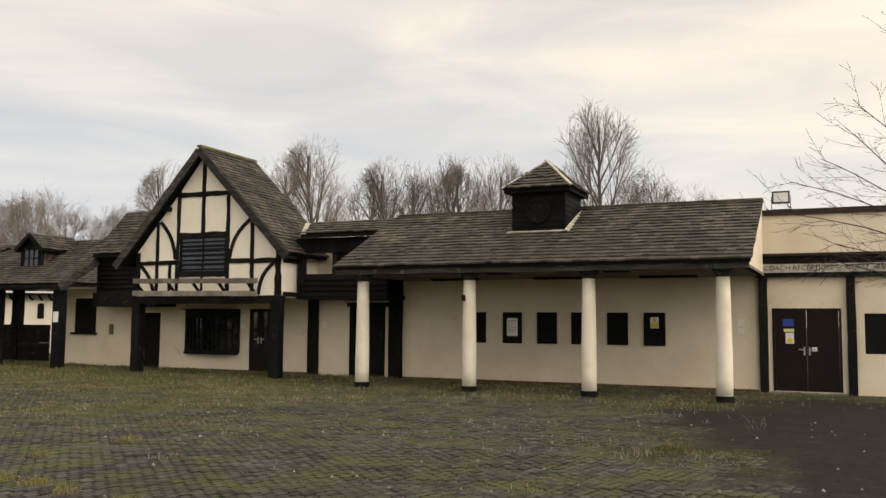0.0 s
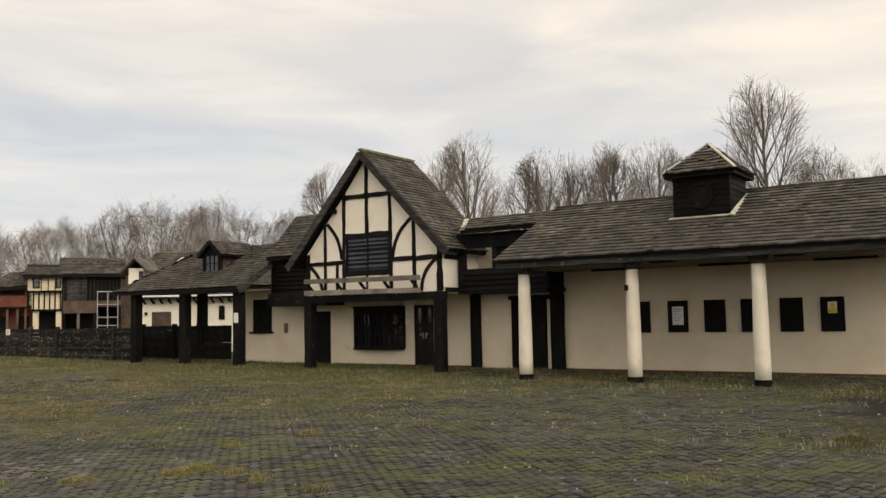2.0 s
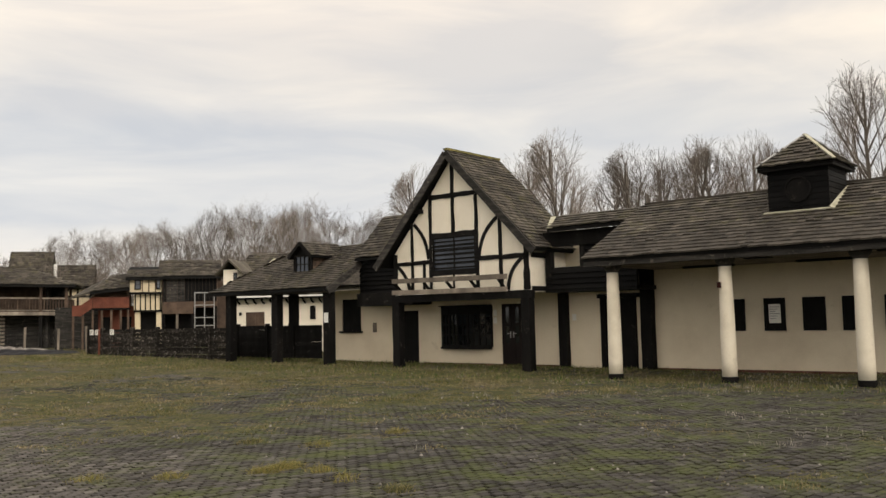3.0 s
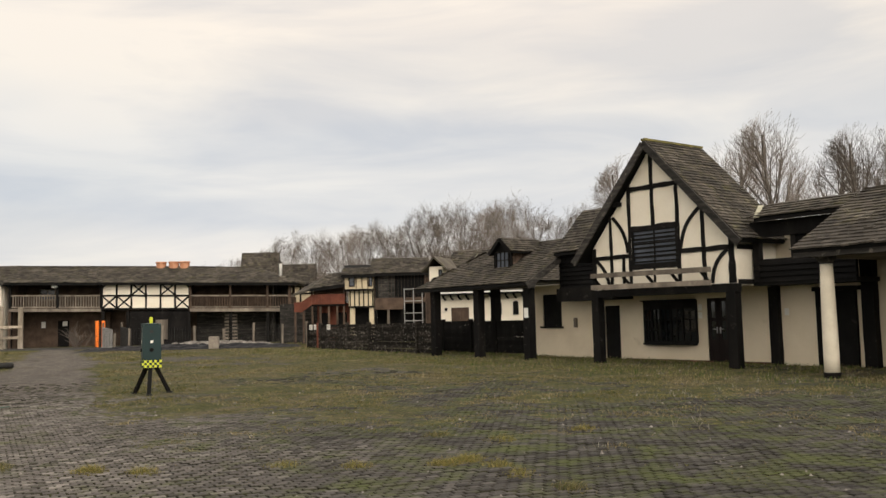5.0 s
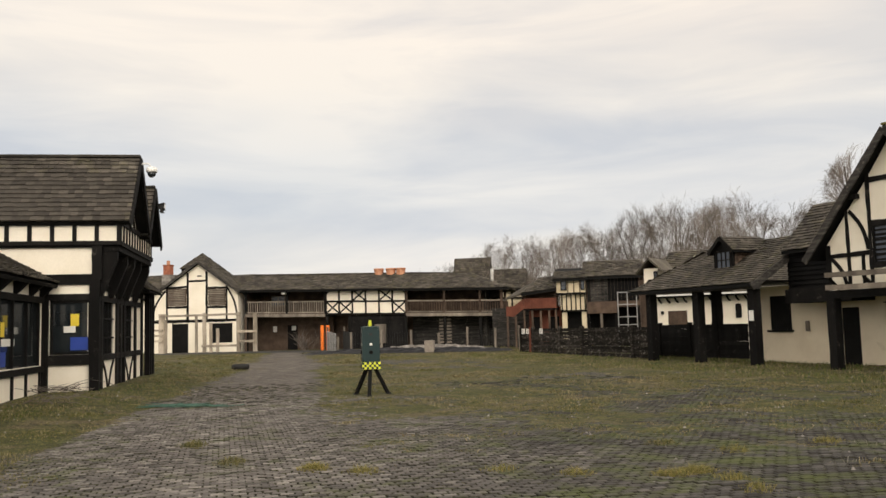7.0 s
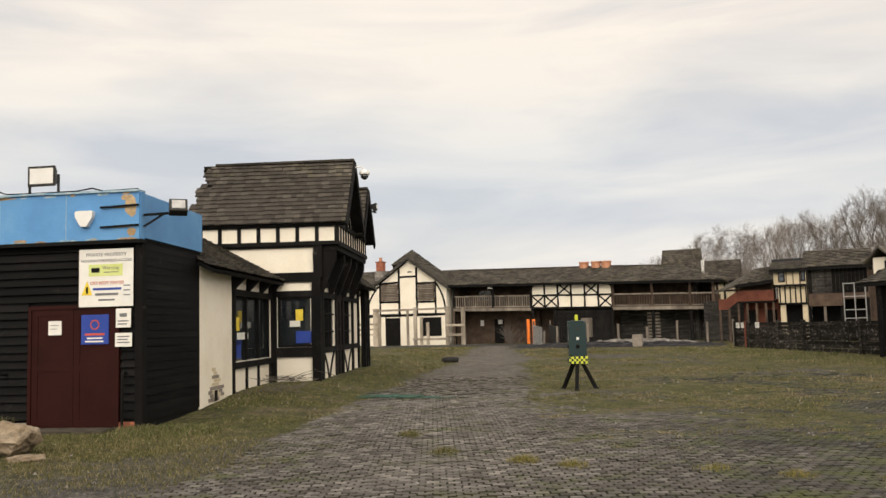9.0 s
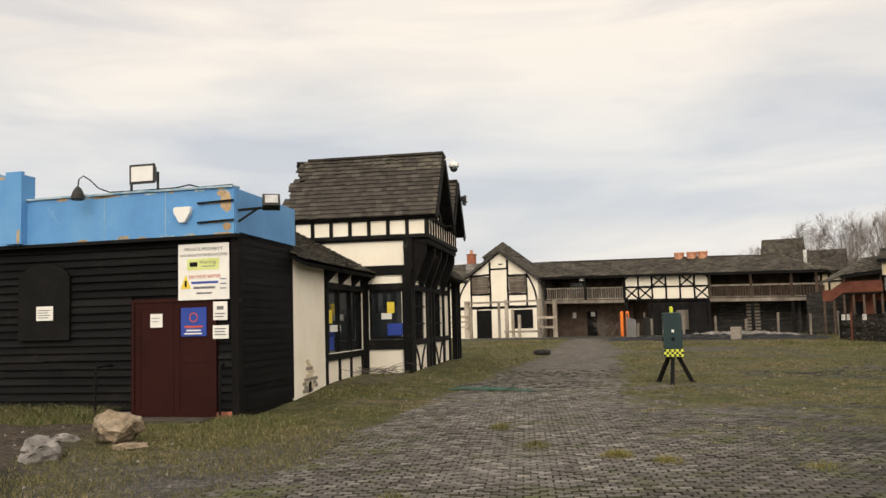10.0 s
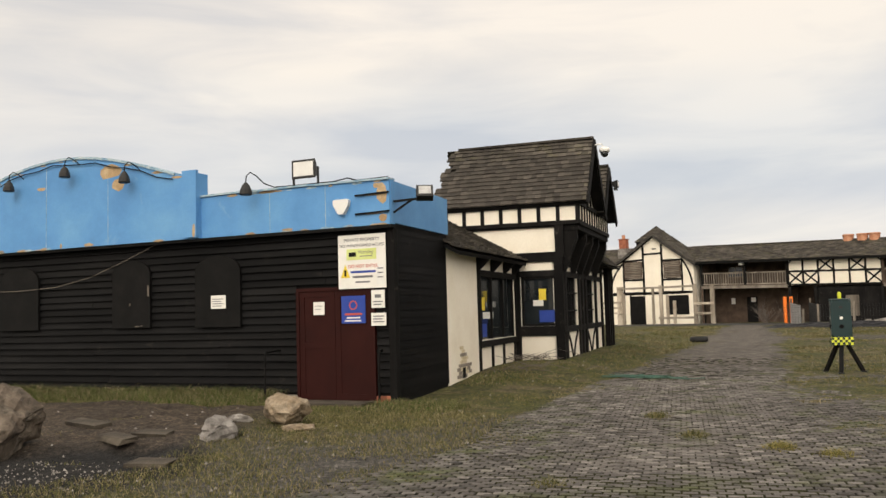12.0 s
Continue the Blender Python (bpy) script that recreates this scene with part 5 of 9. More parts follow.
    top = [(-10.9 + i * (6.1 / 14), 4.52 + 0.60 * math.sin(math.pi * i / 14)) for i in range(15)]
    bm = prism(bmesh.new(), [(-12.0, 3.2), (-4.2, 3.2), (-4.2, 4.5), (-4.5, 4.5)] + top[::-1] + [(-12.0, 4.5)], y0 - 0.08, y1)
    part("parapet_centre", bm, BLUE, h, "raised blue parapet with an arched top")
    part("pilaster", bx(-4.55, -4.2, y0 - 0.16, y0 - 0.084, 3.22, 4.56), BLUE, h)
    for p, q in zip(top, top[1:]):
        part("top_edge", beam(bmesh.new(), (p[0], -0.08, p[1] + 0.01), (q[0], -0.08, q[1] + 0.01), 0.05, 0.34, 0.1, (0, 1, 0), 2), PALE_BLUE, h)
    for a_, b_ in ((-4.2, -2.9), (-2.9, -1.6), (-1.6, 0.04)):
        part("top_edge", beam(bmesh.new(), (a_, -0.05, 4.035), (b_, -0.05, 4.035 + random.uniform(-.015, .015)), 0.035, 0.26, 0.15, (0, 1, 0), 6), PALE_BLUE, h, "lifting weathered top strip")
    part("drip_board", bx(-12.0, 0.1, y0 - 0.05, 0.02, 3.14, 3.20), BLACK_FLAT, h)
    part("drip_board", box(bmesh.new(), 0, 3.05, -0.14, 0.0, 3.16, 3.235, side @ Matrix.Diagonal((1, -1, 1, 1))), BLACK_FLAT, h)
    rng = random.Random(5)
    for x0, x1, z0, z1, yy in ((-0.22, 0.0, 3.55, 3.97, y0), (-0.30, -0.1, 3.86, 3.98, y0), (-0.55, -0.02, 3.40, 3.44, y0), (-0.55, -0.02, 3.74, 3.79, y0), (-0.18, 0.0, 3.24, 3.40, y0), (-2.3, -2.0, 3.22, 3.27, y0), (-2.75, -2.3, 3.97, 4.02, y0),
                               (-6.9, -6.2, 4.58, 4.92, y0 - 0.08), (-6.5, -6.15, 4.3, 4.6, y0 - 0.08), (-7.3, -7.0, 3.2, 3.28, y0 - 0.08), (-8.0, -7.92, 3.2, 3.32, y0 - 0.08), (-4.3, -4.22, 3.2, 3.5, y0 - 0.16), (-8.7, -8.4, 4.5, 4.58, y0 - 0.08), (-4.9, -4.6, 4.44, 4.5, y0 - 0.08)):
        m = 9
        pts = []
        cx_, cz_ = (x0 + x1) / 2, (z0 + z1) / 2
        for i in range(m):
            t = 2 * math.pi * i / m
            r = rng.uniform(0.75, 1.05)
            pts.append((cx_ + (x1 - x0) / 2 * r * math.cos(t), cz_ + (z1 - z0) / 2 * r * math.sin(t)))
        part("bare_patch", prism(bmesh.new(), pts, yy - 0.004, yy + 0.01), BARE_PLY, h, "bare ply where the paint has flaked")
    for x, yy, zt in ((-2.55, y0, 4.0), (-1.3, y0, 4.0), (-6.6, y0 - 0.08, 4.9), (-8.4, y0 - 0.08, 5.05), (-10.2, y0 - 0.08, 4.7)):
        part("sheet_seam", bx(x - 0.006, x + 0.006, yy - 0.003, yy + 0.01, 3.21, zt), PALE_BLUE, h)
    for k in range(46):
        low = k % 2
        if k < 26:
            x = rng.uniform(-4.1, -0.1)
            w_, t_, yy, z = rng.uniform(0.05, 0.32), rng.uniform(0.012, 0.045), y0, 3.205 if low else 3.985
        else:
            x = rng.uniform(-10.6, -5.0)
            w_, t_, yy = rng.uniform(0.06, 0.35), rng.uniform(0.015, 0.06), y0 - 0.08
            z = 3.205 if low else 4.47 + 0.60 * math.sin(math.pi * (x + 10.9) / 6.1)
        pts = [(x - w_ / 2, z), (x - w_ * 0.2, z - t_ * 0.4), (x + w_ * 0.3, z - t_ * 0.2), (x + w_ / 2, z + t_ * 0.1), (x + w_ * 0.2, z + t_), (x - w_ * 0.25, z + t_ * 0.7)]
        part("flaked_patch", prism(bmesh.new(), pts, yy - 0.004, yy + 0.01), (BARE_PLY, PALE_BLUE, BARE_PLY)[k % 3], h)
    cable = [(-10.7 + k * 0.42, y0 - 0.12, 4.40 + 0.60 * math.sin(math.pi * (k * 0.42 + 0.2) / 6.1) + 0.03 * math.sin(k * 2.3)) for k in range(15)]
    part("lamp_cable", tube(bmesh.new(), cable, 0.012, 5), BLACK_FLAT, h, "loose black cable")
    part("lamp_cable", tube(bmesh.new(), [(-2.4, y0 - 0.02, 4.07), (-1.95, y0 - 0.03, 4.06), (-1.2, 0.0, 4.09), (-0.9, 0.0, 4.13), (-0.7, 0.0, 4.07), (0.0, -0.1, 4.06)], 0.014, 5), BLACK_FLAT, h, "loose black cable")
    # alarm bell box
    bm = prism(bmesh.new(), [(-0.98, 3.44), (-0.87, 3.44), (-0.77, 3.60), (-0.76, 3.68), (-0.79, 3.71), (-1.06, 3.71), (-1.09, 3.68), (-1.08, 3.60)], y0 - 0.09, y0)
    part("alarm_box", bm, CERAMIC, h, "white alarm box")
    return h


shed()
floodlight(SHED @ pose(-1.8, -0.02, 4.06), 0.52, 0.36, 0.13)


def swan_lamp(x, z, y):
    f = thing("swan_neck_lamp", SHED @ pose(x, y, z), "black bullet lamp on a bent swan-neck arm", "lamp", "lamps over the parapet")
    bm = bmesh.new()
    tube(bm, [(0.45, 0.0, -0.10), (0.15, -0.05, 0.02), (0.06, -0.18, 0.16), (0.0, -0.28, 0.22), (-0.06, -0.32, 0.15), (-0.07, -0.33, 0.02)], 0.012, 6)
    part("arm", bm, BLACK_FLAT, f)
    part("head", lathe(bmesh.new(), [(0.03, 0.02), (0.07, -0.03), (0.11, -0.12), (0.12, -0.2), (0.1, -0.22)], -0.07, -0.33, 12), CASE, f)
    return f


for x, z in ((-9.22, 4.74), (-7.53, 4.9), (-5.85, 4.64)):
    swan_lamp(x, z, -0.12)
swan_lamp(-2.80, 4.14, -0.12)


def arm_flood():
    f = thing("arm_floodlight", SHED, "dark floodlight on a bracketed arm at the parapet corner", "floodlight", "floodlights on the roofs")
    bm = bmesh.new()
    beam(bm, (0.05, 0.0, 3.62), (0.5, 0.18, 3.66), 0.04, 0.04)
    beam(bm, (0.05, 0.0, 3.42), (0.34, 0.14, 3.64), 0.03, 0.03)
    beam(bm, (-0.65, -0.17, 3.76), (0.05, -0.17, 3.78), 0.03, 0.03)
    beam(bm, (-0.65, -0.17, 3.42), (0.05, -0.17, 3.44), 0.03, 0.03)
    part("arm", bm, BLACK_FLAT, f)
    bm = bmesh.new()
    box(bm, -0.15, 0.15, -0.09, 0.09, -0.10, 0.13, pose(0.58, 0.2, 3.74, -25, 0, 30))
    part("case", bm, CASE, f)
    bm = bmesh.new()
    box(bm, -0.11, 0.11, -0.102, -0.092, -0.06, 0.10, pose(0.58, 0.2, 3.74, -25, 0, 30))
    part("glass", bm, STEEL, f)
    return f


arm_flood()


def sign(name, x0, x1, z0, z1, mat, label, bars, y=-0.075):
    s = thing(name, SHED @ pose(0, y, 0), label, "sign", "signs by the shed door")
    part("plate", bx(x0, x1, -0.012, 0, z0, z1), mat, s)
    for b in bars:
        part(b[5] if len(b) > 5 else "text_line", bx(b[0], b[1], -0.0165 - 0.002 * (len(b) > 6), -0.0125, b[2], b[3]), b[4], s)
    return s


def sign_text(s, body, x, z, size, mat):
    cu = bpy.data.curves.new("lettering", "FONT")
    cu.body, cu.size, cu.extrude, cu.align_x, cu.align_y = body, size, 0.002, "CENTER", "CENTER"
    me = bpy.data.meshes.new_from_object(bpy.data.objects.new("lettering", cu))
    me.materials.append(mat)
    part("lettering", me, None, s).matrix_local = pose(x, -0.016, z, 90)


s = sign("warning_sign", -1.08, -0.09, 2.08, 3.06, PAPER, "large white warning sign with yellow panel on the shed", [
    (-0.90, -0.28, 2.60, 2.80, SIGN_LIME, "panel"), (-0.85, -0.70, 2.66, 2.74, BLACK_FLAT, "symbol", 1), (-0.62, -0.36, 2.655, 2.67, INK, "text_line", 1),
    (-0.82, -0.30, 2.36, 2.40, SIGN_BLUE), (-0.78, -0.36, 2.27, 2.31, INK), (-0.72, -0.42, 2.18, 2.21, INK),
    (-0.28, -0.12, 2.14, 2.50, CERAMIC, "panel"), (-0.26, -0.14, 2.42, 2.44, INK, "text_line", 1), (-0.26, -0.14, 2.34, 2.36, INK, "text_line", 1), (-0.26, -0.14, 2.26, 2.28, INK, "text_line", 1)])
sign_text(s, "PRIVATE PROPERTY", -0.58, 2.96, 0.085, INK)
sign_text(s, "NO UNAUTHORISED ACCESS", -0.58, 2.86, 0.070, INK)
sign_text(s, "Warning", -0.50, 2.735, 0.09, INK)
sign_text(s, "DO NOT ENTER", -0.56, 2.48, 0.085, INK_RED)
part("symbol", prism(bmesh.new(), [(-1.03, 2.28), (-0.83, 2.28), (-0.93, 2.52)], -0.0165, -0.0125), SIGN_YELLOW, s, "yellow warning triangle")
part("symbol", bx(-0.95, -0.91, -0.0185, -0.0168, 2.31, 2.42), BLACK_FLAT, s)
sign("small_sign", -0.40, -0.13, 1.72, 2.04, PAPER, "small white camera notice", [(-0.33, -0.2, 1.9, 1.96, INK), (-0.36, -0.17, 1.82, 1.84, INK), (-0.36, -0.2, 1.77, 1.79, INK)])
sign("small_sign", -0.41, -0.11, 1.40, 1.63, PAPER, "small white printed notice", [(-0.37, -0.15, 1.56, 1.58, INK), (-0.37, -0.18, 1.51, 1.53, INK), (-0.37, -0.15, 1.46, 1.48, INK)])
s = sign("company_sign", -1.05, -0.55, 1.45, 1.95, SIGN_BLUE, "square blue company sign on the maroon door", [
    (-0.98, -0.62, 1.60, 1.635, INK_RED), (-0.94, -0.66, 1.54, 1.565, PAPER), (-0.98, -0.64, 1.485, 1.51, PAPER)], -0.042)
bm = bmesh.new()
for k in range(20):
    a, b = 2 * math.pi * k / 20, 2 * math.pi * (k + 1) / 20
    beam(bm, (-0.80 + 0.075 * math.cos(a), -0.016, 1.78 + 0.075 * math.sin(a)), (-0.80 + 0.075 * math.cos(b), -0.016, 1.78 + 0.075 * math.sin(b)), 0.018, 0.006)
part("emblem", bm, INK_RED, s, "red ring emblem")
sign("door_notice", -1.66, -1.42, 1.62, 1.86, PAPER, "white paper notice on the maroon door", [(-1.62, -1.46, 1.78, 1.79, INK), (-1.62, -1.5, 1.72, 1.73, INK)], -0.042)
# slack cable over the boards
bm = bmesh.new()
tube(bm, [(-5.4 + 0.04, -0.12, 3.16), (-6.2, -0.13, 2.86), (-7.2, -0.13, 2.55), (-8.2, -0.13, 2.38), (-9.4, -0.13, 2.33), (-10.5, -0.13, 2.35)], 0.006, 5)
solid("slack_cable", bm, GREYWOOD, "thin slack cable hanging over the black boards", "cable", SHED)


# ---- white timbered house by the track: x towards the track, y along it ----
HOUSE = pose(-21.4, 10.64, 0, 0, 0, 53)


def white_house():
    h = thing("white_timbered_house", HOUSE, "white timbered house with a steep shingled roof and jettied upper floor", "house")
    LX = -1.25                     # the long side wall
    w1 = (-3.45, -0.35, 0.92, 2.48)
    # long wall beside the shed, built facing +x
    turn = pose(LX, 0, 0, 0, 0, 90)     # local x runs along +y

    def tb(name, x0, x1, y0, y1, z0, z1, mat, parent=h, label=""):
        return part(name, box(bmesh.new(), x0, x1, y0, y1, z0, z1, turn), mat, parent, label)
    bm = wall_with_holes(bmesh.new(), -5.84, 0.0, -0.3, 2.95, 0.0, 0.22, [w1])
    bm.transform(turn)
    part("side_wall", bm, WHITE, h, "white rendered side wall")
    for x in (-3.56, -2.5, -1.45, -0.3, -0.04):
        tb("timber", x - 0.06, x + 0.06, -0.04, 0.0, -0.1, 0.86, BLACK)
    for x in (-3.56, -0.06):
        tb("timber", x - 0.07, x + 0.07, -0.045, 0.0, 0.86, 2.9, BLACK)
    for z in (2.52, 0.84):
        tb("timber", -3.6, 0.0, -0.06, 0.0, z - 0.09, z + 0.06, BLACK)
    win = part("window", bmesh.new(), BLACK_FLAT, h, "dark shop window with signs inside")
    win.matrix_local = turn
    for a in ((-3.45, -3.35), (-2.48, -2.42), (-1.42, -1.36), (-0.45, -0.35)):
        part("frame", bx(a[0], a[1], -0.02, 0.06, 0.92, 2.48), BLACK, win)
    for i, (a, b) in enumerate(((-3.35, -2.48), (-2.42, -1.42), (-1.36, -0.45))):
        part("pane", bx(a, b, 0.04, 0.048, 0.92, 2.48), GLASS, win)
    part("window_sign", bx(-3.25, -2.92, 0.030, 0.036, 1.62, 1.94), SIGN_YELLOW, win, "yellow sign")
    part("window_sign", bx(-3.1, -2.2, 0.030, 0.036, 1.42, 1.58), PAPER, win, "white sign")
    part("window_sign", bx(-3.3, -2.8, 0.030, 0.036, 0.98, 1.3), SIGN_BLUE, win, "blue sign")
    # broken render showing brick, near the shed
    for i in range(4):
        for j in range(9):
            if j > 3 and i not in (1, 2) or j > 6 and i != 1 or (i, j) == (3, 0):
                continue
            tb("brick", -5.3 + i * 0.23 + 0.11 * (j % 2), -5.09 + i * 0.23 + 0.11 * (j % 2), -0.018, 0.0, 0.16 + j * 0.078, 0.23 + j * 0.078, YELLOW_WALL if (i * j) % 3 else MORTAR)
    # black plate on the render, a hole's darkness done as colour
    tb("hole", -4.95, -4.75, -0.022, 0.0, 0.15, 0.38, BLACK_FLAT)
    # lean-to roof over that wall
    roof = part("lean_to_roof", bmesh.new(), SHINGLE, h)
    shingles(roof, (LX + 0.35, -6.0, 2.92), (0, 6.25, 0), (-2.4, 0, 1.3), 0.16, 0.2)
    bm = bmesh.new()
    beam(bm, (LX + 0.33, -2.85, 2.84), (LX - 2.1, -2.85, 4.15), 6.2, 0.08, 0, (0.48, 0, 0.88))
    part("roof_deck", bm, BLACK_FLAT, roof)
    for y in (-3.6, -2.4, -1.2, -0.3):
        part("bracket", prism(bmesh.new(), [(LX, 2.55), (LX + 0.05, 2.55), (LX + 0.3, 2.8), (LX + 0.3, 2.86), (LX, 2.86)], y - 0.05, y + 0.05), BLACK, h)
    # narrow front with its window
    fw = (-1.08, -0.12, 1.16, 2.5)
    part("front_wall", wall_with_holes(bmesh.new(), LX, 0.0, -0.3, 3.0, 0.0, 0.2, [fw]), WHITE, h, "white rendered front")
    for z, t_ in ((3.02, 0.26), (2.58, 0.16), (1.02, 0.26), (0.04, 0.1)):
        part("timber", bx(LX - 0.02, 0.1, -0.05, 0.0, z - t_ / 2, z + t_ / 2), BLACK, h)
    post(h, -0.02, 0.0, -0.1, 3.0, 0.24, 0.22)
    post(h, LX + 0.06, -0.02, -0.1, 3.0, 0.16, 0.12)
    w = window(h, fw[0], fw[1], fw[2], fw[3], 0.06, 1, 1, BLACK)
    part("window_sign", bx(-0.60, -0.40, -0.006, 0.0, 1.86, 2.16), SIGN_YELLOW, w, "yellow warning sign")
    part("window_sign", bx(-0.76, -0.48, -0.012, -0.0065, 1.70, 1.86), PAPER, w, "white sign")
    part("window_sign", bx(-0.60, -0.18, -0.006, 0.0, 1.26, 1.58), SIGN_BLUE, w, "blue sign")
    # plain panel, jetty band of white squares
    part("upper_panel", bx(-4.0, 0.0, 0.02, 0.2, 2.9, 3.9), WHITE, h, "white rendered panel")
    part("timber", bx(-4.0, 0.1, -0.04, 0.02, 3.82, 3.98), BLACK, h)
    post(h, 0.02, 0.02, 3.0, 3.9, 0.24, 0.2)
    part("band_wall", bx(-4.0, 0.55, -0.04, 0.2, 3.96, 4.4), WHITE, h, "white squares between black studs")
    for k in range(9):
        x = -3.7 + k * 0.53
        part("stud", bx(x - 0.05, x + 0.05, -0.075, -0.04, 3.9, 4.42), BLACK, h)
    for z in (3.93, 4.42):
        part("timber", beam(bmesh.new(), (-4.0, -0.05, z), (0.62, -0.05, z), 0.1, 0.1, 0.08, (0, -1, 0), 14), BLACK, h)
    # street side: ground floor windows and jetty with two gables
    street = pose(0, 0, 0, 0, 0, 90)
    bm = wall_with_holes(bmesh.new(), 0.0, 6.9, -0.3, 3.0, 0.0, 0.2, [(0.7, 2.4, 1.1, 2.5), (3.85, 5.4, 1.1, 2.5)])
    bm.transform(street)
    part("street_wall", bm, WHITE, h, "white rendered wall with timbers")
    for x in (0.1, 0.5, 2.6, 3.15, 3.68, 5.58, 6.85):
        part("timber", box(bmesh.new(), x - 0.11, x + 0.11, -0.06, 0.0, -0.1, 3.0, street), BLACK, h)
    for z in (2.85, 2.56, 1.05):
        part("timber", box(bmesh.new(), 0.0, 6.9, -0.05, 0.0, z - 0.08, z + 0.08, street), BLACK, h)
    for a in (0.75, 3.85):
        for p, q, s_ in (((a, 0.95), (a + 0.75, 0.1), 0.1), ((a + 1.5, 0.95), (a + 0.75, 0.1), -0.1)):
            bm = arc_beam(bmesh.new(), bow(p, q, s_), 0.1, 0.04, 0.01)
            bm.transform(street)
            part("brace", bm, BLACK, h)
    for a, b in ((0.7, 2.4), (3.85, 5.4)):
        w = part("window", bmesh.new(), BLACK_FLAT, h)
        w.matrix_local = street
        part("pane", bx(a, b, 0.05, 0.06, 1.1, 2.5), GLASS, w)
        for k in range(1, 4):
            x = a + (b - a) * k / 4
            part("glazing_bar", bx(x - 0.02, x + 0.02, 0.0, 0.05, 1.1, 2.5), BLACK, w)
        for z in (1.55, 2.05):
            part("glazing_bar", bx(a, b, 0.01, 0.05, z - 0.02, z + 0.02), BLACK, w)
    part("jetty", bx(0.0, 0.55, 0.0, 5.3, 3.72, 3.95), BLACK, h)
    for y in (0.1, 1.5, 2.6, 3.7, 5.2):
        bm = prism(bmesh.new(), [(0.02, 2.6), (0.14, 2.6), (0.5, 3.5), (0.5, 3.74), (0.02, 3.74)], y - 0.08, y + 0.08)
        part("jetty_bracket", bm, BLACK, h)
    bm = wall_with_holes(bmesh.new(), 0.0, 5.3, 3.95, 4.5, -0.55, -0.35, [])
    bm.transform(street)
    part("jetty_wall", bm, WHITE, h, "white upper wall between black studs")
    for k in range(13):
        part("stud", box(bmesh.new(), 0.05 + k * 0.42, 0.13 + k * 0.42, -0.585, -0.55, 3.9, 4.5, street), BLACK, h)
    part("timber", box(bmesh.new(), 0.0, 5.3, -0.6, -0.55, 3.86, 3.98, street), BLACK, h)
    part("timber", box(bmesh.new(), 0.0, 5.3, -0.6, -0.55, 4.4, 4.52, street), BLACK, h)
    for (ya, yb, zt) in ((0.0, 2.9, 6.35), (3.0, 5.25, 5.95)):
        ym = (ya + yb) / 2
        bm = prism(bmesh.new(), [(ya, 4.45), (yb, 4.45), (ym, zt - 0.15)], -0.5, -0.36)
        bm.transform(street)
        part("gable", bm, WHITE, h, "white gable with black timbers")
        bm = bmesh.new()
        beam(bm, (ya + 0.5, -0.52, 4.5), (ym, -0.52, zt - 0.3), 0.1, 0.05)
        beam(bm, (yb - 0.5, -0.52, 4.5), (ym, -0.52, zt - 0.3), 0.1, 0.05)
        beam(bm, (ym, -0.52, 4.5), (ym, -0.52, zt - 0.3), 0.1, 0.05)
        bm.transform(street)
        part("gable_timber", bm, BLACK, h)
    # roofs: the near one faces the camera
    roof = part("roof", bmesh.new(), SHINGLE, h)
    for (ya, yb, zt, ze, xe) in ((-0.2, 3.1, 6.38, 4.46, -3.6), (2.9, 5.4, 5.98, 4.4, -2.5)):
        ym = (ya + yb) / 2
        for yl in (ya, yb):
            low, up = Vector((xe, yl, ze)), Vector((0, ym - yl, zt - ze))
            shingles(roof, low, (0.82 - xe, 0, 0), up, 0.165, 0.2, singles=250 if yl == -0.2 else 0, miss=0.0,
                     trim=(lambda u, v: u > 0.075 * v + 0.02 * math.sin(v * 20) and not (0.06 < u < 0.1 and 0.62 < v < 0.72)) if yl == -0.2 else None)
            bm = bmesh.new()
            nrm = Vector((0, -(zt - ze) * (1 if yl < ym else -1), abs(ym - yl))).normalized()
            pts = [low, low + Vector((0.8 - xe, 0, 0)), low + Vector((0.8 - xe, 0, 0)) + up, low + up + Vector((0.35, 0, 0))]
            vs = [bm.verts.new(p - nrm * 0.03) for p in pts] + [bm.verts.new(p - nrm * 0.12) for p in pts]
            for f in ((0, 1, 2, 3), (7, 6, 5, 4), (0, 4, 5, 1), (1, 5, 6, 2), (2, 6, 7, 3), (3, 7, 4, 0)):
                bm.faces.new([vs[i] for i in f])
            part("roof_deck", bm, BLACK_FLAT, roof)
            part("bargeboard", beam(bmesh.new(), (0.84, yl, ze - 0.12), (0.84, ym, zt - 0.06), 0.24, 0.05, 0.05, (1, 0, 0), 10), BLACK, roof)
        part("ridge_cap", beam(bmesh.new(), (xe + 0.4, ym, zt + 0.04), (0.82, ym, zt + 0.06), 0.18, 0.06, 0.15, (0, 0, 1), 16), SHINGLE, roof)
    part("eaves_shadow_board", bx(-3.6, 0.7, -0.06, 0.1, 4.4, 4.5), BLACK, h)
    # low shop front further along
    part("porch", bx(-0.2, 0.3, 5.4, 8.2, 2.95, 3.05), BLACK, h)
    for y in (7.15, 7.6, 8.1):
        post(h, 0.16, y, -0.1, 3.0, 0.16)
    pr = part("porch_roof", bmesh.new(), SHINGLE, h)
    shingles(pr, (0.5, 5.4, 2.98), (0, 3.0, 0), (-1.3, 0, 1.0), 0.16, 0.2)
    part("roof_deck", beam(bmesh.new(), (0.48, 6.9, 2.94), (-0.8, 6.9, 3.92), 2.95, 0.05, 0, (0.6, 0, 0.8)), BLACK_FLAT, pr)
    part("rear_wall", bx(-4.0, -3.9, 0.2, 8.2, -0.3, 4.4), WHITE, h)
    return h


white_house()


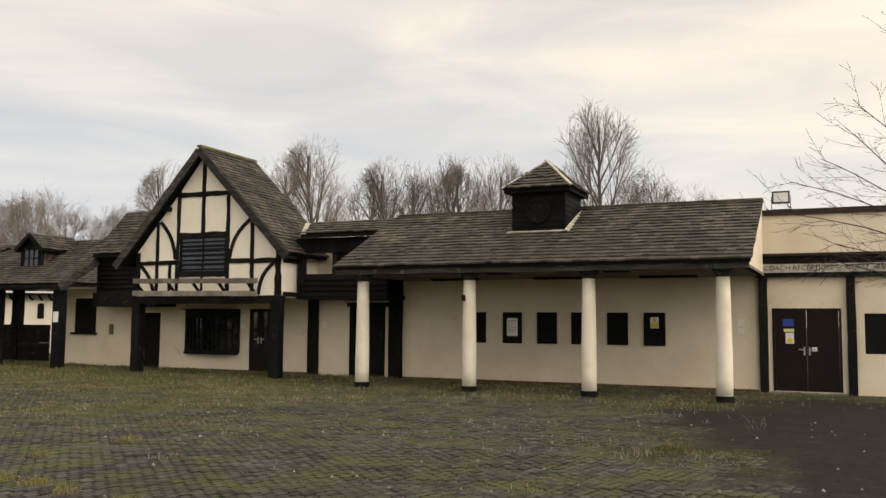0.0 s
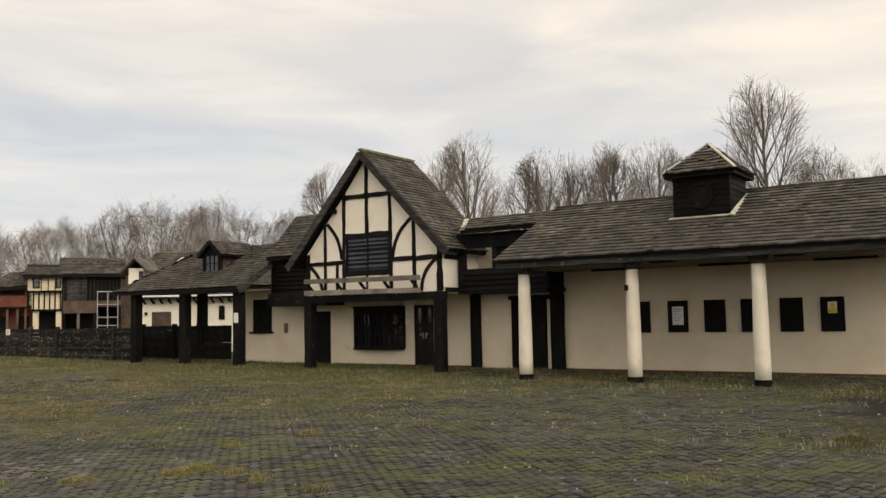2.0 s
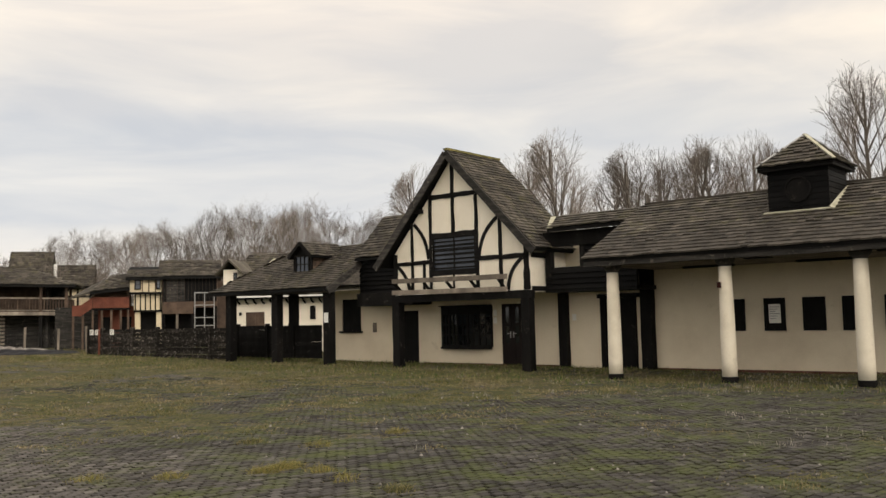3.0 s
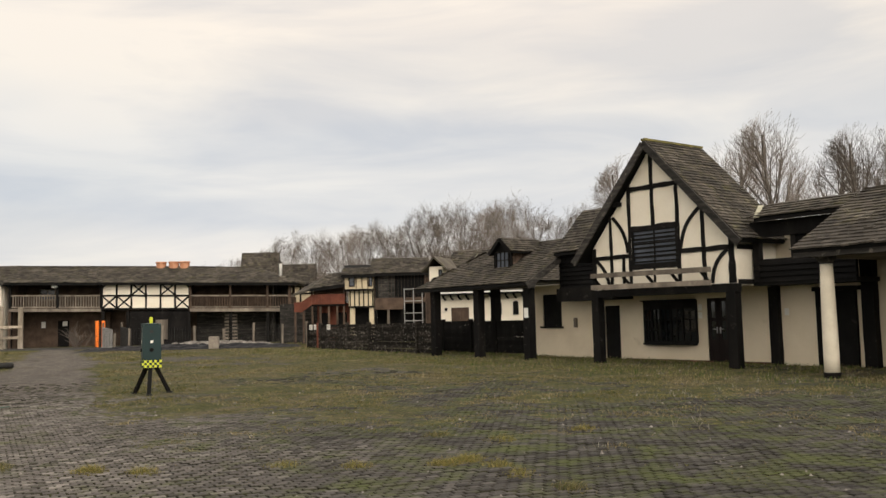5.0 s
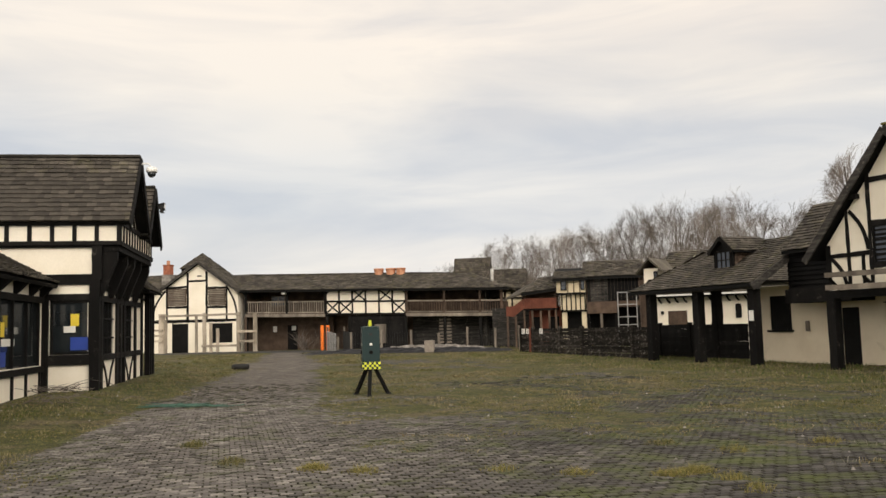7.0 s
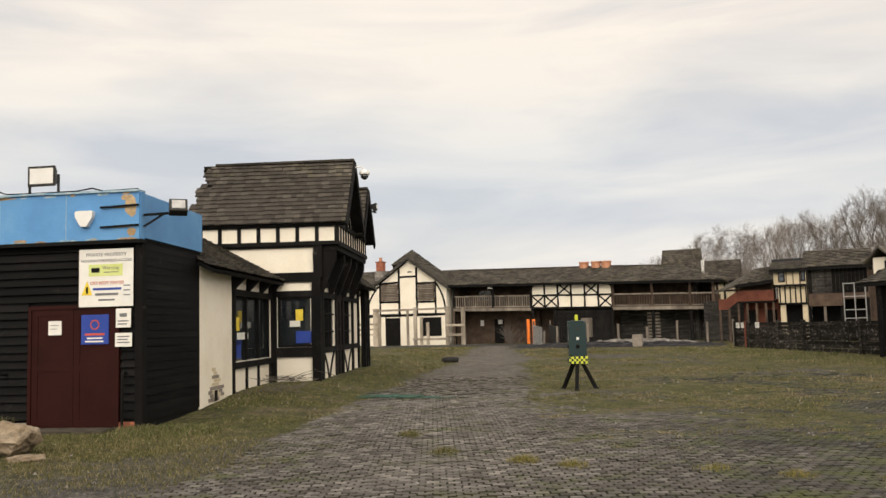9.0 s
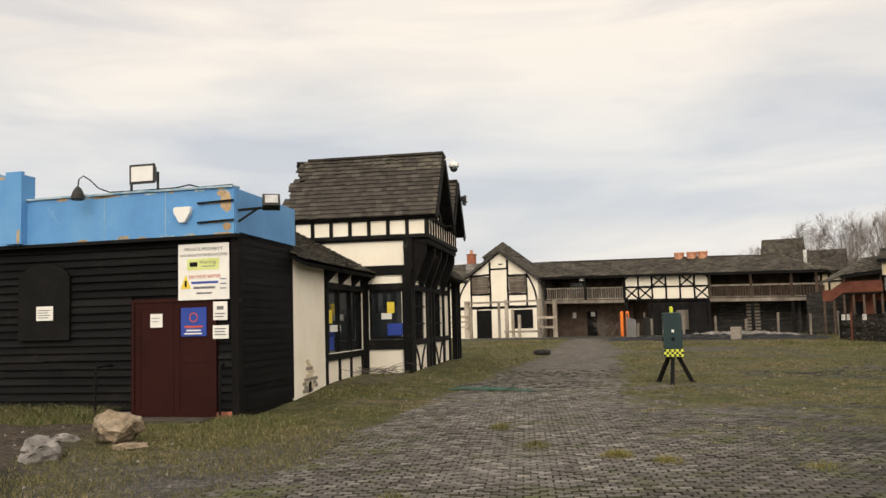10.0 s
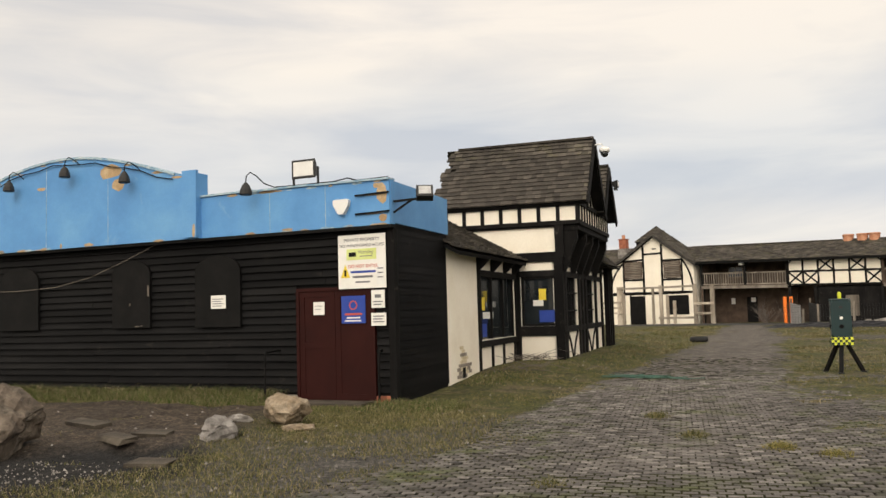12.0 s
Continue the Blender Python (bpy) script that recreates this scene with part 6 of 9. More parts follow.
def dome_camera():
    c = thing("security_camera", HOUSE @ pose(0.95, 1.35, 6.1), "white dome security camera on a swan-neck arm", "camera")
    bm = bmesh.new()
    tube(bm, [(-0.25, 0, 0.0), (-0.05, 0, 0.12), (0.1, 0, 0.12), (0.16, 0, 0.02)], 0.02, 6)
    part("arm", bm, CERAMIC, c)
    part("housing", lathe(bmesh.new(), [(0.06, 0.03), (0.14, 0.0), (0.15, -0.1), (0.13, -0.12)], 0.18, 0, 14), CERAMIC, c, smooth=True)
    part("dome", lathe(bmesh.new(), [(0.12, -0.12), (0.1, -0.2), (0.05, -0.25), (0.01, -0.26)], 0.18, 0, 14), GLASS, c, smooth=True)
    return c


dome_camera()
floodlight(HOUSE @ pose(1.0, 4.3, 5.3, 0, 0, 90), 0.3, 0.22, 0.05)


def roof_slab(parent, pts, thick=0.14, mat=None):
    bm = bmesh.new()
    vs = [bm.verts.new(Vector(p)) for p in pts] + [bm.verts.new(Vector(p) - Vector((0, 0, thick))) for p in pts]
    n = len(pts)
    bm.faces.new(vs[:n])
    bm.faces.new(vs[n:][::-1])
    for i in range(n):
        bm.faces.new((vs[i], vs[n + i], vs[n + (i + 1) % n], vs[(i + 1) % n]))
    return part("roof_deck", bm, mat or BLACK_FLAT, parent)


# ---- two-storey gallery range across the yard: x along its front ----
GALLERY = pose(-50.72, 35.09, 0.1, 0, 0, 33)


def gz_off(x):
    return 0.16 - 0.022 * x


def gallery_range():
    h = thing("gallery_building", GALLERY, "long two-storey timber range with open balconies and a shingled roof", "building")
    def fl(x):
        return 2.55 + gz_off(x)
    def ev(x):
        return 4.22 + gz_off(x)
    part("back_wall", bx(0, 16.3, 2.4, 2.6, -0.2, 4.6), BROWNWOOD, h, "dark brown boarded back wall")
    # black instead of brown: shade at the open end, put into the colour
    part("back_wall", bx(16.3, 17.3, 2.4, 2.6, -0.2, 4.05), BLACK_WORN, h)
    part("end_wall", bx(-0.05, 0.1, 0, 2.4, -0.2, 4.6), BROWNWOOD, h)
    for a, b in ((0.0, 5.65), (11.2, 17.5)):
        part("balcony_floor", beam(bmesh.new(), (a, 1.2, fl(a) - 0.06), (b, 1.2, fl(b) - 0.06), 0.12, 2.4, 0, (0, 1, 0)), BLACK, h)
        part("floor_beam", beam(bmesh.new(), (a, -0.02, fl(a) - 0.05), (b, -0.02, fl(b) - 0.05), 0.2, 0.12, 0.05, (0, -1, 0), 12), GREYWOOD, h)
        part("handrail", beam(bmesh.new(), (a, 0, fl(a) + 0.86), (b, 0, fl(b) + 0.86), 0.09, 0.1, 0.08, (0, -1, 0), 10), GREYWOOD, h)
        part("lower_rail", beam(bmesh.new(), (a, 0, fl(a) + 0.14), (b, 0, fl(b) + 0.14), 0.07, 0.06, 0.08, (0, -1, 0), 10), GREYWOOD, h)
        n = int((b - a) / 0.16)
        for k in range(n):
            x = a + 0.08 + k * 0.16
            part("baluster", bx(x - 0.03, x + 0.03, -0.02, 0.02, fl(x) + 0.14, fl(x) + 0.84), BROWNWOOD if a > 5 else GREYWOOD, h)
    for x in (0.05, 2.96, 5.66, 11.2, 13.7, 16.05, 17.45):
        post(h, x, 0.02, fl(x), ev(x) + 0.05, 0.15, mat=BLACK if x < 11 else BROWNWOOD)
        for s_ in (-1, 1):
            part("brace", beam(bmesh.new(), (x, 0.02, ev(x) - 0.4), (x + s_ * 0.35, 0.02, ev(x)), 0.08, 0.08), BLACK, h)
    for x in (0.05, 5.75, 7.3, 11.1, 13.7, 16.05, 17.4):
        post(h, x, 0.1, -0.2, fl(x) - 0.1, 0.18)
    # half-timbered panel between the balconies
    part("panel_wall", beam(bmesh.new(), (5.7, 0.1, (fl(5.7) + ev(5.7)) / 2), (11.15, 0.1, (fl(11.1) + ev(11.1)) / 2), 1.72, 0.16, 0, (0, -1, 0)), WHITE, h, "white panels with black cross timbers")
    xs = [5.7 + 0.908 * k for k in range(7)]
    for x in xs:
        timber(h, x, fl(x), x, ev(x), 0.02, 0.12)
    for o in (0.03, 0.86, 1.66):
        timber(h, 5.7, fl(5.7) + o, 11.15, fl(11.15) + o, 0.015, 0.12)
    for i, lvl in ((0, 0), (1, 0), (2, 1), (4, 1), (5, 0)):
        a, b = xs[i], xs[i + 1]
        z0, z1 = fl(a) + (0.05 if lvl == 0 else 0.88), fl(a) + (0.84 if lvl == 0 else 1.64)
        timber(h, a, z0, b, z1, 0.02, 0.1)
        timber(h, a, z1, b, z0, 0.024, 0.1)
    # under the floor: walls, doors, openings
    part("ground_wall", bx(0.1, 5.6, 2.0, 2.2, -0.2, 2.5), BROWNWOOD, h, "red-brown boarded wall")
    part("dark_wall", bx(7.3, 11.0, 0.2, 0.4, -0.2, 2.45), BLACK, h, "black boarded wall")
    boards(h, 7.4, 11.0, 0.1, 2.4, 0.19, 0.2, BLACK)
    part("pale_panel", bx(9.0, 9.75, 0.10, 0.15, 0.6, 1.85), GREYWOOD, h, "pale weathered panel")
    # the shade under the balcony is painted in with black timber
    part("dark_wall", bx(11.2, 17.4, 1.9, 2.1, -0.2, 2.45), BLACK_WORN, h)
    for x in (13.3, 13.45):
        for k in range(9):
            part("slat", bx(x - 0.05, x + 0.75, 0.5, 0.53, 0.3 + k * 0.21, 0.42 + k * 0.21), GREYWOOD, h) if x < 13.4 else None
    part("door", bx(2.3, 3.0, 1.94, 1.99, 0, 1.95), BLACK_FLAT, h)
    part("notice", bx(1.25, 1.5, 1.94, 1.995, 1.5, 1.9), PAPER, h)
    part("notice", bx(2.6, 2.9, 1.92, 1.938, 1.6, 1.9), PAPER, h)
    window(h, 0.95, 2.0, 3.3, 4.05, 2.38, 2, 2, GREYWOOD, GLASS_BLUE)
    part("upper_cladding", bx(12.3, 16.0, 2.3, 2.39, 2.6, 4.4), BROWNWOOD, h)
    part("hanging_lamp", lathe(bmesh.new(), [(0.03, 4.32), (0.05, 4.22), (0.17, 4.16), (0.2, 4.06), (0.16, 4.0)], 2.8, -0.12, 10), CERAMIC, h, "white hanging lamp")
    # roof, sagging slightly to one end
    roof = part("roof", bmesh.new(), SHINGLE, h)
    segs = [(-0.2, 5.7), (5.7, 11.2), (11.2, 18.0)]
    for a, b in segs:
        za, zb = ev(a) - 0.02, ev(b) - 0.02
        hip = 2.85 if b > 17 else 0.0
        shingles(roof, (a, -0.45, za), (b - a, 0, zb - za), (0, 2.3, 1.12), 0.2, 0.26, trim=(lambda u, v: u * 6.8 < 6.8 - 2.85 * v) if hip else None)
        bm = bmesh.new()
        pts = [Vector((a, -0.45, za)), Vector((b, -0.45, zb)), Vector((b - hip, 1.85, zb + 1.12)), Vector((a, 1.85, za + 1.12))]
        vs = [bm.verts.new(p + Vector((0, 0, -0.02))) for p in pts] + [bm.verts.new(p + Vector((0, 0, -0.14))) for p in pts]
        for f in ((0, 1, 2, 3), (7, 6, 5, 4), (0, 4, 5, 1), (1, 5, 6, 2), (2, 6, 7, 3), (3, 7, 4, 0)):
            bm.faces.new([vs[i] for i in f])
        part("roof_deck", bm, BLACK_FLAT, roof)
        bm = bmesh.new()
        pts = [Vector((a, 1.85, za + 1.12)), Vector((b - hip, 1.85, zb + 1.12)), Vector((b, 4.2, zb)), Vector((a, 4.2, za))]
        vs = [bm.verts.new(p + Vector((0, 0, 0.02))) for p in pts] + [bm.verts.new(p + Vector((0, 0, -0.1))) for p in pts]
        for f in ((0, 1, 2, 3), (7, 6, 5, 4), (0, 4, 5, 1), (1, 5, 6, 2), (2, 6, 7, 3), (3, 7, 4, 0)):
            bm.faces.new([vs[i] for i in f])
        part("rear_slope", bm, SHINGLE, roof)
        part("ridge_cap", beam(bmesh.new(), (a, 1.85, za + 1.17), (b - hip, 1.85, zb + 1.17), 0.24, 0.06, 0.1, (0, 0, 1), 10), SHINGLE, roof)
    zb = ev(18.0) - 0.02
    shingles(roof, (18.0, -0.45, zb), (0, 4.65, 0), (-2.85, 0, 1.12), 0.2, 0.26, trim=lambda u, v: abs(u - 0.5) < 0.5 * (1 - v) - 0.02)
    bm = bmesh.new()
    vs = [bm.verts.new(p) for p in ((18.0, -0.45, zb - 0.03), (18.0, 4.2, zb - 0.03), (15.15, 1.85, zb + 1.09), (17.6, 1.85, zb - 0.1))]
    for f in ((0, 1, 2), (0, 2, 3), (1, 3, 2), (0, 3, 1)):
        bm.faces.new([vs[i] for i in f])
    part("hip_deck", bm, BLACK_FLAT, roof)
    # black stands in for shade behind the return balcony
    part("end_wall", bx(16.2, 16.35, 0.9, 2.4, -0.2, 4.0), BLACK_WORN, h)
    for o, w_ in ((0.86, 0.09), (0.14, 0.07), (-0.05, 0.2)):
        part("return_rail", beam(bmesh.new(), (17.45, 0, fl(17.45) + o), (17.45, 2.4, fl(17.45) + o), w_, 0.08, 0.08, (1, 0, 0), 6), GREYWOOD, h)
    for k in range(14):
        part("baluster", bx(17.43, 17.47, 0.1 + k * 0.165, 0.16 + k * 0.165, fl(17.45) + 0.14, fl(17.45) + 0.84), BROWNWOOD, h)
    post(h, 17.45, 2.35, -0.2, ev(17.45), 0.15, mat=BROWNWOOD)
    return h


gallery_range()
for x, w in ((8.9, 0.36), (9.73, 0.37), (10.42, 0.36)):
    bm = lathe(bmesh.new(), [(w * 0.94, 0), (w * 0.92, 0.1), (w * 0.9, 0.14), (w * 0.9, 0.40), (w, 0.44), (w * 0.98, 0.52)], 0, 0, 12)
    solid("chimney_pot", bm, POT, "short round terracotta chimney pot on the roof", "chimney pot", GALLERY @ pose(x, 1.9, 5.12), "chimney pots")


def far_house():
    h = thing("far_gabled_house", GALLERY @ pose(-2.9, -0.3, 0), "cream gabled house with dark timbers and louvred shutters", "house")
    part("wall", prism(bmesh.new(), [(-3.85, -0.2), (2.52, -0.2), (2.52, 4.22), (-0.3, 6.28), (-2.65, 4.68), (-3.85, 4.15)], 0, 0.2), WHITE, h, "cream rendered gable wall")
    part("side_wall", bx(2.37, 2.52, 0.2, 3.5, -0.2, 4.2), WHITE, h)
    for a in ((-1.12, 2.45, -1.12, 5.7, .15), (0.26, 2.45, 0.26, 5.75, .15), (-1.12, 5.12, 0.26, 5.12, .14), (-2.65, 3.36, -1.12, 3.36, .14), (0.26, 3.3, 1.7, 3.3, .14), (-3.85, 2.4, 2.52, 2.4, .2),
              (-2.65, 4.68, -1.12, 4.74, .14), (0.26, 4.62, 1.7, 4.62, .14), (1.7, 2.5, 1.7, 4.75, .12), (-2.65, 2.5, -2.65, 4.68, .12), (-0.42, 5.45, -0.1, 5.45, .08)):
        timber(h, *a[:4], 0, a[4])
    for p, q, s_ in (((1.75, 4.6), (2.45, 2.6), 0.16), ((-2.75, 4.5), (-3.75, 2.6), -0.18)):
        part("brace", arc_beam(bmesh.new(), bow(p, q, s_), 0.12, 0.05, 0.02), BLACK, h)
    for x0, x1, z0, z1 in ((-2.58, -1.22, 3.46, 4.62), (0.38, 1.62, 3.4, 4.55)):
        sh = part("shutter", bx(x0, x1, -0.03, 0.0, z0, z1), BROWNWOOD, h, "louvred brown shutter")
        for k in range(9):
            part("louvre", bx(x0 + 0.06, x1 - 0.06, -0.06, -0.03, z0 + 0.05 + k * 0.122, z0 + 0.125 + k * 0.122), GREYWOOD, sh)
    part("door", bx(-2.16, -1.08, -0.02, 0.02, 0, 2.22), BLACK_FLAT, h)
    part("door_frame", bx(-2.24, -2.16, -0.05, 0.0, 0, 2.3), BLACK, h)
    window(h, 0.62, 2.1, 0.9, 2.2, -0.005, 4, 2, BLACK, BLACK_FLAT, 0.03)
    part("plinth", bx(-3.85, 2.52, -0.03, 0, -0.2, 0.25), BRICK, h)
    roof = part("roof", bmesh.new(), SHINGLE, h)
    top = Vector((-0.3, -0.25, 6.46))
    for lo, hi in (((2.72, 4.28), (-0.3, 6.46)), ((-2.75, 4.80), (-0.3, 6.46)), ((-4.05, 4.22), (-2.75, 4.80))):
        low, up = Vector((lo[0], -0.25, lo[1])), Vector((hi[0] - lo[0], 0, hi[1] - lo[1]))
        shingles(roof, low, (0, 3.2, 0), up, 0.2, 0.26)
        roof_slab(roof, [low, low + up, low + up + Vector((0, 3.2, 0)), low + Vector((0, 3.2, 0))], 0.1)
        part("bargeboard", beam(bmesh.new(), low + Vector((0, -0.03, -0.08)), low + up + Vector((0, -0.03, -0.08)), 0.16, 0.05, 0.12, (0, -1, 0), 12), BLACK_WORN, roof)
    # small open lantern behind the gable, under a pyramid roof
    lant = part("lantern_roof", bmesh.new(), SHINGLE, h)
    cx, cy, a, base, zt = -0.75, 1.5, 1.14, 6.02, 7.12
    cs = [(cx - a, cy - a), (cx + a, cy - a), (cx + a, cy + a), (cx - a, cy + a)]
    for i in range(4):
        p, q = Vector((*cs[i], base)), Vector((*cs[(i + 1) % 4], base))
        shingles(lant, p, q - p, Vector((cx, cy, zt)) - (p + q) / 2, 0.16, 0.22, trim=lambda u, v: abs(u - 0.5) < 0.5 * (1 - v) - 0.02)
        part("hip_strip", beam(bmesh.new(), p + Vector((0, 0, 0.02)), (cx, cy, zt + 0.03), 0.09, 0.04, 0.05, (0, 0, 1), 3), SHINGLE, lant)
    bm = bmesh.new()
    bmesh.ops.create_cone(bm, cap_ends=True, segments=4, radius1=a * 1.4, radius2=0.01, depth=zt - base - 0.05, matrix=pose(cx, cy, (zt + base) / 2 - 0.05, 0, 0, 45))
    part("roof_deck", bm, BLACK_FLAT, lant)
    for x, y in ((cx + a - 0.15, cy - a + 0.15), (cx - a + 0.15, cy - a + 0.15)):
        post(lant, x, y, 4.8, base, 0.13)
    # lower roof that joins the gallery range
    shingles(roof, (0.6, 0.7, 4.42), (2.3, 0, 0), (0, 1.6, 1.15), 0.2, 0.26)
    roof_slab(roof, [(0.6, 0.7, 4.4), (2.9, 0.7, 4.4), (2.9, 2.3, 5.55), (0.6, 2.3, 5.55)])
    return h


far_house()
ch = thing("brick_chimney", GALLERY @ pose(-7.15, 3.0, 0), "square red brick chimney with a pale rendered base", "chimney")
part("stack", bx(-0.27, 0.27, -0.25, 0.25, 5.85, 6.5), BRICK, ch)
part("cap", bx(-0.31, 0.31, -0.29, 0.29, 6.5, 6.58), BRICK, ch)
part("base", bx(-0.36, 0.36, -0.32, 0.32, 4.4, 5.85), STONE_GREY, ch, "pale rendered base")
part("pot", lathe(bmesh.new(), [(0.13, 6.58), (0.12, 6.85), (0.14, 6.88)], 0, 0, 10), POT, ch)
sd = thing("far_side_building", GALLERY @ pose(-9.2, 1.5, 0), "low building with a dark shingled roof behind the gable", "building")
part("wall", bx(-3, 4.4, 0.5, 3, -0.2, 4.2), WHITE, sd)
part("rear_slope", prism(bmesh.new(), [(-3.2, 4.2), (4.6, 4.2), (4.6, 4.3), (-3.2, 4.3)], 2.0, 3.2), SHINGLE, sd)
sd_roof = part("roof", bmesh.new(), SHINGLE, sd)
shingles(sd_roof, (-3.2, 0.2, 4.1), (7.8, 0, 0), (0, 1.8, 1.75), 0.2, 0.26)
roof_slab(sd_roof, [(-3.2, 0.2, 4.08), (4.6, 0.2, 4.08), (4.6, 2.0, 5.83), (-3.2, 2.0, 5.83)])
roof_slab(sd_roof, [(-3.2, 2.0, 5.85), (4.6, 2.0, 5.85), (4.6, 3.4, 4.3), (-3.2, 3.4, 4.3)], 0.1, SHINGLE)


# timber platform frame in front of the far house
def timber_frame():
    f = thing("timber_platform_frame", GALLERY @ pose(1.31, -3.2, 0.0), "unfinished frame of pale weathered timber posts and rails", "timber frame")
    def q(x0, z0, x1, z1, w, y=0.0, nm="rail"):
        part(nm, beam(bmesh.new(), (x0, y, z0), (x1, y, z1), w, 0.12, 0.1, (0, -1, 0), 6), PALEWOOD, f)
    for x, z0, z1, w in ((0.69, -0.2, 2.78, 0.26), (-0.43, -0.2, 2.85, 0.24), (-2.76, -0.2, 2.85, 0.22), (-3.32, -0.2, 2.75, 0.14), (-2.32, -0.2, 2.2, 0.18), (-1.85, -0.2, 1.83, 0.18), (-5.7, -0.2, 2.85, 0.42), (-5.45, -0.2, 2.4, 0.2)):
        q(x, z0, x, z1, w, 0.0, "upright")
    q(-5.8, 2.7, -0.35, 2.72, 0.13, -0.08)
    for z in (0.98, 1.6):
        q(-0.5, z, 0.8, z, 0.15, -0.1)
    q(-2.9, 0.72, -0.3, 0.72, 0.14, -0.1)
    for z in (1.1, 1.45, 1.8):
        q(-6.9, z, -5.6, z, 0.13, -0.1)
    return f


timber_frame()
for x in (5.4, 5.78):
    bm = tube(bmesh.new(), [(0, 0, -0.1), (0, 0, 1.75), (0, 0, 1.8)], [0.11, 0.11, 0.08], 14)
    solid("orange_post", bm, ORANGE, "upright orange plastic post", "post", GALLERY @ pose(x + 0.3, -0.9, 0.06), "orange posts")


# wire fence, poles and heaps in front of the gallery
def wire_fence():
    f = thing("mesh_fence", GALLERY @ pose(2.0, -7.0, 0.22), "old wire mesh fence on wooden stakes", "fence")
    for x, z, w in ((7.4, 1.15, 0.10), (9.2, 1.25, 0.1), (11.0, 1.2, 0.12), (12.6, 1.0, 0.12), (14.2, 1.3, 0.12), (15.8, 1.2, 0.1), (17.2, 1.3, 0.12), (6.6, 0.9, 0.1)):
        part("stake", beam(bmesh.new(), (x, 0, -0.2), (x + random.uniform(-.05, .05), 0, z), w, w, 0.15, (0, -1, 0), 4), GREYWOOD, f)
    bm = bmesh.new()
    for k in range(9):
        z = 0.08 + k * 0.13
        beam(bm, (5.6, 0, z), (17.4, 0, z + 0.02), 0.008, 0.008)
    for k in range(80):
        x = 5.6 + k * 0.147
        beam(bm, (x, 0, 0.05), (x, 0, 1.12), 0.008, 0.008)
    part("wire_mesh", bm, CASE, f)
    return f


wire_fence()


def heap(name, m, length, width, high, mat, label, category, seed):
    rng = random.Random(seed)
    bm = bmesh.new()
    nx, ny = 40, 10
    grid = [[bm.verts.new((length * (i / nx - 0.5), width * (j / ny - 0.5), high * math.sin(math.pi * i / nx) ** 0.4 * math.sin(math.pi * j / ny) * (0.55 + 0.45 * rng.random()) - 0.05)) for j in range(ny + 1)] for i in range(nx + 1)]
    for i in range(nx):
        for j in range(ny):
            bm.faces.new((grid[i][j], grid[i + 1][j], grid[i + 1][j + 1], grid[i][j + 1]))
    return solid(name, bm, mat, label, category, m)


heap("plastic_sheet", GALLERY @ pose(13.0, -8.2, 0.22), 12, 1.8, 0.34, PLASTIC_SHEET, "crumpled black sheeting laid along the yard edge", "sheeting", 3)
heap("rubble_strip", GALLERY @ pose(14.2, -7.6, 0.2), 7, 0.35, 0.5, STONE_GREY, "pale broken rubble lying in the sheeting", "rubble", 4)
heap("tarmac_strip", GALLERY @ pose(0.3, -3.0, 0.27), 13, 3.6, 0.12, TARMAC, "flat strip of dark tarmac before the far house", "tarmac", 5)
bm = bx(-0.25, 0.25, -0.2, 0.2, -0.1, 0.55)
bmesh.ops.bevel(bm, geom=bm.edges[:], offset=0.04, segments=2)
solid("concrete_block", bm, MORTAR, "pale upright concrete block", "block", GALLERY @ pose(14.4, -8.9, 0.28))
for k, (x, y) in enumerate(((7.4, -4.4), (8.7, -5.2))):
    s = thing("metal_barrier", GALLERY @ pose(x, y, 0.22, 0, 0, -50), "grey corrugated sheet barrier leaning on stakes", "barrier", "sheet barriers")
    part("sheet", prism(bmesh.new(), [(-0.7, 0), (0.7, 0), (0.7, 1.1), (-0.7, 1.25)], -0.02, 0.02), STEEL if k == 0 else CASE, s)
    part("stake", bx(-0.75, -0.66, 0.02, 0.1, -0.2, 1.5), GREYWOOD, s)


# ---- old street beyond the fence ----
STREET = pose(-27.81, 44.98, 0.2, 0, 0, 30)


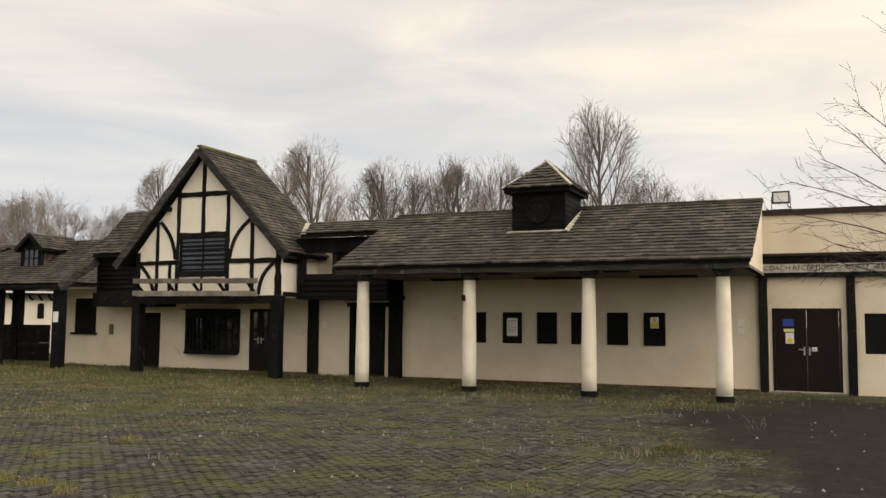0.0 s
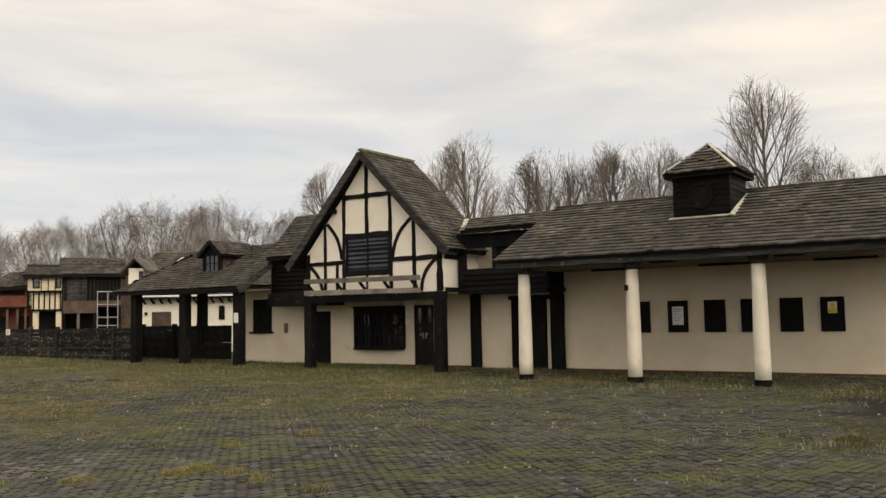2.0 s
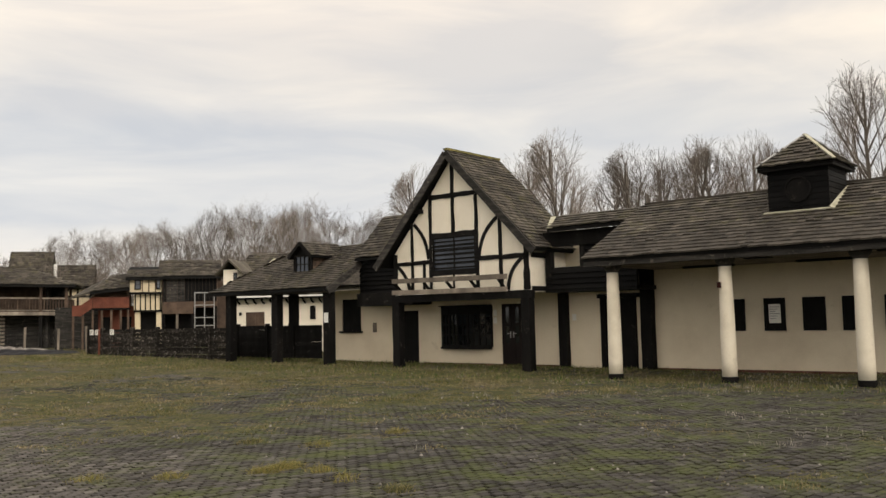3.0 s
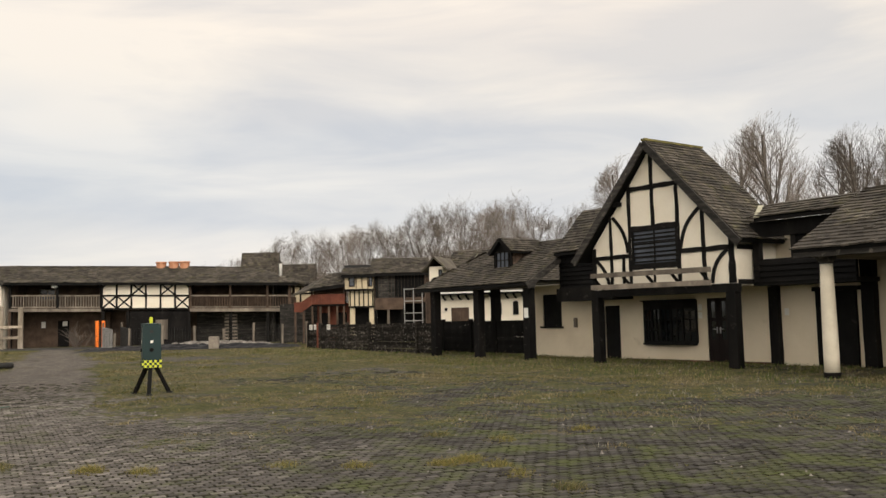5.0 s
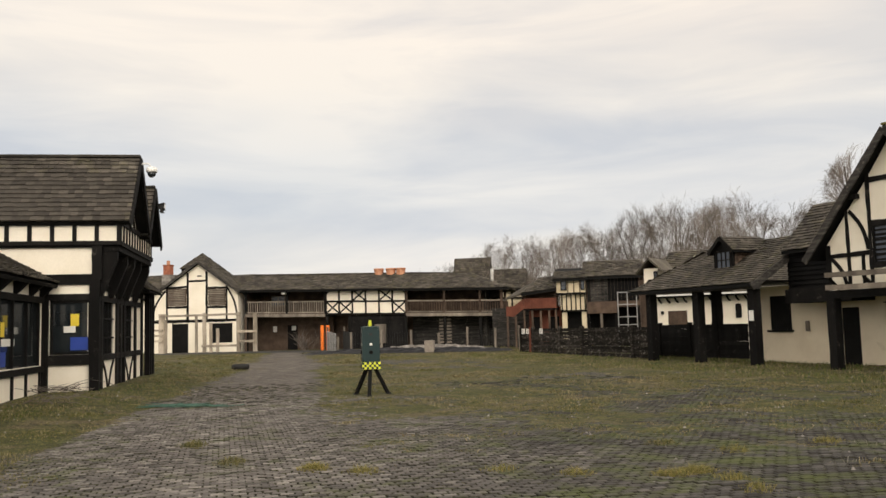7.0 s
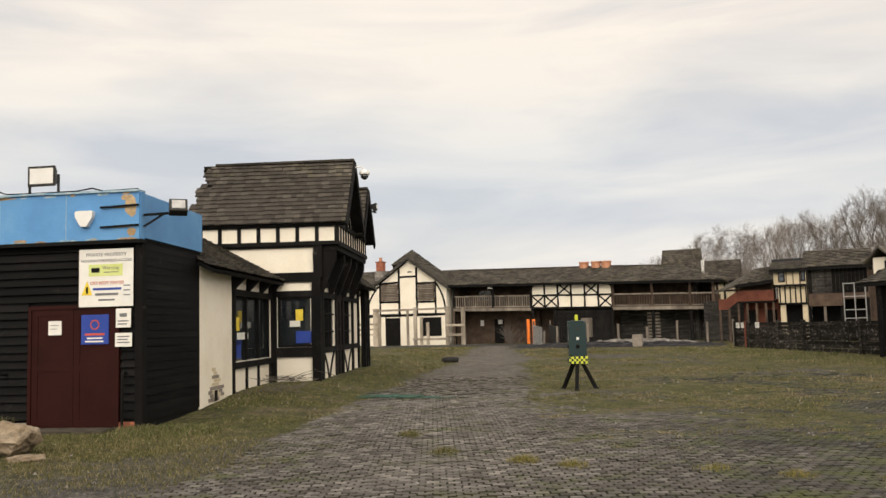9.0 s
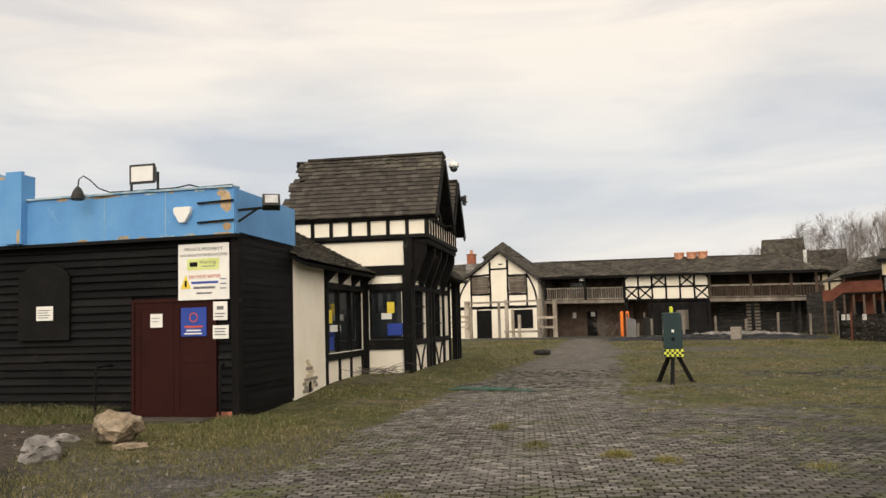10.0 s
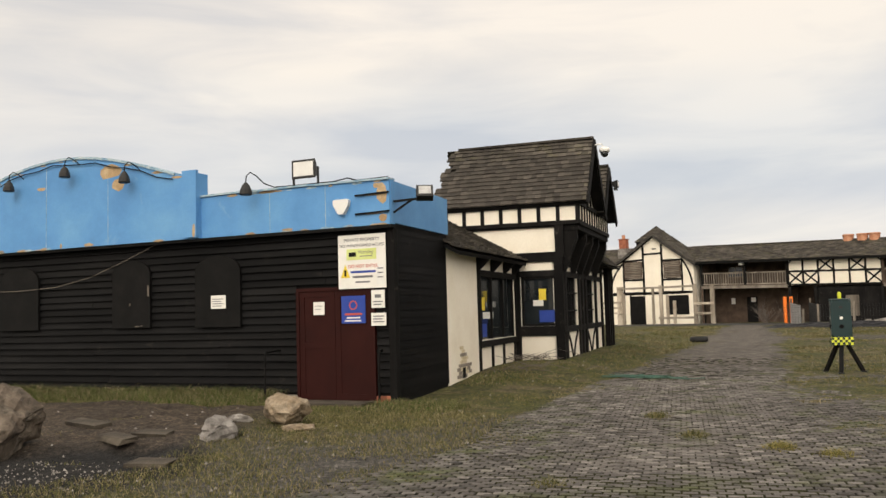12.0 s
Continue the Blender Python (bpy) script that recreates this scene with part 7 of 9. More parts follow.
def dark_building():
    h = thing("dark_boarded_building", STREET, "two-storey building clad in dark worn boards", "building")
    part("wall", bx(-1.65, 1.35, 0, 2.6, 2.35, 4.3), BROWNWOOD, h)
    for k in range(15):
        x = -1.62 + k * 0.198
        part("plank", bx(x, x + 0.185, -0.03 - 0.006 * (k % 2), 0, 2.7, 4.2), BLACK_WORN if 1 <= k <= 5 else BLACK, h)
    part("yard_wall", bx(1.3, 5.0, 2.7, 2.85, -0.3, 4.0), BROWNWOOD, h)
    part("band", bx(-1.65, 0.05, -0.12, -0.04, 2.0, 2.65), BROWNWOOD, h, "dark red-brown balcony boards")
    part("ground_wall", bx(-1.6, 1.3, 1.2, 1.4, -0.3, 2.35), BLACK_FLAT, h)
    for x in (-1.6, -0.85, 0.0, 1.3):
        post(h, x, 0.02, -0.3, 2.4, 0.14, mat=GREYWOOD if x == -0.85 else BLACK)
    for k in range(14):
        part("side_plank", bx(1.35, 1.38 + 0.006 * (k % 2), 0.02 + k * 0.185, 0.19 + k * 0.185, 0.0, 4.5), BROWNWOOD, h)
    roof = part("roof", bmesh.new(), SHINGLE, h)
    shingles(roof, (-1.9, -0.35, 4.15), (3.5, 0, 0), (0, 1.65, 1.0), 0.18, 0.22)
    roof_slab(roof, [(-1.9, -0.35, 4.13), (1.6, -0.35, 4.13), (1.6, 1.3, 5.13), (-1.9, 1.3, 5.13)])
    roof_slab(roof, [(-1.9, 1.3, 5.13), (1.6, 1.3, 5.13), (1.6, 3.0, 4.1), (-1.9, 3.0, 4.1)], 0.14, SHINGLE)
    part("bargeboard", beam(bmesh.new(), (1.64, -0.38, 4.1), (1.64, 1.3, 5.12), 0.18, 0.05, 0.05, (1, 0, 0), 6), GREYWOOD, roof)
    return h


dark_building()
sc = thing("scaffold_tower", STREET @ pose(0, -1.0, 0), "narrow galvanised scaffold tower", "scaffold")
for x in (0.15, 0.68, 1.2):
    part("standard", tube(bmesh.new(), [(x, 0, -0.3), (x, 0, 3.2)], 0.03, 6), STEEL, sc)
for z in (1.3, 1.75, 2.45, 3.15):
    part("ledger", tube(bmesh.new(), [(0.12, 0, z), (1.23, 0, z)], 0.028, 6), STEEL, sc)


def ochre_building():
    h = thing("ochre_timbered_house", STREET, "narrow ochre house with a striped jettied front", "house")
    part("upper_wall", bx(-3.4, -1.72, -0.25, 2, 3.25, 4.1), YELLOW_WALL, h)
    part("lower_wall", bx(-3.2, -1.72, -0.05, 2, 2.2, 3.2), YELLOW_WALL, h)
    part("jetty_beam", bx(-3.45, -1.70, -0.3, 0, 3.14, 3.26), BLACK, h)
    part("jetty_beam", bx(-3.2, -1.70, -0.1, 0, 2.14, 2.24), BLACK, h)
    for k in range(6):
        x = -3.15 + k * 0.27
        part("stud", bx(x, x + 0.07, -0.09, -0.05, 2.2, 3.2), BLACK, h)
    for x in (-2.75, -2.4, -2.05):
        part("stud", bx(x, x + 0.05, -0.285, -0.25, 3.26, 4.1), BROWNWOOD, h)
    window(h, -3.15, -2.8, 3.4, 4.0, -0.26, 1, 2, BLACK, GLASS_BLUE, 0.05)
    window(h, -1.98, -1.74, 3.4, 4.0, -0.26, 1, 2, BLACK, GLASS_BLUE, 0.05)
    for x in (-3.0, -1.85):
        part("pier", bx(x - 0.14, x + 0.14, 0.0, 0.3, -0.3, 2.14), YELLOW_WALL, h)
    part("ground_wall", bx(-3.2, -1.72, 0.6, 0.8, -0.3, 2.2), BLACK_FLAT, h)
    roof = part("roof", bmesh.new(), SHINGLE, h)
    shingles(roof, (-3.6, -0.5, 4.08), (2.0, 0, 0), (0, 1.4, 0.5), 0.18, 0.22)
    roof_slab(roof, [(-3.6, -0.5, 4.06), (-1.6, -0.5, 4.06), (-1.6, 1.6, 4.8), (-3.6, 1.6, 4.8)])
    return h


ochre_building()


def red_building():
    h = thing("red_building", STREET, "red boarded building with a balcony and low shingled roof", "building")
    part("ground_wall", bx(-5.2, -2.9, 0.8, 1.0, -0.3, 2.5), RED_WALL, h, "red brick-coloured wall")
    # left half in black timber, standing in for undercroft shade
    part("ground_wall", bx(-7.6, -5.2, 1.6, 1.8, -0.3, 2.5), BLACK_WORN, h)
    part("upper_wall", bx(-5.4, -3.42, 0.7, 0.9, 2.5, 3.75), BROWNWOOD, h)
    part("balcony_front", bx(-5.38, -3.44, -0.1, -0.03, 2.4, 3.0), RED_WALL, h, "red balcony boards")
    for k in range(10):
        part("balcony_board", bx(-5.36 + k * 0.193, -5.18 + k * 0.193, -0.125, -0.1, 2.4, 3.0), RED_WALL, h)
    bm = prism(bmesh.new(), [(-6.45, 1.98), (-6.0, 1.95), (-5.4, 2.4), (-5.4, 3.0), (-6.0, 2.58), (-6.45, 2.55)], -0.1, -0.03)
    part("stair_front", bm, RED_WALL, h, "red stair side boards")
    part("balcony_floor", bx(-5.4, -3.42, -0.1, 0.9, 2.3, 2.4), BLACK, h)
    for x, z in ((-6.4, 2.9), (-5.9, 2.0), (-5.38, 3.3), (-4.9, 2.35), (-4.4, 2.35), (-3.9, 2.35), (-3.5, 3.5)):
        post(h, x, 0.0, -0.3, z, 0.11, mat=BROWNWOOD)
    # black plates on the uncut wall paint the dark of two openings
    for x in (-4.75, -3.7):
        part("opening", bx(x - 0.3, x + 0.3, 0.76, 0.8, 0, 1.9), BLACK_FLAT, h)
    roof = part("roof", bmesh.new(), SHINGLE, h)
    shingles(roof, (-5.5, -0.4, 3.32), (2.1, 0, 0.22), (0, 1.4, 0.84), 0.18, 0.22, trim=lambda u, v: u > 0.48 * v)
    roof_slab(roof, [(-5.5, -0.4, 3.30), (-3.4, -0.4, 3.52), (-3.4, 1.0, 4.35), (-4.45, 1.0, 4.22)])
    roof_slab(roof, [(-6.5, -0.4, 3.02), (-5.5, -0.4, 3.32), (-4.45, 1.0, 4.24), (-5.6, 1.0, 3.7)], 0.12, SHINGLE)
    return h


red_building()


def bracket_house():
    m = pose(-20.28, 38.19, 0.1, 0, 0, 10)
    h = thing("white_bracketed_house", m, "white rendered house with curved black eaves brackets", "house")
    wn_ = (-0.42, 0.49, 1.25, 2.0)
    part("wall", wall_with_holes(bmesh.new(), -1.0, 6.0, -0.3, 2.75, 0, 0.2, [wn_]), WHITE, h, "bright white render")
    part("shutter", bx(wn_[0], 0.02, 0.0, 0.04, wn_[2], wn_[3]), BROWNWOOD, h, "brown shutter")
    part("shutter", bx(0.05, wn_[1], 0.0, 0.04, wn_[2], wn_[3]), BROWNWOOD, h, "brown shutter")
    for k in range(11):
        x = -0.85 + k * 0.4
        part("bracket", arc_beam(bmesh.new(), [(x, 2.65), (x + 0.05, 2.5), (x + 0.16, 2.38)], 0.07, 0.12, 0.02), BLACK, h)
    bm = bmesh.new()
    prism(bm, arch_outline(2.72, 2.98, 1.6, 2.25), -0.04, 0.0)
    part("arched_window", bm, BLACK_FLAT, h)
    part("dark_window", bx(1.75, 2.15, -0.04, 0, 1.6, 2.2), GLASS_BLUE, h)
    part("lamp", bx(-0.72, -0.62, -0.12, 0, 1.85, 2.0), BLACK, h)
    part("gutter", bx(-1.2, 6.0, -0.5, -0.4, 2.68, 2.76), CERAMIC, h)
    roof = part("roof", bmesh.new(), SHINGLE, h)
    shingles(roof, (-1.2, -0.45, 2.75), (7.2, 0, 0), (0, 3.4, 2.25), 0.18, 0.22)
    roof_slab(roof, [(-1.2, -0.45, 2.73), (6, -0.45, 2.73), (6, 2.95, 4.98), (-1.2, 2.95, 4.98)])
    part("flashing", beam(bmesh.new(), (0.02, 1.7, 4.22), (0.32, 2.4, 4.7), 0.16, 0.04, 0.1, (0, -0.5, 1), 3), LEAD, roof)
    # small dormer porch at its end
    part("dormer_wall", bx(-1.45, -0.75, -0.2, 1.4, 3.2, 4.05), WHITE, h)
    window(h, -0.95, -0.76, 3.45, 3.9, -0.21, 1, 2, BLACK, GLASS_BLUE, 0.04)
    roof_slab(roof, [(-1.75, -0.5, 3.85), (-1.1, -0.5, 4.55), (-1.1, 2.0, 4.55), (-1.75, 2.0, 3.85)], 0.1, SHINGLE)
    roof_slab(roof, [(-1.1, -0.5, 4.55), (-0.45, -0.5, 3.95), (-0.45, 2.0, 3.95), (-1.1, 2.0, 4.55)], 0.1, SHINGLE)
    return h


bracket_house()


def back_building():
    m = GALLERY @ pose(14.6, 13.0, 0)
    h = thing("back_building", m, "ochre timbered house with a steep shingled roof behind the gallery", "house")
    part("wall", bx(-2.2, 3.2, 0, 3, -0.2, 4.4), YELLOW_WALL, h)
    for k in range(7):
        part("stud", bx(-2.2 + k * 0.88, -2.06 + k * 0.88, -0.05, 0, 1.5, 4.4), BLACK, h)
    for z in (2.9, 3.7, 4.35):
        part("rail_timber", bx(-2.2, 3.2, -0.06, 0, z - 0.07, z + 0.07), BLACK, h)
    roof = part("roof", bmesh.new(), SHINGLE, h)
    for a, b, zt in ((-2.5, 0.5, 7.1), (0.5, 3.4, 6.1)):
        shingles(roof, (a, -0.4, 4.4), (b - a, 0, 0), (0, 2.0, zt - 4.4), 0.2, 0.26)
        roof_slab(roof, [(a, -0.4, 4.38), (b, -0.4, 4.38), (b, 1.6, zt - 0.02), (a, 1.6, zt - 0.02)])
        roof_slab(roof, [(a, 1.6, zt), (b, 1.6, zt), (b, 3.6, 4.4), (a, 3.6, 4.4)], 0.14, SHINGLE)
    part("flue", tube(bmesh.new(), [(0.7, 0.3, 5.0), (0.7, 0.3, 6.1)], 0.12, 8), CERAMIC, h)
    return h


back_building()


# ---- camera tower on a tripod in the court ----
def tripod_tower():
    t = thing("surveillance_tower", pose(-15.98, 14.94, 0.02, 0, 0, 52), "dark green camera tower with a hi-vis band on a tripod", "camera tower")
    bm = bx(-0.21, 0.21, -0.21, 0.21, 0.78, 1.60)
    bmesh.ops.bevel(bm, geom=[e for e in bm.edges if abs(e.verts[0].co.z - e.verts[1].co.z) > 0.5], offset=0.05, segments=2)
    part("cabinet", bm, GREENBOX, t)
    part("lid", lathe(bmesh.new(), [(0.225, 1.60), (0.235, 1.612), (0.22, 1.635), (0.05, 1.645)], 0, 0, 8), GREENBOX, t)
    band = part("band", bx(-0.222, 0.222, -0.222, 0.222, 0.61, 0.78), YELLOW, t, "yellow chequered band")
    for f in range(4):
        r = pose(0, 0, 0, 0, 0, 90 * f)
        for j in range(3):
            for i in range(8):
                if (i + j) % 2 == 0:
                    part("check", box(bmesh.new(), -0.222 + i * 0.0555, -0.222 + (i + 1) * 0.0555, -0.2255, -0.2222, 0.613 + j * 0.055, 0.613 + (j + 1) * 0.055, r), GREENBOX, band)
    for f in range(4):
        r = pose(0, 0, 0, 0, 0, 90 * f)
        bm = bmesh.new()
        bmesh.ops.create_cone(bm, cap_ends=True, segments=16, radius1=0.05, radius2=0.04, depth=0.03, matrix=r @ pose(0, -0.222, 1.02, 90))
        part("lens", bm, BLACK_FLAT, t)
        part("label_plate", box(bmesh.new(), -0.03, 0.03, -0.216, -0.209, 1.18, 1.24, r), PAPER, t)
        part("sensor", box(bmesh.new(), -0.035, 0.035, -0.222, -0.2, 1.42, 1.48, r), CASE, t)
    part("beacon", lathe(bmesh.new(), [(0.035, 1.64), (0.04, 1.70), (0.038, 1.77), (0.02, 1.79)], 0, 0, 10), YELLOW, t, "yellow beacon")
    for k in range(3):
        a = radians(20 + 120 * k)
        leg = part("leg", beam(bmesh.new(), (0.12 * math.cos(a), 0.12 * math.sin(a), 0.62), (0.46 * math.cos(a), 0.46 * math.sin(a), -0.02), 0.09, 0.07, 0, (0, 0, 1)), BLACK_FLAT, t)
        part("foot", bx(0.46 * math.cos(a) - 0.06, 0.46 * math.cos(a) + 0.06, 0.46 * math.sin(a) - 0.06, 0.46 * math.sin(a) + 0.06, -0.04, 0.02), RUBBER, leg)
    return t


tripod_tower()


# ---- boulders, slabs and other loose things ----
def boulder(name, x, y, size, seed, mat, label, sink=0.25):
    rng = random.Random(seed)
    bm = bmesh.new()
    bmesh.ops.create_icosphere(bm, subdivisions=4, radius=0.5)
    off = Vector((rng.random() * 20, rng.random() * 20, rng.random() * 20))
    planes = [(Vector((rng.uniform(-1, 1), rng.uniform(-1, 1), rng.uniform(-0.4, 1))).normalized(), rng.uniform(0.25, 0.40)) for _ in range(16)]
    for v in bm.verts:
        for n_, d in planes:
            k = v.co.dot(n_) - d
            if k > 0:
                v.co -= n_ * k * 0.92
        v.co += v.co.normalized() * (0.08 * noise.noise(v.co * 3 + off) + 0.06 * noise.noise(v.co * 8 + off) + 0.03 * noise.noise(v.co * 19 + off))
        v.co = Vector((v.co.x * size[0], v.co.y * size[1], v.co.z * size[2]))
    z = ground_z(x, y) + size[2] * (0.40 - sink * 0.4)
    return solid(name, bm, mat, label, "boulder", pose(x, y, z, 0, 0, rng.uniform(0, 360)))


boulder("boulder", -13.02, 2.16, (0.84, 0.75, 0.60), 3, STONE, "yellowish sandstone boulder on the verge by the door", 0.1)
boulder("boulder", -11.85, 1.04, (1.15, 0.5, 0.42), 8, STONE_GREY, "grey broken boulder lying on the verge", 0.2)
boulder("boulder", -11.9, -1.5, (1.2, 1.1, 1.05), 12, STONE_BROWN, "large weathered brown boulder on the verge", 0.1)
boulder("flat_stone", -13.42, 1.47, (0.5, 0.3, 0.16), 15, STONE_GREY, "small flat stone lying on bare earth", 0.2)
boulder("flat_stone", -12.3, 2.15, (0.6, 0.35, 0.14), 17, STONE, "small flat stone lying on bare earth", 0.2)
for x, y, w, d, r, tilt in ((-10.32, 0.2, 0.46, 0.32, 62, 3), (-11.69, -0.18, 0.55, 0.26, 30, 5), (-13.8, -0.68, 0.7, 0.28, 40, 4), (-12.0, 0.26, 0.46, 0.34, 55, 4)):
    bm = bx(-w / 2, w / 2, -d / 2, d / 2, 0, 0.06)
    for v in bm.verts:
        v.co += Vector((random.uniform(-.06, .06), random.uniform(-.06, .06), 0))
    bmesh.ops.bevel(bm, geom=bm.edges[:], offset=0.012, segments=1)
    solid("paving_slab", bm, SLAB_M, "loose broken paving slab lying on bare earth", "slab", pose(x, y, ground_z(x, y) - 0.005, tilt, tilt * 0.5, r), "broken slabs")
bm = lathe(bmesh.new(), [(0.30, 0.0), (0.36, 0.05), (0.36, 0.17), (0.30, 0.22), (0.20, 0.21), (0.19, 0.1)], 0, 0, 20)
solid("old_tyre", bm, RUBBER, "old dark tyre lying flat beside the track", "tyre", pose(-30.6, 21.1, ground_z(-30.6, 21.1)), smooth=True)


def brushwood(x, y, n, spread, seed, label):
    rng = random.Random(seed)
    bm = bmesh.new()
    for _ in range(n):
        a, ln = rng.uniform(0, 6.283), rng.uniform(0.25, 0.9)
        p0 = Vector((rng.gauss(0, spread), rng.gauss(0, spread * 0.5), 0.02 + 0.12 * rng.random()))
        d = Vector((math.cos(a), math.sin(a), rng.uniform(-0.1, 0.35)))
        tube(bm, [p0, p0 + d * ln * 0.5 + Vector((0, 0, 0.03)), p0 + d * ln], [0.010, 0.007, 0.003], 4)
    solid("brushwood", bm, BARK, label, "twigs", pose(x, y, ground_z(x, y), 0, 0, 55), kind="stuff")


brushwood(-21.6, 9.3, 60, 0.7, 31, "thin dead twigs piled at the foot of the white wall")
brushwood(-18.6, 8.4, 22, 0.5, 32, "a few dead twigs scattered on the verge")
rng_net = random.Random(9)
bm = bmesh.new()
for k in range(18):
    a, o = rng_net.uniform(-0.5, 0.5), rng_net.uniform(-1.0, 0.8)
    q = rng_net.uniform(-0.35, 0.35)
    tube(bm, [(o + t * 0.3, q + math.sin(t * 2 + a * 5) * 0.06 + a * t * 0.2, 0.03 + 0.04 * rng_net.random()) for t in range(4)], 0.008, 4)
NETTING = worn("teal_netting", (0.04, 0.10, 0.075), (0.025, 0.06, 0.05), (0.07, 0.13, 0.10), 3, 40, 0.6, 0.0)
solid("plastic_netting", bm, NETTING, "torn teal plastic netting lying in the verge grass", "netting", pose(-17.32, 10.52, ground_z(-17.32, 10.52), 0, 0, 40))


# ---- bare winter trees ----
def grow(rng, trunk, twigs, p, d, length, r, depth, spread, lift, inside=None):
    """Branches recursively: thick wood goes into trunk, fine wood into twigs. inside(p) bounds the crown."""
    if inside:
        for _ in range(7):
            if inside(p + d * length):
                break
            length *= 0.72
        if length < 0.16:
            return
    steps = 3 if depth > 1 else 2
    pts, radii = [p.copy()], [r]
    for i in range(steps):
        d = (d + Vector((rng.uniform(-1, 1), rng.uniform(-1, 1), rng.uniform(-0.4, 0.6))) * 0.12 + Vector((0, 0, lift)) * 0.09).normalized()
        p = p + d * length / steps
        pts.append(p.copy())
        radii.append(r * (1 - 0.5 * (i + 1) / steps))
    (trunk if r > 0.028 else twigs).append((pts, radii))
    if depth == 0:
        return
    n = 3 if depth > 1 else rng.choice((3, 4))
    for k in range(n):
        t = 0.22 + 0.78 * (k + rng.random()) / n
        i = min(int(t * steps), steps - 1)
        q = pts[i].lerp(pts[i + 1], t * steps - i)
        az = rng.uniform(0, 2 * math.pi)
        out = Vector((math.cos(az), math.sin(az), 0.1))
        nd = (d * (1.0 - spread) + out * spread + Vector((0, 0, lift * 0.25))).normalized()
        grow(rng, trunk, twigs, q, nd, length * rng.uniform(0.55, 0.85), radii[i] * rng.uniform(0.45, 0.62), depth - 1, spread, lift, inside)


def tubes_mesh(name, runs, mat, sides, least):
    verts, faces = [], []
    for pts, radii in runs:
        base = len(verts)
        for i, p in enumerate(pts):
            ax = (pts[min(i + 1, len(pts) - 1)] - pts[max(i - 1, 0)]).normalized()
            s = ax.cross(Vector((0.3, 0.2, 0.93)) if abs(ax.z) < 0.9 else Vector((1, 0, 0))).normalized()
            u = s.cross(ax)
            r = max(radii[i], least)
            for k in range(sides):
                a = 2 * math.pi * k / sides
                verts.append(p + s * r * math.cos(a) + u * r * math.sin(a))
        for i in range(len(pts) - 1):
            for k in range(sides):
                a, b = base + i * sides + k, base + i * sides + (k + 1) % sides
                faces.append((a, b, b + sides, a + sides))
    return raw_mesh(name, verts, faces, mat)


def wand(rng, runs, p, d, length, r, segs, bend):
    """One gently wavering stem; returns its points, radii and last direction."""
    pts, radii = [p.copy()], [r]
    for i in range(segs):
        d = (d + Vector((rng.uniform(-1, 1), rng.uniform(-1, 1), rng.uniform(-0.7, 0.7))) * 0.10 + Vector((0, 0, bend))).normalized()
        p = p + d * length / segs
        pts.append(p.copy())
        radii.append(r * (1 - 0.62 * (i + 1) / segs))
    runs.append((pts, radii))
    return pts, radii


def side_shoot(rng, pts, radii, t, spread):
    """Start, direction and radius of a shoot leaving a stem at t, angled outwards from it."""
    i = min(int(t * (len(pts) - 1)), len(pts) - 2)
    q = pts[i].lerp(pts[i + 1], t * (len(pts) - 1) - i)
    ax = (pts[i + 1] - pts[i]).normalized()
    side = Vector((rng.gauss(0, 1), rng.gauss(0, 1), rng.gauss(0, 1)))
    side = (side - ax * side.dot(ax)).normalized()
    return q, (ax + side * spread).normalized(), radii[i]


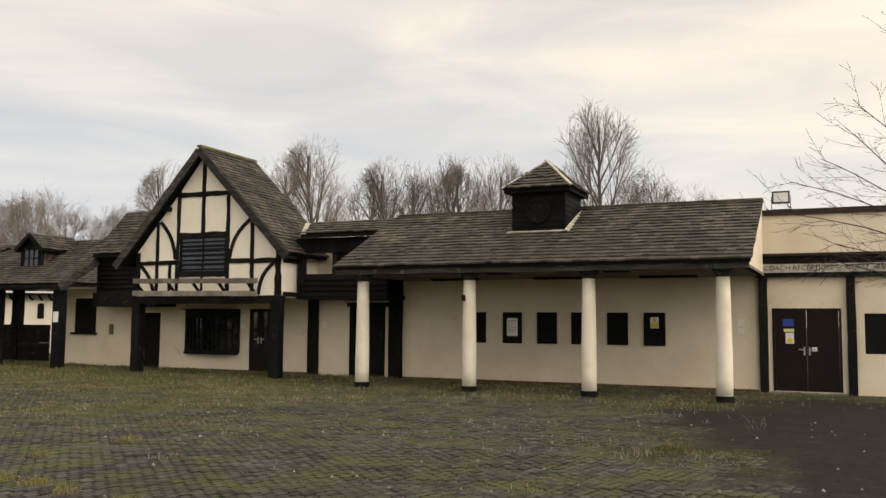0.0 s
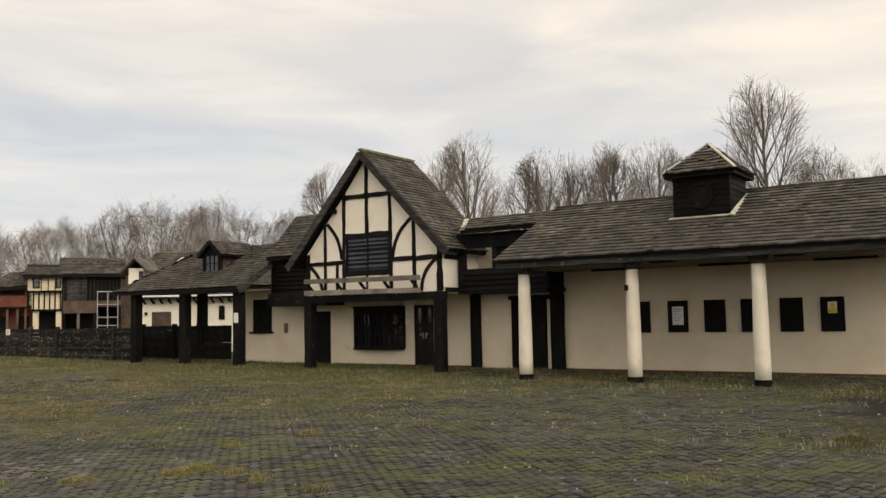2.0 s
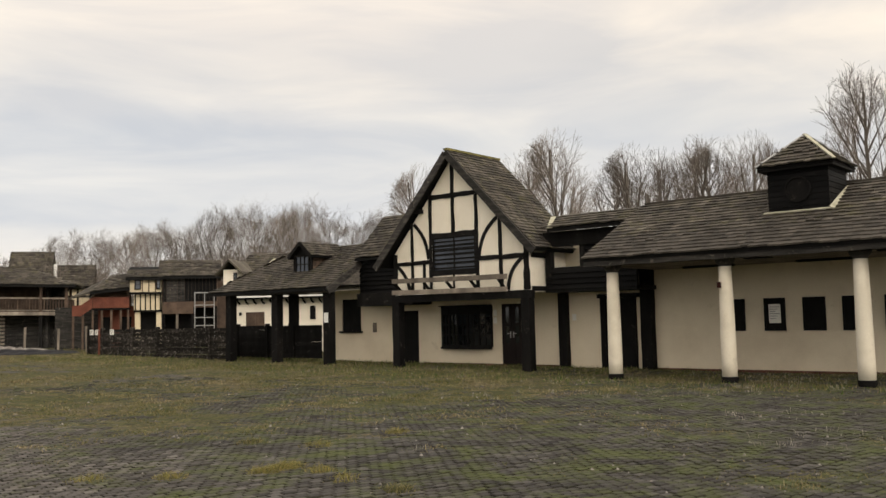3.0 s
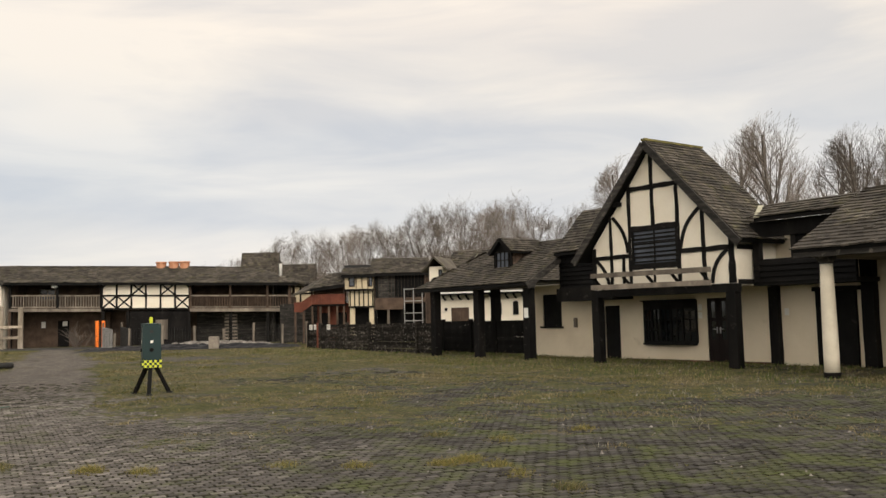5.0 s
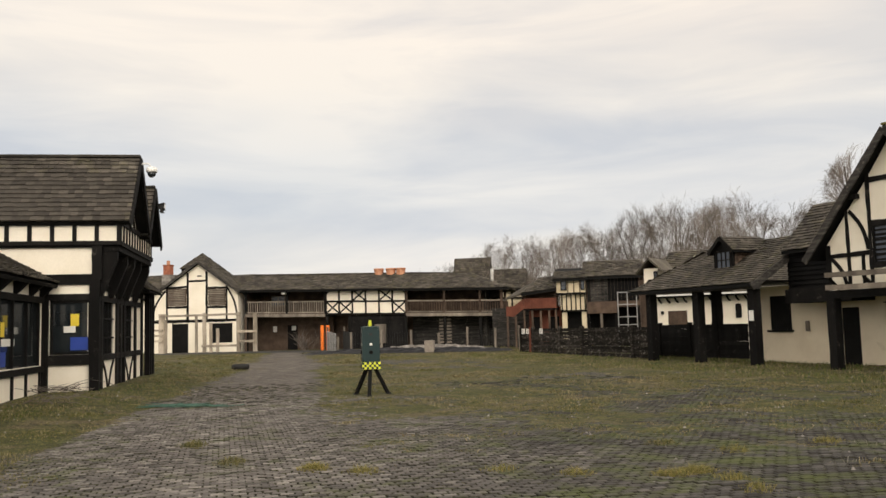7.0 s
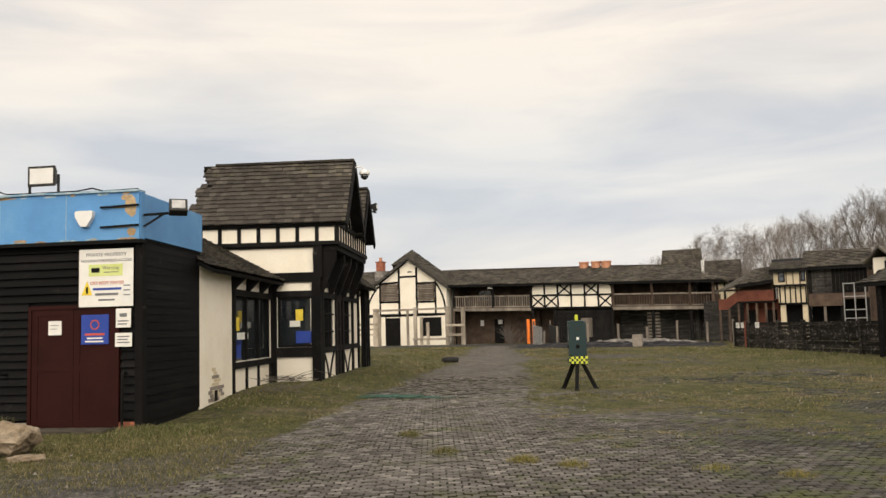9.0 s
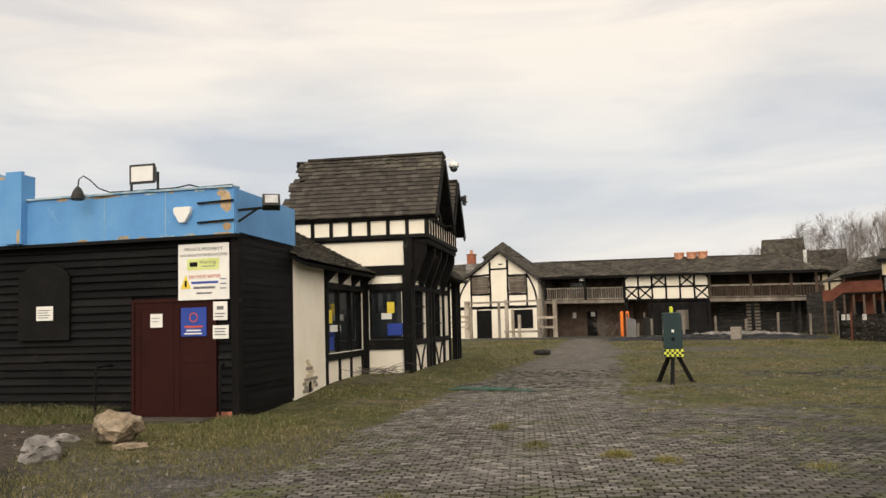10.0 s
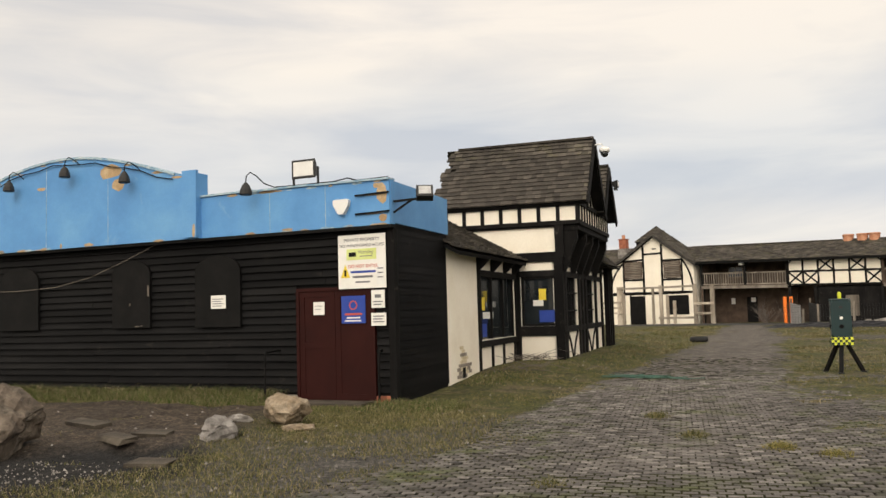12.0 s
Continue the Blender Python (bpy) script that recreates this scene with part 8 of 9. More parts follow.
def make_tree(seed, height, stems, spread, lift, wide, label, m):
    rng = random.Random(seed)
    trunk, twigs = [], []

    def reach(p, d, length):
        """Shortens a shoot so that it ends within the uneven crown."""
        for _ in range(8):
            q = p + d * length
            x, y, z = q.x / (height * wide), q.y / (height * wide), (q.z - height * 0.58) / (height * 0.42)
            if z < 0:
                z *= 0.55
            if x * x + y * y + z * z < 1.0 + 0.25 * noise.noise(Vector((q.x * 0.4 + seed * 9, q.y * 0.4, q.z * 0.4))):
                break
            length *= 0.8
        return length * rng.uniform(0.85, 1.05)

    limbs = []
    if stems == 1:
        pts, radii = wand(rng, trunk, Vector((0, 0, -0.3)), Vector((0, 0, 1)), height * 0.92, height * 0.014, 9, 0.05)
        for k in range(24):
            limbs.append(side_shoot(rng, pts, radii, 0.14 + 0.76 * k / 24, spread * 1.2) + (height * (0.56 - 0.017 * k),))
        limbs.append((pts[-3], Vector((0.05, 0.1, 1)).normalized(), radii[-3], height * 0.3))
    else:
        for k in range(stems):
            az, tilt = 2 * math.pi * (k + rng.random() * 0.6) / stems, rng.uniform(0.16, 0.46)
            pts, radii = wand(rng, trunk, Vector((0, 0, -0.2)), Vector((math.cos(az) * tilt, math.sin(az) * tilt, 1)).normalized(), height * rng.uniform(0.72, 0.95), height * 0.0065, 8, 0.03)
            for j in range(int(40 / stems)):
                limbs.append(side_shoot(rng, pts, radii, 0.12 + 0.84 * j * stems / 40, spread * 1.4) + (height * 0.36,))
    for p, d, r, length in limbs:
        if d.z < 0.15:
            d = Vector((d.x, d.y, 0.3)).normalized()
        pts, radii = wand(rng, trunk, p, d, reach(p, d, length), r * 0.55, 5, lift * 0.16)
        for j in range(9):
            q, e, r2 = side_shoot(rng, pts, radii, 0.36 + 0.64 * (j + rng.random()) / 9, spread)
            b, br = wand(rng, twigs, q, e, reach(q, e, height * rng.uniform(0.12, 0.22)), max(r2 * 0.5, 0.008), 3, lift * 0.12)
            for i in range(5):
                q2, e2, r3 = side_shoot(rng, b, br, 0.1 + 0.9 * (i + rng.random()) / 7, spread * 1.1)
                c, cr = wand(rng, twigs, q2, e2, reach(q2, e2, height * rng.uniform(0.05, 0.105)), 0.005, 2, lift * 0.1)
                for h_ in range(1 if stems == 1 else 2):
                    q3, e3, r4 = side_shoot(rng, c, cr, rng.uniform(0.2, 0.9), spread * 1.2)
                    wand(rng, twigs, q3, e3, height * rng.uniform(0.025, 0.05), 0.004, 1, 0)
    t = thing("bare_tree", m, label, "tree", "bare trees behind the buildings")
    part("trunk", tubes_mesh("trunk", trunk, BARK, 4, 0.012), None, t)
    part("crown", tubes_mesh("crown", twigs, TWIG, 3, 0.0055 if stems == 1 else 0.0045), None, t)
    return t


# seed, stems, spread, lift, width: narrow and upright, rounded, bushy, thicket
KINDS = [(1, 1, 0.52, 0.70, 0.19), (6, 1, 0.54, 0.66, 0.235), (3, 4, 0.62, 0.45, 0.30), (4, 4, 0.60, 0.42, 0.34), (5, 5, 0.62, 0.35, 0.42)]
# bearing, distance, elevation of the top, kind
TREES = [(-10.15, 58, 14.0, 0), (-14.3, 60, 10.2, 2), (-16.5, 62, 8.5, 3), (-12.5, 66, 9.6, 2), (-7.2, 66, 9.0, 1), (-5.3, 64, 9.2, 1), (-3.5, 58, 10.6, 1), (-1.8, 64, 10.3, 1), (-0.2, 60, 10.5, 1),
         (1.7, 64, 10.0, 1), (3.5, 60, 10.3, 1), (5.3, 66, 9.2, 1), (8.25, 52, 11.5, 1), (10.6, 62, 10.3, 1), (12.8, 66, 9.4, 1), (17.1, 66, 9.6, 1), (15.3, 72, 8.4, 2), (18.7, 74, 7.4, 2),
         (21.9, 66, 7.5, 2), (23.9, 60, 8.0, 2), (25.2, 72, 7.8, 3), (26.8, 60, 8.1, 2), (28.1, 74, 7.7, 3), (29.5, 62, 7.75, 2), (31.1, 76, 7.0, 3), (32.8, 64, 6.65, 3), (34.0, 80, 6.3, 2),
         (35.3, 66, 6.35, 3), (36.7, 84, 6.1, 3), (38.3, 72, 6.0, 3), (39.6, 88, 5.3, 3), (40.9, 84, 4.8, 3), (42.4, 92, 4.4, 4), (43.8, 92, 3.9, 4),
         (22.8, 80, 5.2, 4), (26.0, 82, 5.2, 4), (30.3, 84, 5.0, 4), (33.4, 86, 4.8, 4), (37.4, 88, 4.6, 4), (19.8, 80, 5.4, 4), (24.5, 86, 6.0, 4), (28.8, 88, 5.6, 4)]
made = {}
for yaw, dist, top, k in TREES:
    high = (math.tan(radians(top)) * dist + 1.25) * (1.04 if k < 3 else 0.98)
    a = radians(yaw)
    m = pose(-math.sin(a) * dist, math.cos(a) * dist, ground_z(-math.sin(a) * dist, math.cos(a) * dist), 0, 0, (yaw * 77) % 360)
    if k in made:
        copy_thing(made[k], m).scale = (high / 12.0,) * 3
    else:
        made[k] = make_tree(KINDS[k][0], 12.0, *KINDS[k][1:], "tall bare winter tree with fine grey-brown twigs", m)
        made[k].scale = (high / 12.0,) * 3


def near_tree():
    rng = random.Random(21)
    trunk, twigs = [], []
    wand(rng, trunk, Vector((0, 0, -0.2)), Vector((0, 0, 1)), 5.4, 0.13, 8, 0.05)
    for z, az, tilt, ln in ((2.0, 176, 0.35, 1.9), (2.3, 190, 0.40, 2.0), (2.5, 170, 0.50, 2.6), (2.7, 182, 0.55, 2.5), (2.9, 196, 0.6, 2.2), (3.2, 174, 0.75, 2.1), (3.6, 186, 1.1, 1.9), (4.2, 178, 1.8, 1.8), (2.1, 205, 0.3, 1.6), (2.4, 165, 0.3, 1.8),
                            (2.8, 60, 0.6, 2.2), (3.3, 300, 0.6, 2.2), (3.8, 20, 0.9, 2.2)):
        a = radians(az)
        pts, radii = wand(rng, trunk, Vector((0, 0, z)), Vector((math.cos(a), math.sin(a), tilt)).normalized(), ln, 0.012, 8, -0.03)
        for j in range(11):
            q, e, r2 = side_shoot(rng, pts, radii, 0.15 + 0.85 * (j + rng.random()) / 11, 0.65)
            b, br = wand(rng, twigs, q, e, ln * rng.uniform(0.14, 0.34), max(r2 * 0.45, 0.004), 5, 0.03)
            for _ in range(5):
                q2, e2, r3 = side_shoot(rng, b, br, rng.uniform(0.15, 1.0), 0.7)
                wand(rng, twigs, q2, e2, rng.uniform(0.08, 0.24), 0.003, 3, 0.02)
    t = thing("near_tree", pose(7.25, 12.4, 0, 0, 0, 0), "bare tree with thin dark branches at the court's edge", "tree")
    part("trunk", tubes_mesh("trunk", trunk, TWIG_NEAR, 6, 0.005), None, t)
    part("crown", tubes_mesh("crown", twigs, TWIG_NEAR, 3, 0.0026), None, t)
    return t


near_tree()


def shrub(x, y, high, seed, label):
    rng = random.Random(seed)
    runs = []
    for k in range(26):
        a = rng.uniform(0, 2 * math.pi)
        d = Vector((math.cos(a) * 0.6, math.sin(a) * 0.6, 1)).normalized()
        grow(rng, runs, runs, Vector((rng.uniform(-.3, .3), rng.uniform(-.3, .3), 0)), d, high * rng.uniform(0.4, 0.7), 0.012, 1, 0.5, 0.1)
    t = thing("bare_shrub", pose(x, y, ground_z(x, y)), label, "shrub")
    part("stems", tubes_mesh("stems", runs, TWIG, 3, 0.008), None, t)


p = GALLERY @ Vector((5.0, -2.2, 0))
shrub(p.x, p.y, 1.6, 5, "tangled leafless shrub beside the track")


# ---- paving blocks, grass, litter (last) ----
def paver_material(name, island, moss_at=0.46):
    m, n, l, b = material(name, 0.9, 0, 0.25)
    co = n.new("ShaderNodeTexCoord").outputs["Object"]
    geo = n.new("ShaderNodeNewGeometry")
    rnd = geo.outputs["Random Per Island"] if island else n.new("ShaderNodeObjectInfo").outputs["Random"]
    base = ramp(n, l, rnd, [(0.0, (0.044, 0.041, 0.039)), (0.35, (0.088, 0.082, 0.078)), (0.8, (0.116, 0.109, 0.104)), (1.0, (0.19, 0.18, 0.17))])
    big = noise_node(n, l, geo.outputs["Position"], 0.55, 6, 0.65)
    moss = noise_node(n, l, geo.outputs["Position"], 1.3, 8, 0.7, None, 0.5)
    fine = noise_node(n, l, geo.outputs["Position"], 45, 4, 0.7)
    c = mixc(n, l, 1.0, base, ramp(n, l, big, [(0.3, (0.72, 0.70, 0.68)), (0.7, (1.2, 1.17, 1.14))]), "MULTIPLY")
    if island:
        lift = n.new("ShaderNodeMath")
        lift.operation = "MULTIPLY_ADD"
        lift.inputs[1].default_value = -0.075
        l.new(moss, lift.inputs[2])
        moss = lift.outputs[0]
        wear = n.new("ShaderNodeAttribute")
        wear.attribute_name = "wear"
        l.new(wear.outputs["Fac"], lift.inputs[0])
        c = mixc(n, l, 1.0, c, ramp(n, l, wear.outputs["Fac"], [(0.0, (0.41, 0.42, 0.425)), (1.0, (1.10, 1.10, 1.10))]), "MULTIPLY")
    c = mixc(n, l, 1.0, c, ramp(n, l, fine, [(0.3, (0.7,) * 3), (0.7, (1.28,) * 3)]), "MULTIPLY")
    stain = noise_node(n, l, geo.outputs["Position"], 0.8, 9, 0.72, None, 1.2)
    c = mixc(n, l, ramp(n, l, stain, [(0.54, (0, 0, 0)), (0.68, (0.75, 0.75, 0.75))]), c, (0.036, 0.032, 0.029))
    pale = noise_node(n, l, geo.outputs["Position"], 2.1, 8, 0.75, None, 0.6)
    c = mixc(n, l, ramp(n, l, pale, [(0.56, (0, 0, 0)), (0.72, (0.6, 0.6, 0.6))]), c, (0.155, 0.146, 0.137))
    c = mixc(n, l, ramp(n, l, moss, [(moss_at, (0, 0, 0)), (moss_at + 0.16, (0.85, 0.85, 0.85))]), c, (0.060, 0.072, 0.020))
    l.new(c, b.inputs["Base Color"])
    bp = n.new("ShaderNodeBump")
    bp.inputs["Strength"].default_value = 0.5
    bp.inputs["Distance"].default_value = 0.01
    l.new(fine, bp.inputs["Height"])
    l.new(bp.outputs[0], b.inputs["Normal"])
    return m


PAVER, PAVER_I = paver_material("paving_block", False, 0.54), paver_material("paving_block_field", True)


def in_building(x, y, pad=0.0):
    ax, ay = x + 4.78, y - 25.7
    s, n_ = ax * 0.91 - ay * 0.4147, ax * 0.4147 + ay * 0.91
    if n_ > 1.9 - pad and s > -11:
        return True
    sx, sy = x + 15.09, y - 4.32
    u, v = sx * 0.682 + sy * 0.7314, -sx * 0.7314 + sy * 0.682
    if u < 0.1 + pad and v > -0.05 - pad and (sx * 0.602 + sy * 0.799) < 0.05 + pad:
        return True
    hx, hy = x + 21.4, y - 10.64
    return (hx * 0.602 + hy * 0.799) < 0.25 + pad and (hx * -0.799 + hy * 0.602) > -0.2 and (hx * -0.799 + hy * 0.602) < 10


def on_verge(x, y):
    """The earthy verge before the shed's doors."""
    sx, sy = x + 15.09, y - 4.32
    u, v = sx * 0.682 + sy * 0.7314, -sx * 0.7314 + sy * 0.682
    return u < 1.2 and v > -4.6 + 0.35 * max(u + 3, 0)


JOINT_SOIL = worn("joint_soil", (0.026, 0.025, 0.016), (0.012, 0.011, 0.009), (0.055, 0.058, 0.022), 3, 40, 0.95, 0.2)


def soil_sides(me):
    """Dark soil cakes the sides of the blocks in their joints."""
    me.materials.append(JOINT_SOIL)
    for p in me.polygons:
        if abs(p.normal.z) < 0.35:
            p.material_index = 1
    return me


def build_paving():
    """Blocks about 15 cm long in running bond, sunk and tilted unevenly, with soil-filled joints."""
    ang = radians(57)
    ca, sa = math.cos(ang), math.sin(ang)
    L, W, g = 0.145, 0.104, 0.019
    verts, faces, wear, singles = [], [], [], []
    for j in range(-70, 270):
        for i in range(-185, 190):
            u, v = i * L + (L / 2 if j % 2 else 0), j * W
            x, y = u * ca - v * sa, u * sa + v * ca
            r2 = x * x + y * y
            if r2 < 20 or r2 > 800 or y < -4.5:
                continue
            yaw = math.degrees(math.atan2(-x, y))
            if yaw < -33 or yaw > 104 or in_building(x, y, 0.4) or on_verge(x, y):
                continue
            rr = math.sqrt(r2)
            if yaw > np.interp(rr, TRACK_R, TRACK_L) + 0.6 and road_mask(x, y) < 0.3 or earth_mask(x, y) > 0.05:
                continue
            if dark_ground_mask(x, y) > 0.5 + 0.3 * random.random():
                continue
            ms = mossy(x, y)
            if ms > 0.97 and random.random() < 0.8 or rr > 19 and random.random() < (rr - 19) / 9:
                continue
            sunk = 0.5 + 0.9 * noise.noise(Vector((x * 0.8, y * 0.8, 15.5))) + 0.5 * noise.noise(Vector((x * 2.4, y * 2.4, 5.5)))
            z = ground_z(x, y) + 0.033 - 0.028 * ms - 0.009 * min(max(sunk, 0), 1.2) * (1 + road_mask(x, y)) - 0.022 * dark_ground_mask(x, y) + random.uniform(-0.006, 0.006)
            t1, t2 = random.uniform(-0.012, 0.012), random.uniform(-0.02, 0.02)
            if -9.2 < x < -5.6 and 3.2 < y < 5.6 and len(singles) < 300:
                singles.append((x, y, z, t1, t2))
                continue
            wear += [track_wear(x, y)] * 12
            k = len(verts)
            a, b = L / 2 - g / 2, W / 2 - g / 2
            e = 0.007
            for du, dv in ((-a, -b), (a, -b), (a, b), (-a, b)):
                xx, yy = x + du * ca - dv * sa, y + du * sa + dv * ca
                verts.append((xx, yy, z + du * t1 + dv * t2 - 0.05))
            for du, dv in ((-a, -b), (a, -b), (a, b), (-a, b)):
                verts.append((x + du * ca - dv * sa, y + du * sa + dv * ca, z + du * t1 + dv * t2 - e))
            for du, dv in ((-a + e, -b + e), (a - e, -b + e), (a - e, b - e), (-a + e, b - e)):
                verts.append((x + du * ca - dv * sa, y + du * sa + dv * ca, z + du * t1 + dv * t2))
            for q in range(4):
                w = (q + 1) % 4
                faces.append((k + q, k + w, k + 4 + w, k + 4 + q))
                faces.append((k + 4 + q, k + 4 + w, k + 8 + w, k + 8 + q))
            faces.append((k + 8, k + 9, k + 10, k + 11))
    me = soil_sides(raw_mesh("paving_field", verts, faces, PAVER_I))
    me.attributes.new("wear", "FLOAT", "POINT").data.foreach_set("value", wear)
    part("paving_field", me, None, ground, "old grey-brown concrete paving blocks, mossy off the track")["kind"] = "stuff"
    bm = bx(-L / 2 + g / 2, L / 2 - g / 2, -W / 2 + g / 2, W / 2 - g / 2, -0.05, 0)
    bmesh.ops.bevel(bm, geom=[e_ for e_ in bm.edges if all(v.co.z > -0.01 for v in e_.verts)], offset=0.007, segments=1)
    me = soil_sides(mesh_of(bm, "paving_block", PAVER))
    for x, y, z, t1, t2 in singles:
        o = part("paving_block", me, None, ground)
        o.matrix_local = pose(x, y, z, math.degrees(t2), -math.degrees(t1), 57)


def grass_material(name, stops):
    m, n, l, b = material(name, 0.85, 0, 0.15)
    rnd = n.new("ShaderNodeNewGeometry").outputs["Random Per Island"]
    l.new(ramp(n, l, rnd, stops), b.inputs["Base Color"])
    return m


GRASS = grass_material("grass_blades", [(0.0, (0.050, 0.056, 0.018)), (0.45, (0.090, 0.092, 0.030)), (0.75, (0.15, 0.135, 0.055)), (1.0, (0.24, 0.20, 0.11))])
STRAW = grass_material("dry_grass", [(0.0, (0.085, 0.076, 0.036)), (0.5, (0.165, 0.137, 0.070)), (1.0, (0.29, 0.245, 0.15))])
TUFT = grass_material("yellow_grass", [(0.0, (0.085, 0.085, 0.024)), (0.5, (0.17, 0.155, 0.045)), (1.0, (0.27, 0.22, 0.09))])
STALK = grass_material("dead_stalk", [(0.0, (0.17, 0.155, 0.125)), (1.0, (0.36, 0.34, 0.29))])
LUSH = grass_material("green_grass", [(0.0, (0.035, 0.060, 0.014)), (0.6, (0.070, 0.105, 0.024)), (1.0, (0.17, 0.16, 0.06))])


def blades(name, spots, mat, label):
    """spots: (x, y, z, height, width, lean) of single blades."""
    verts, faces = [], []
    for x, y, z, h, w, lean in spots:
        a, b = random.uniform(0, 6.283), random.uniform(0, 6.283)
        ca, sa = math.cos(a) * w / 2, math.sin(a) * w / 2
        lx, ly = math.cos(b) * lean * h, math.sin(b) * lean * h
        k = len(verts)
        verts += [(x - ca, y - sa, z - 0.01), (x + ca, y + sa, z - 0.01), (x + lx * 0.35 + ca * 0.7, y + ly * 0.35 + sa * 0.7, z + h * 0.6),
                  (x + lx * 0.35 - ca * 0.7, y + ly * 0.35 - sa * 0.7, z + h * 0.6), (x + lx, y + ly, z + h * (1 - 0.3 * lean))]
        faces += [(k, k + 1, k + 2, k + 3), (k + 3, k + 2, k + 4)]
    return tagged(new(name, raw_mesh(name, verts, faces, mat)), label, "grass", kind="stuff")


# places of single tufts on the track and the open blocks: x, y, kind, blades
TUFTS = [(-7.89, 6.72, "straw", 260), (-7.27, 6.90, "straw", 110), (-9.25, 6.54, "green", 90), (-11.06, 7.12, "green", 80), (-4.51, 8.62, "straw", 170), (-4.39, 8.84, "straw", 120), (-5.34, 8.14, "straw", 80), (-4.78, 10.62, "straw", 50), (-4.19, 12.05, "straw", 50), (-6.11, 7.84, "straw", 50), (-3.94, 8.78, "straw", 60), (-5.80, 10.75, "green", 70), (-3.50, 8.40, "straw", 50), (-2.76, 7.89, "green", 90), (2.93, 11.58, "green", 160), (-4.43, 9.05, "straw", 140), (-7.18, 3.65, "green", 60), (-11.22, 7.25, "green", 50)]


def build_grass():
    rng = random.Random(11)
    green, straw, lush, stalk, tuft = [], [], [], [], []
    # clumps over the court, lower where the blocks still show
    for _ in range(95000):
        yaw, r = radians(rng.uniform(-34, 104)), 5.0 + 50 * rng.random() ** 1.25
        x, y = -math.sin(yaw) * r, math.cos(yaw) * r
        if in_building(x, y, 0.05):
            continue
        ms = mossy(x, y)
        lush_at = noise.noise(Vector((x * 0.45, y * 0.45, 21))) + 0.6 * noise.noise(Vector((x * 1.5, y * 1.5, 27)))
        if rng.random() > ms ** 1.4 * (0.45 + 0.9 * lush_at) or road_mask(x, y) > 0.5 or earth_mask(x, y) > 0.4 or dark_ground_mask(x, y) > 0.6:
            continue
        z = ground_z(x, y)
        dry = noise.noise(Vector((x * 0.5, y * 0.5, 33))) + 0.4 * noise.noise(Vector((x * 2, y * 2, 3))) + rng.uniform(-0.2, 0.2)
        into = straw if dry > 0.06 else green
        big = rng.random() < 0.06
        n_ = rng.randint(18, 28) if big else rng.randint(6, 11)
        rad = (0.07 if big else 0.045) + 0.003 * r
        for _k in range(n_):
            h = (0.010 + 0.022 * rng.random() ** 2) * (0.9 + max(lush_at, 0)) * (1 + r / 40) * (1.8 if big else 1)
            into.append((x + rng.gauss(0, rad), y + rng.gauss(0, rad * 0.8), z, h, 0.005 + 0.0006 * r, rng.uniform(0.6, 1.6)))
    # pale dead stalks that stand up from the mossy part of the court
    for _ in range(420):
        yaw, r = radians(rng.gauss(-2, 12)), rng.uniform(11, 24)
        x, y = -math.sin(yaw) * r, math.cos(yaw) * r
        if noise.noise(Vector((x * 0.35, y * 0.35, 41))) < 0.05 or in_building(x, y, 0.3):
            continue
        for _k in range(rng.randint(4, 9)):
            stalk.append((x + rng.gauss(0, 0.07), y + rng.gauss(0, 0.07), ground_z(x, y), rng.uniform(0.05, 0.15), 0.006, rng.uniform(0.3, 1.3)))
    # longer grass at the foot of the walls and under the eaves
    for _ in range(5200):
        s, n_ = rng.uniform(-26, 13), rng.choice((rng.uniform(-0.9, 1.85), rng.gauss(1.55, 0.25), rng.gauss(-2.4, 0.8)))
        x, y = -4.78 + 0.91 * s + 0.4147 * n_, 25.7 - 0.4147 * s + 0.91 * n_
        if (n_ > 1.85 and s > -11) or (s > 3 and n_ > -2.0 and rng.random() < 0.75):
            continue
        for _k in range(4):
            (lush if rng.random() < 0.6 else straw).append((x + rng.gauss(0, 0.1), y + rng.gauss(0, 0.1), ground_z(x, y), rng.uniform(0.03, 0.10) * (0.6 + rng.random()), 0.016, rng.uniform(0.2, 0.9)))
    # verge before the shed: a bank of rank grass at the wall, thin grass lower down
    for _ in range(30000):
        u, v = rng.uniform(-13, 1.5), -0.12 - abs(rng.gauss(0, 0.5))
        if -2.3 < u < -0.2 and v > -0.9:
            continue
        x, y = -15.09 + 0.682 * u - 0.7314 * v, 4.32 + 0.7314 * u + 0.682 * v
        h = rng.uniform(0.14, 0.52) * (1 - min(abs(v) / 2.2, 0.75)) * (0.45 if u > -2.3 else 1)
        (straw if rng.random() < 0.5 else lush).append((x, y, ground_z(x, y), h, 0.008, rng.uniform(0.5, 1.7)))
    for _ in range(110000):
        u, v = rng.uniform(-9, 3.8), rng.uniform(-9, -0.3)
        x, y = -15.09 + 0.682 * u - 0.7314 * v, 4.32 + 0.7314 * u + 0.682 * v
        k = noise.noise(Vector((x * 0.8, y * 0.8, 14))) + 0.38 - 0.9 * earth_mask(x, y) - 0.7 * road_mask(x, y)
        if k < rng.uniform(-0.15, 0.45) or math.hypot(x, y) < 6:
            continue
        (green if rng.random() < 0.75 else straw).append((x, y, ground_z(x, y), rng.uniform(0.02, 0.07), 0.008, rng.uniform(0.6, 1.6)))
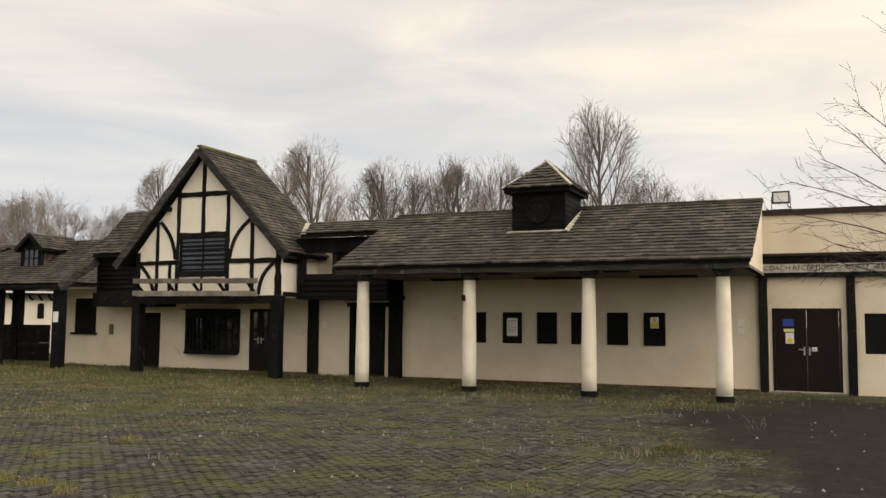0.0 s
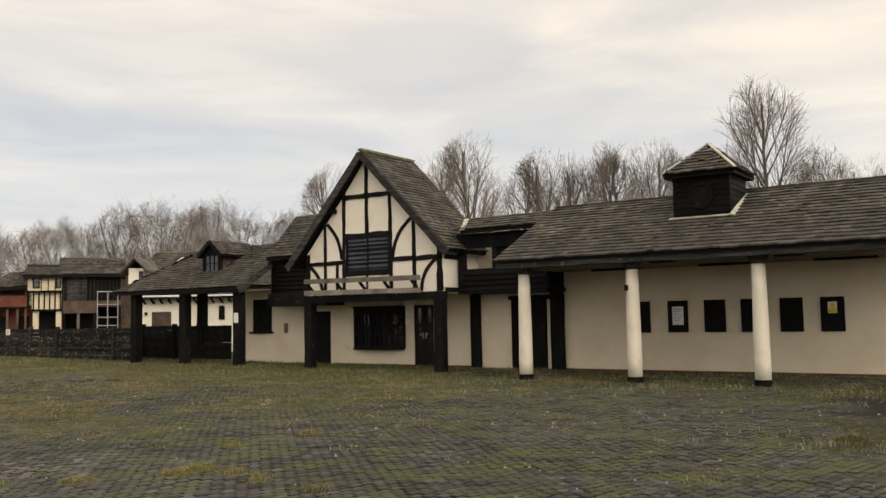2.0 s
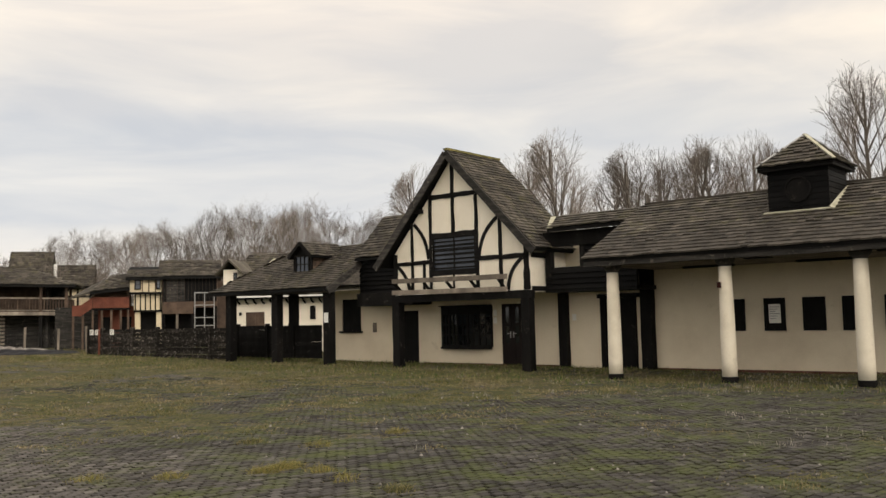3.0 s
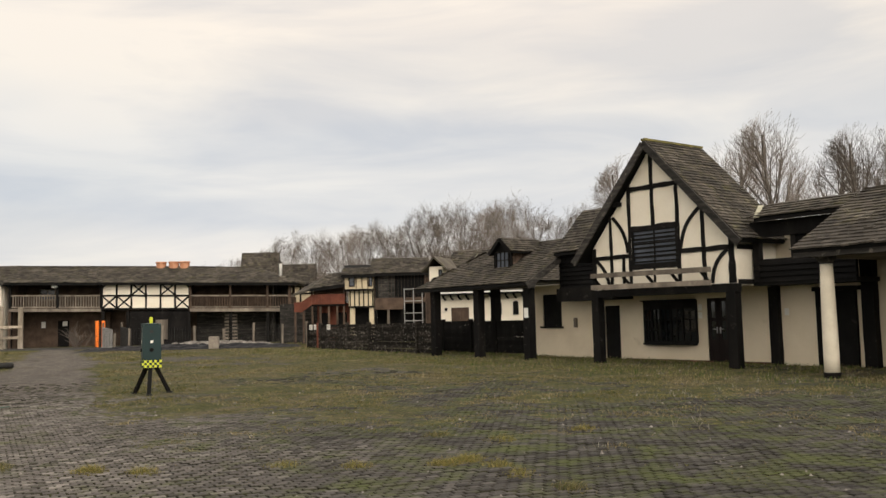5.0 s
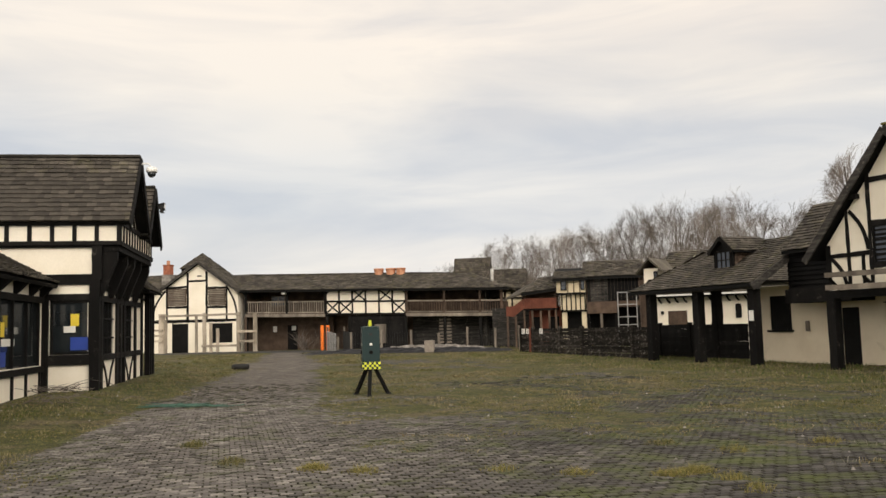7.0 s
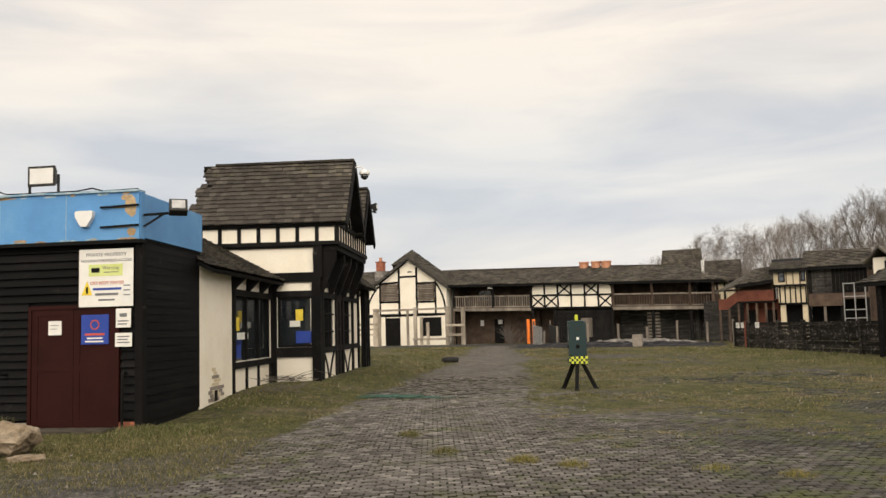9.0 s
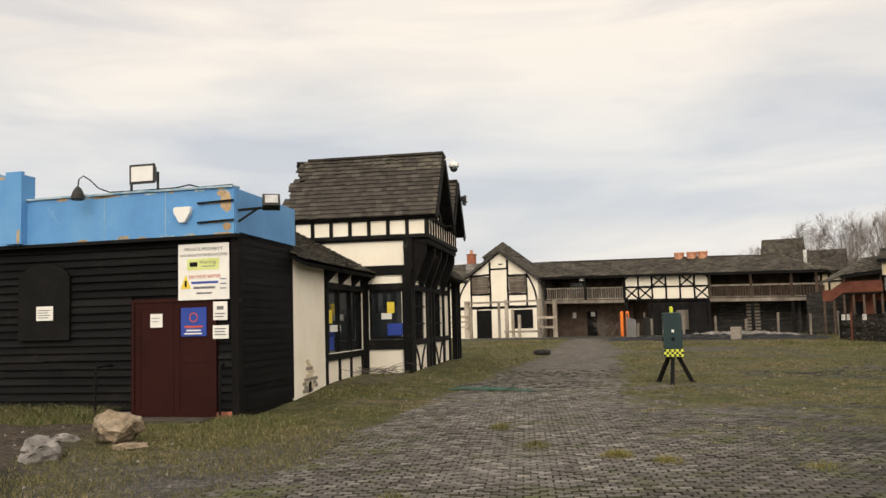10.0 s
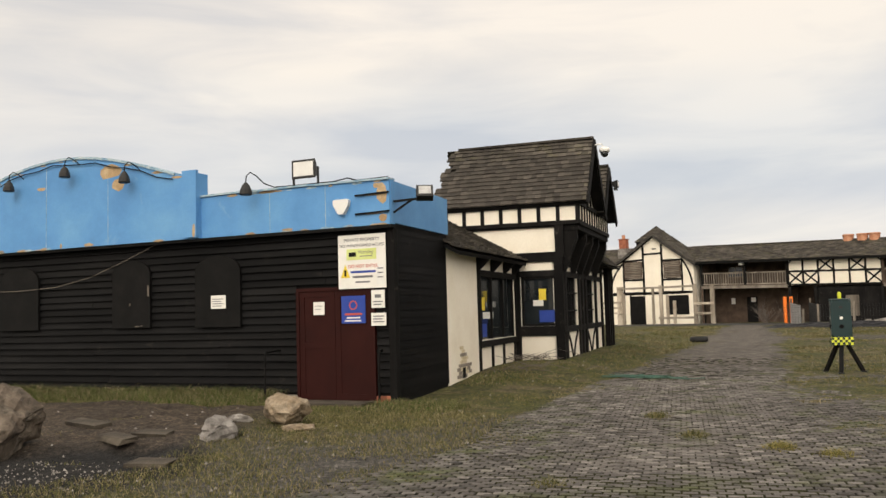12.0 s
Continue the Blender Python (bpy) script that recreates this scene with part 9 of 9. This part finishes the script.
    # foot of the white house and the island of grass beside the track
    for _ in range(9000):
        s, n_ = rng.uniform(-6, 26), 0.15 + abs(rng.gauss(0, 1.1))
        x, y = -21.4 - 0.799 * s + 0.602 * (n_ - (1.25 if s < 0 else -0.3)), 10.64 + 0.602 * s + 0.799 * (n_ - (1.25 if s < 0 else -0.3))
        if noise.noise(Vector((x * 0.6, y * 0.6, 4))) < rng.uniform(-0.5, 0.3):
            continue
        (lush if rng.random() < 0.5 else straw).append((x, y, ground_z(x, y), rng.uniform(0.02, 0.09), 0.013, rng.uniform(0.5, 1.5)))
    # single yellow tufts on the track
    for x, y, q, n_ in TUFTS:
        q = {"straw": tuft, "green": green}[q]
        for _k in range(n_ * 4):
            dx, dy = rng.gauss(0, 0.10 + n_ * 0.0003), rng.gauss(0, 0.10)
            q.append((x + dx, y + dy, ground_z(x, y), rng.uniform(0.05, 0.15) * math.exp(-(dx * dx + dy * dy) * 22) + 0.015, 0.006, rng.uniform(0.4, 1.4)))
    blades("grass", green, GRASS, "short green and brown grass growing between paving blocks")
    blades("grass_tufts", tuft, TUFT, "bright yellow-green grass tufts between the blocks")
    blades("dead_stalks", stalk, STALK, "pale dead weed stalks standing in the moss")
    blades("dry_grass", straw, STRAW, "dry straw-coloured grass tufts")
    blades("wall_grass", lush, LUSH, "longer green grass at the foot of walls")


def build_litter():
    rng = random.Random(4)
    verts, faces = [], []
    for _ in range(900):
        yaw, r = radians(rng.uniform(-32, 100)), 5.5 + 24 * rng.random()
        x, y = -math.sin(yaw) * r, math.cos(yaw) * r
        if in_building(x, y, 0.1):
            continue
        z, s = ground_z(x, y) + 0.02, rng.uniform(0.008, 0.03)
        k = len(verts)
        for q in range(5):
            a = 2 * math.pi * q / 5 + rng.random()
            verts.append((x + s * math.cos(a), y + s * math.sin(a), z - 0.01))
        verts.append((x, y, z + s * 0.7))
        faces += [(k + q, k + (q + 1) % 5, k + 5) for q in range(5)]
    for _ in range(380):
        x, y = -10.15 + rng.gauss(0, 0.6), -0.95 + rng.gauss(0, 0.65)
        z, s = ground_z(x, y) + 0.006, rng.uniform(0.006, 0.02)
        k = len(verts)
        for q in range(5):
            a = 2 * math.pi * q / 5 + rng.random()
            verts.append((x + s * math.cos(a), y + s * math.sin(a), z - 0.01))
        verts.append((x, y, z + s * 0.7))
        faces += [(k + q, k + (q + 1) % 5, k + 5) for q in range(5)]
    tagged(new("pale_chips", raw_mesh("pale_chips", verts, faces, STONE_GREY)), "pale stone chips and litter strewn on the ground", "chips", kind="stuff")


build_paving()
build_grass()
build_litter()
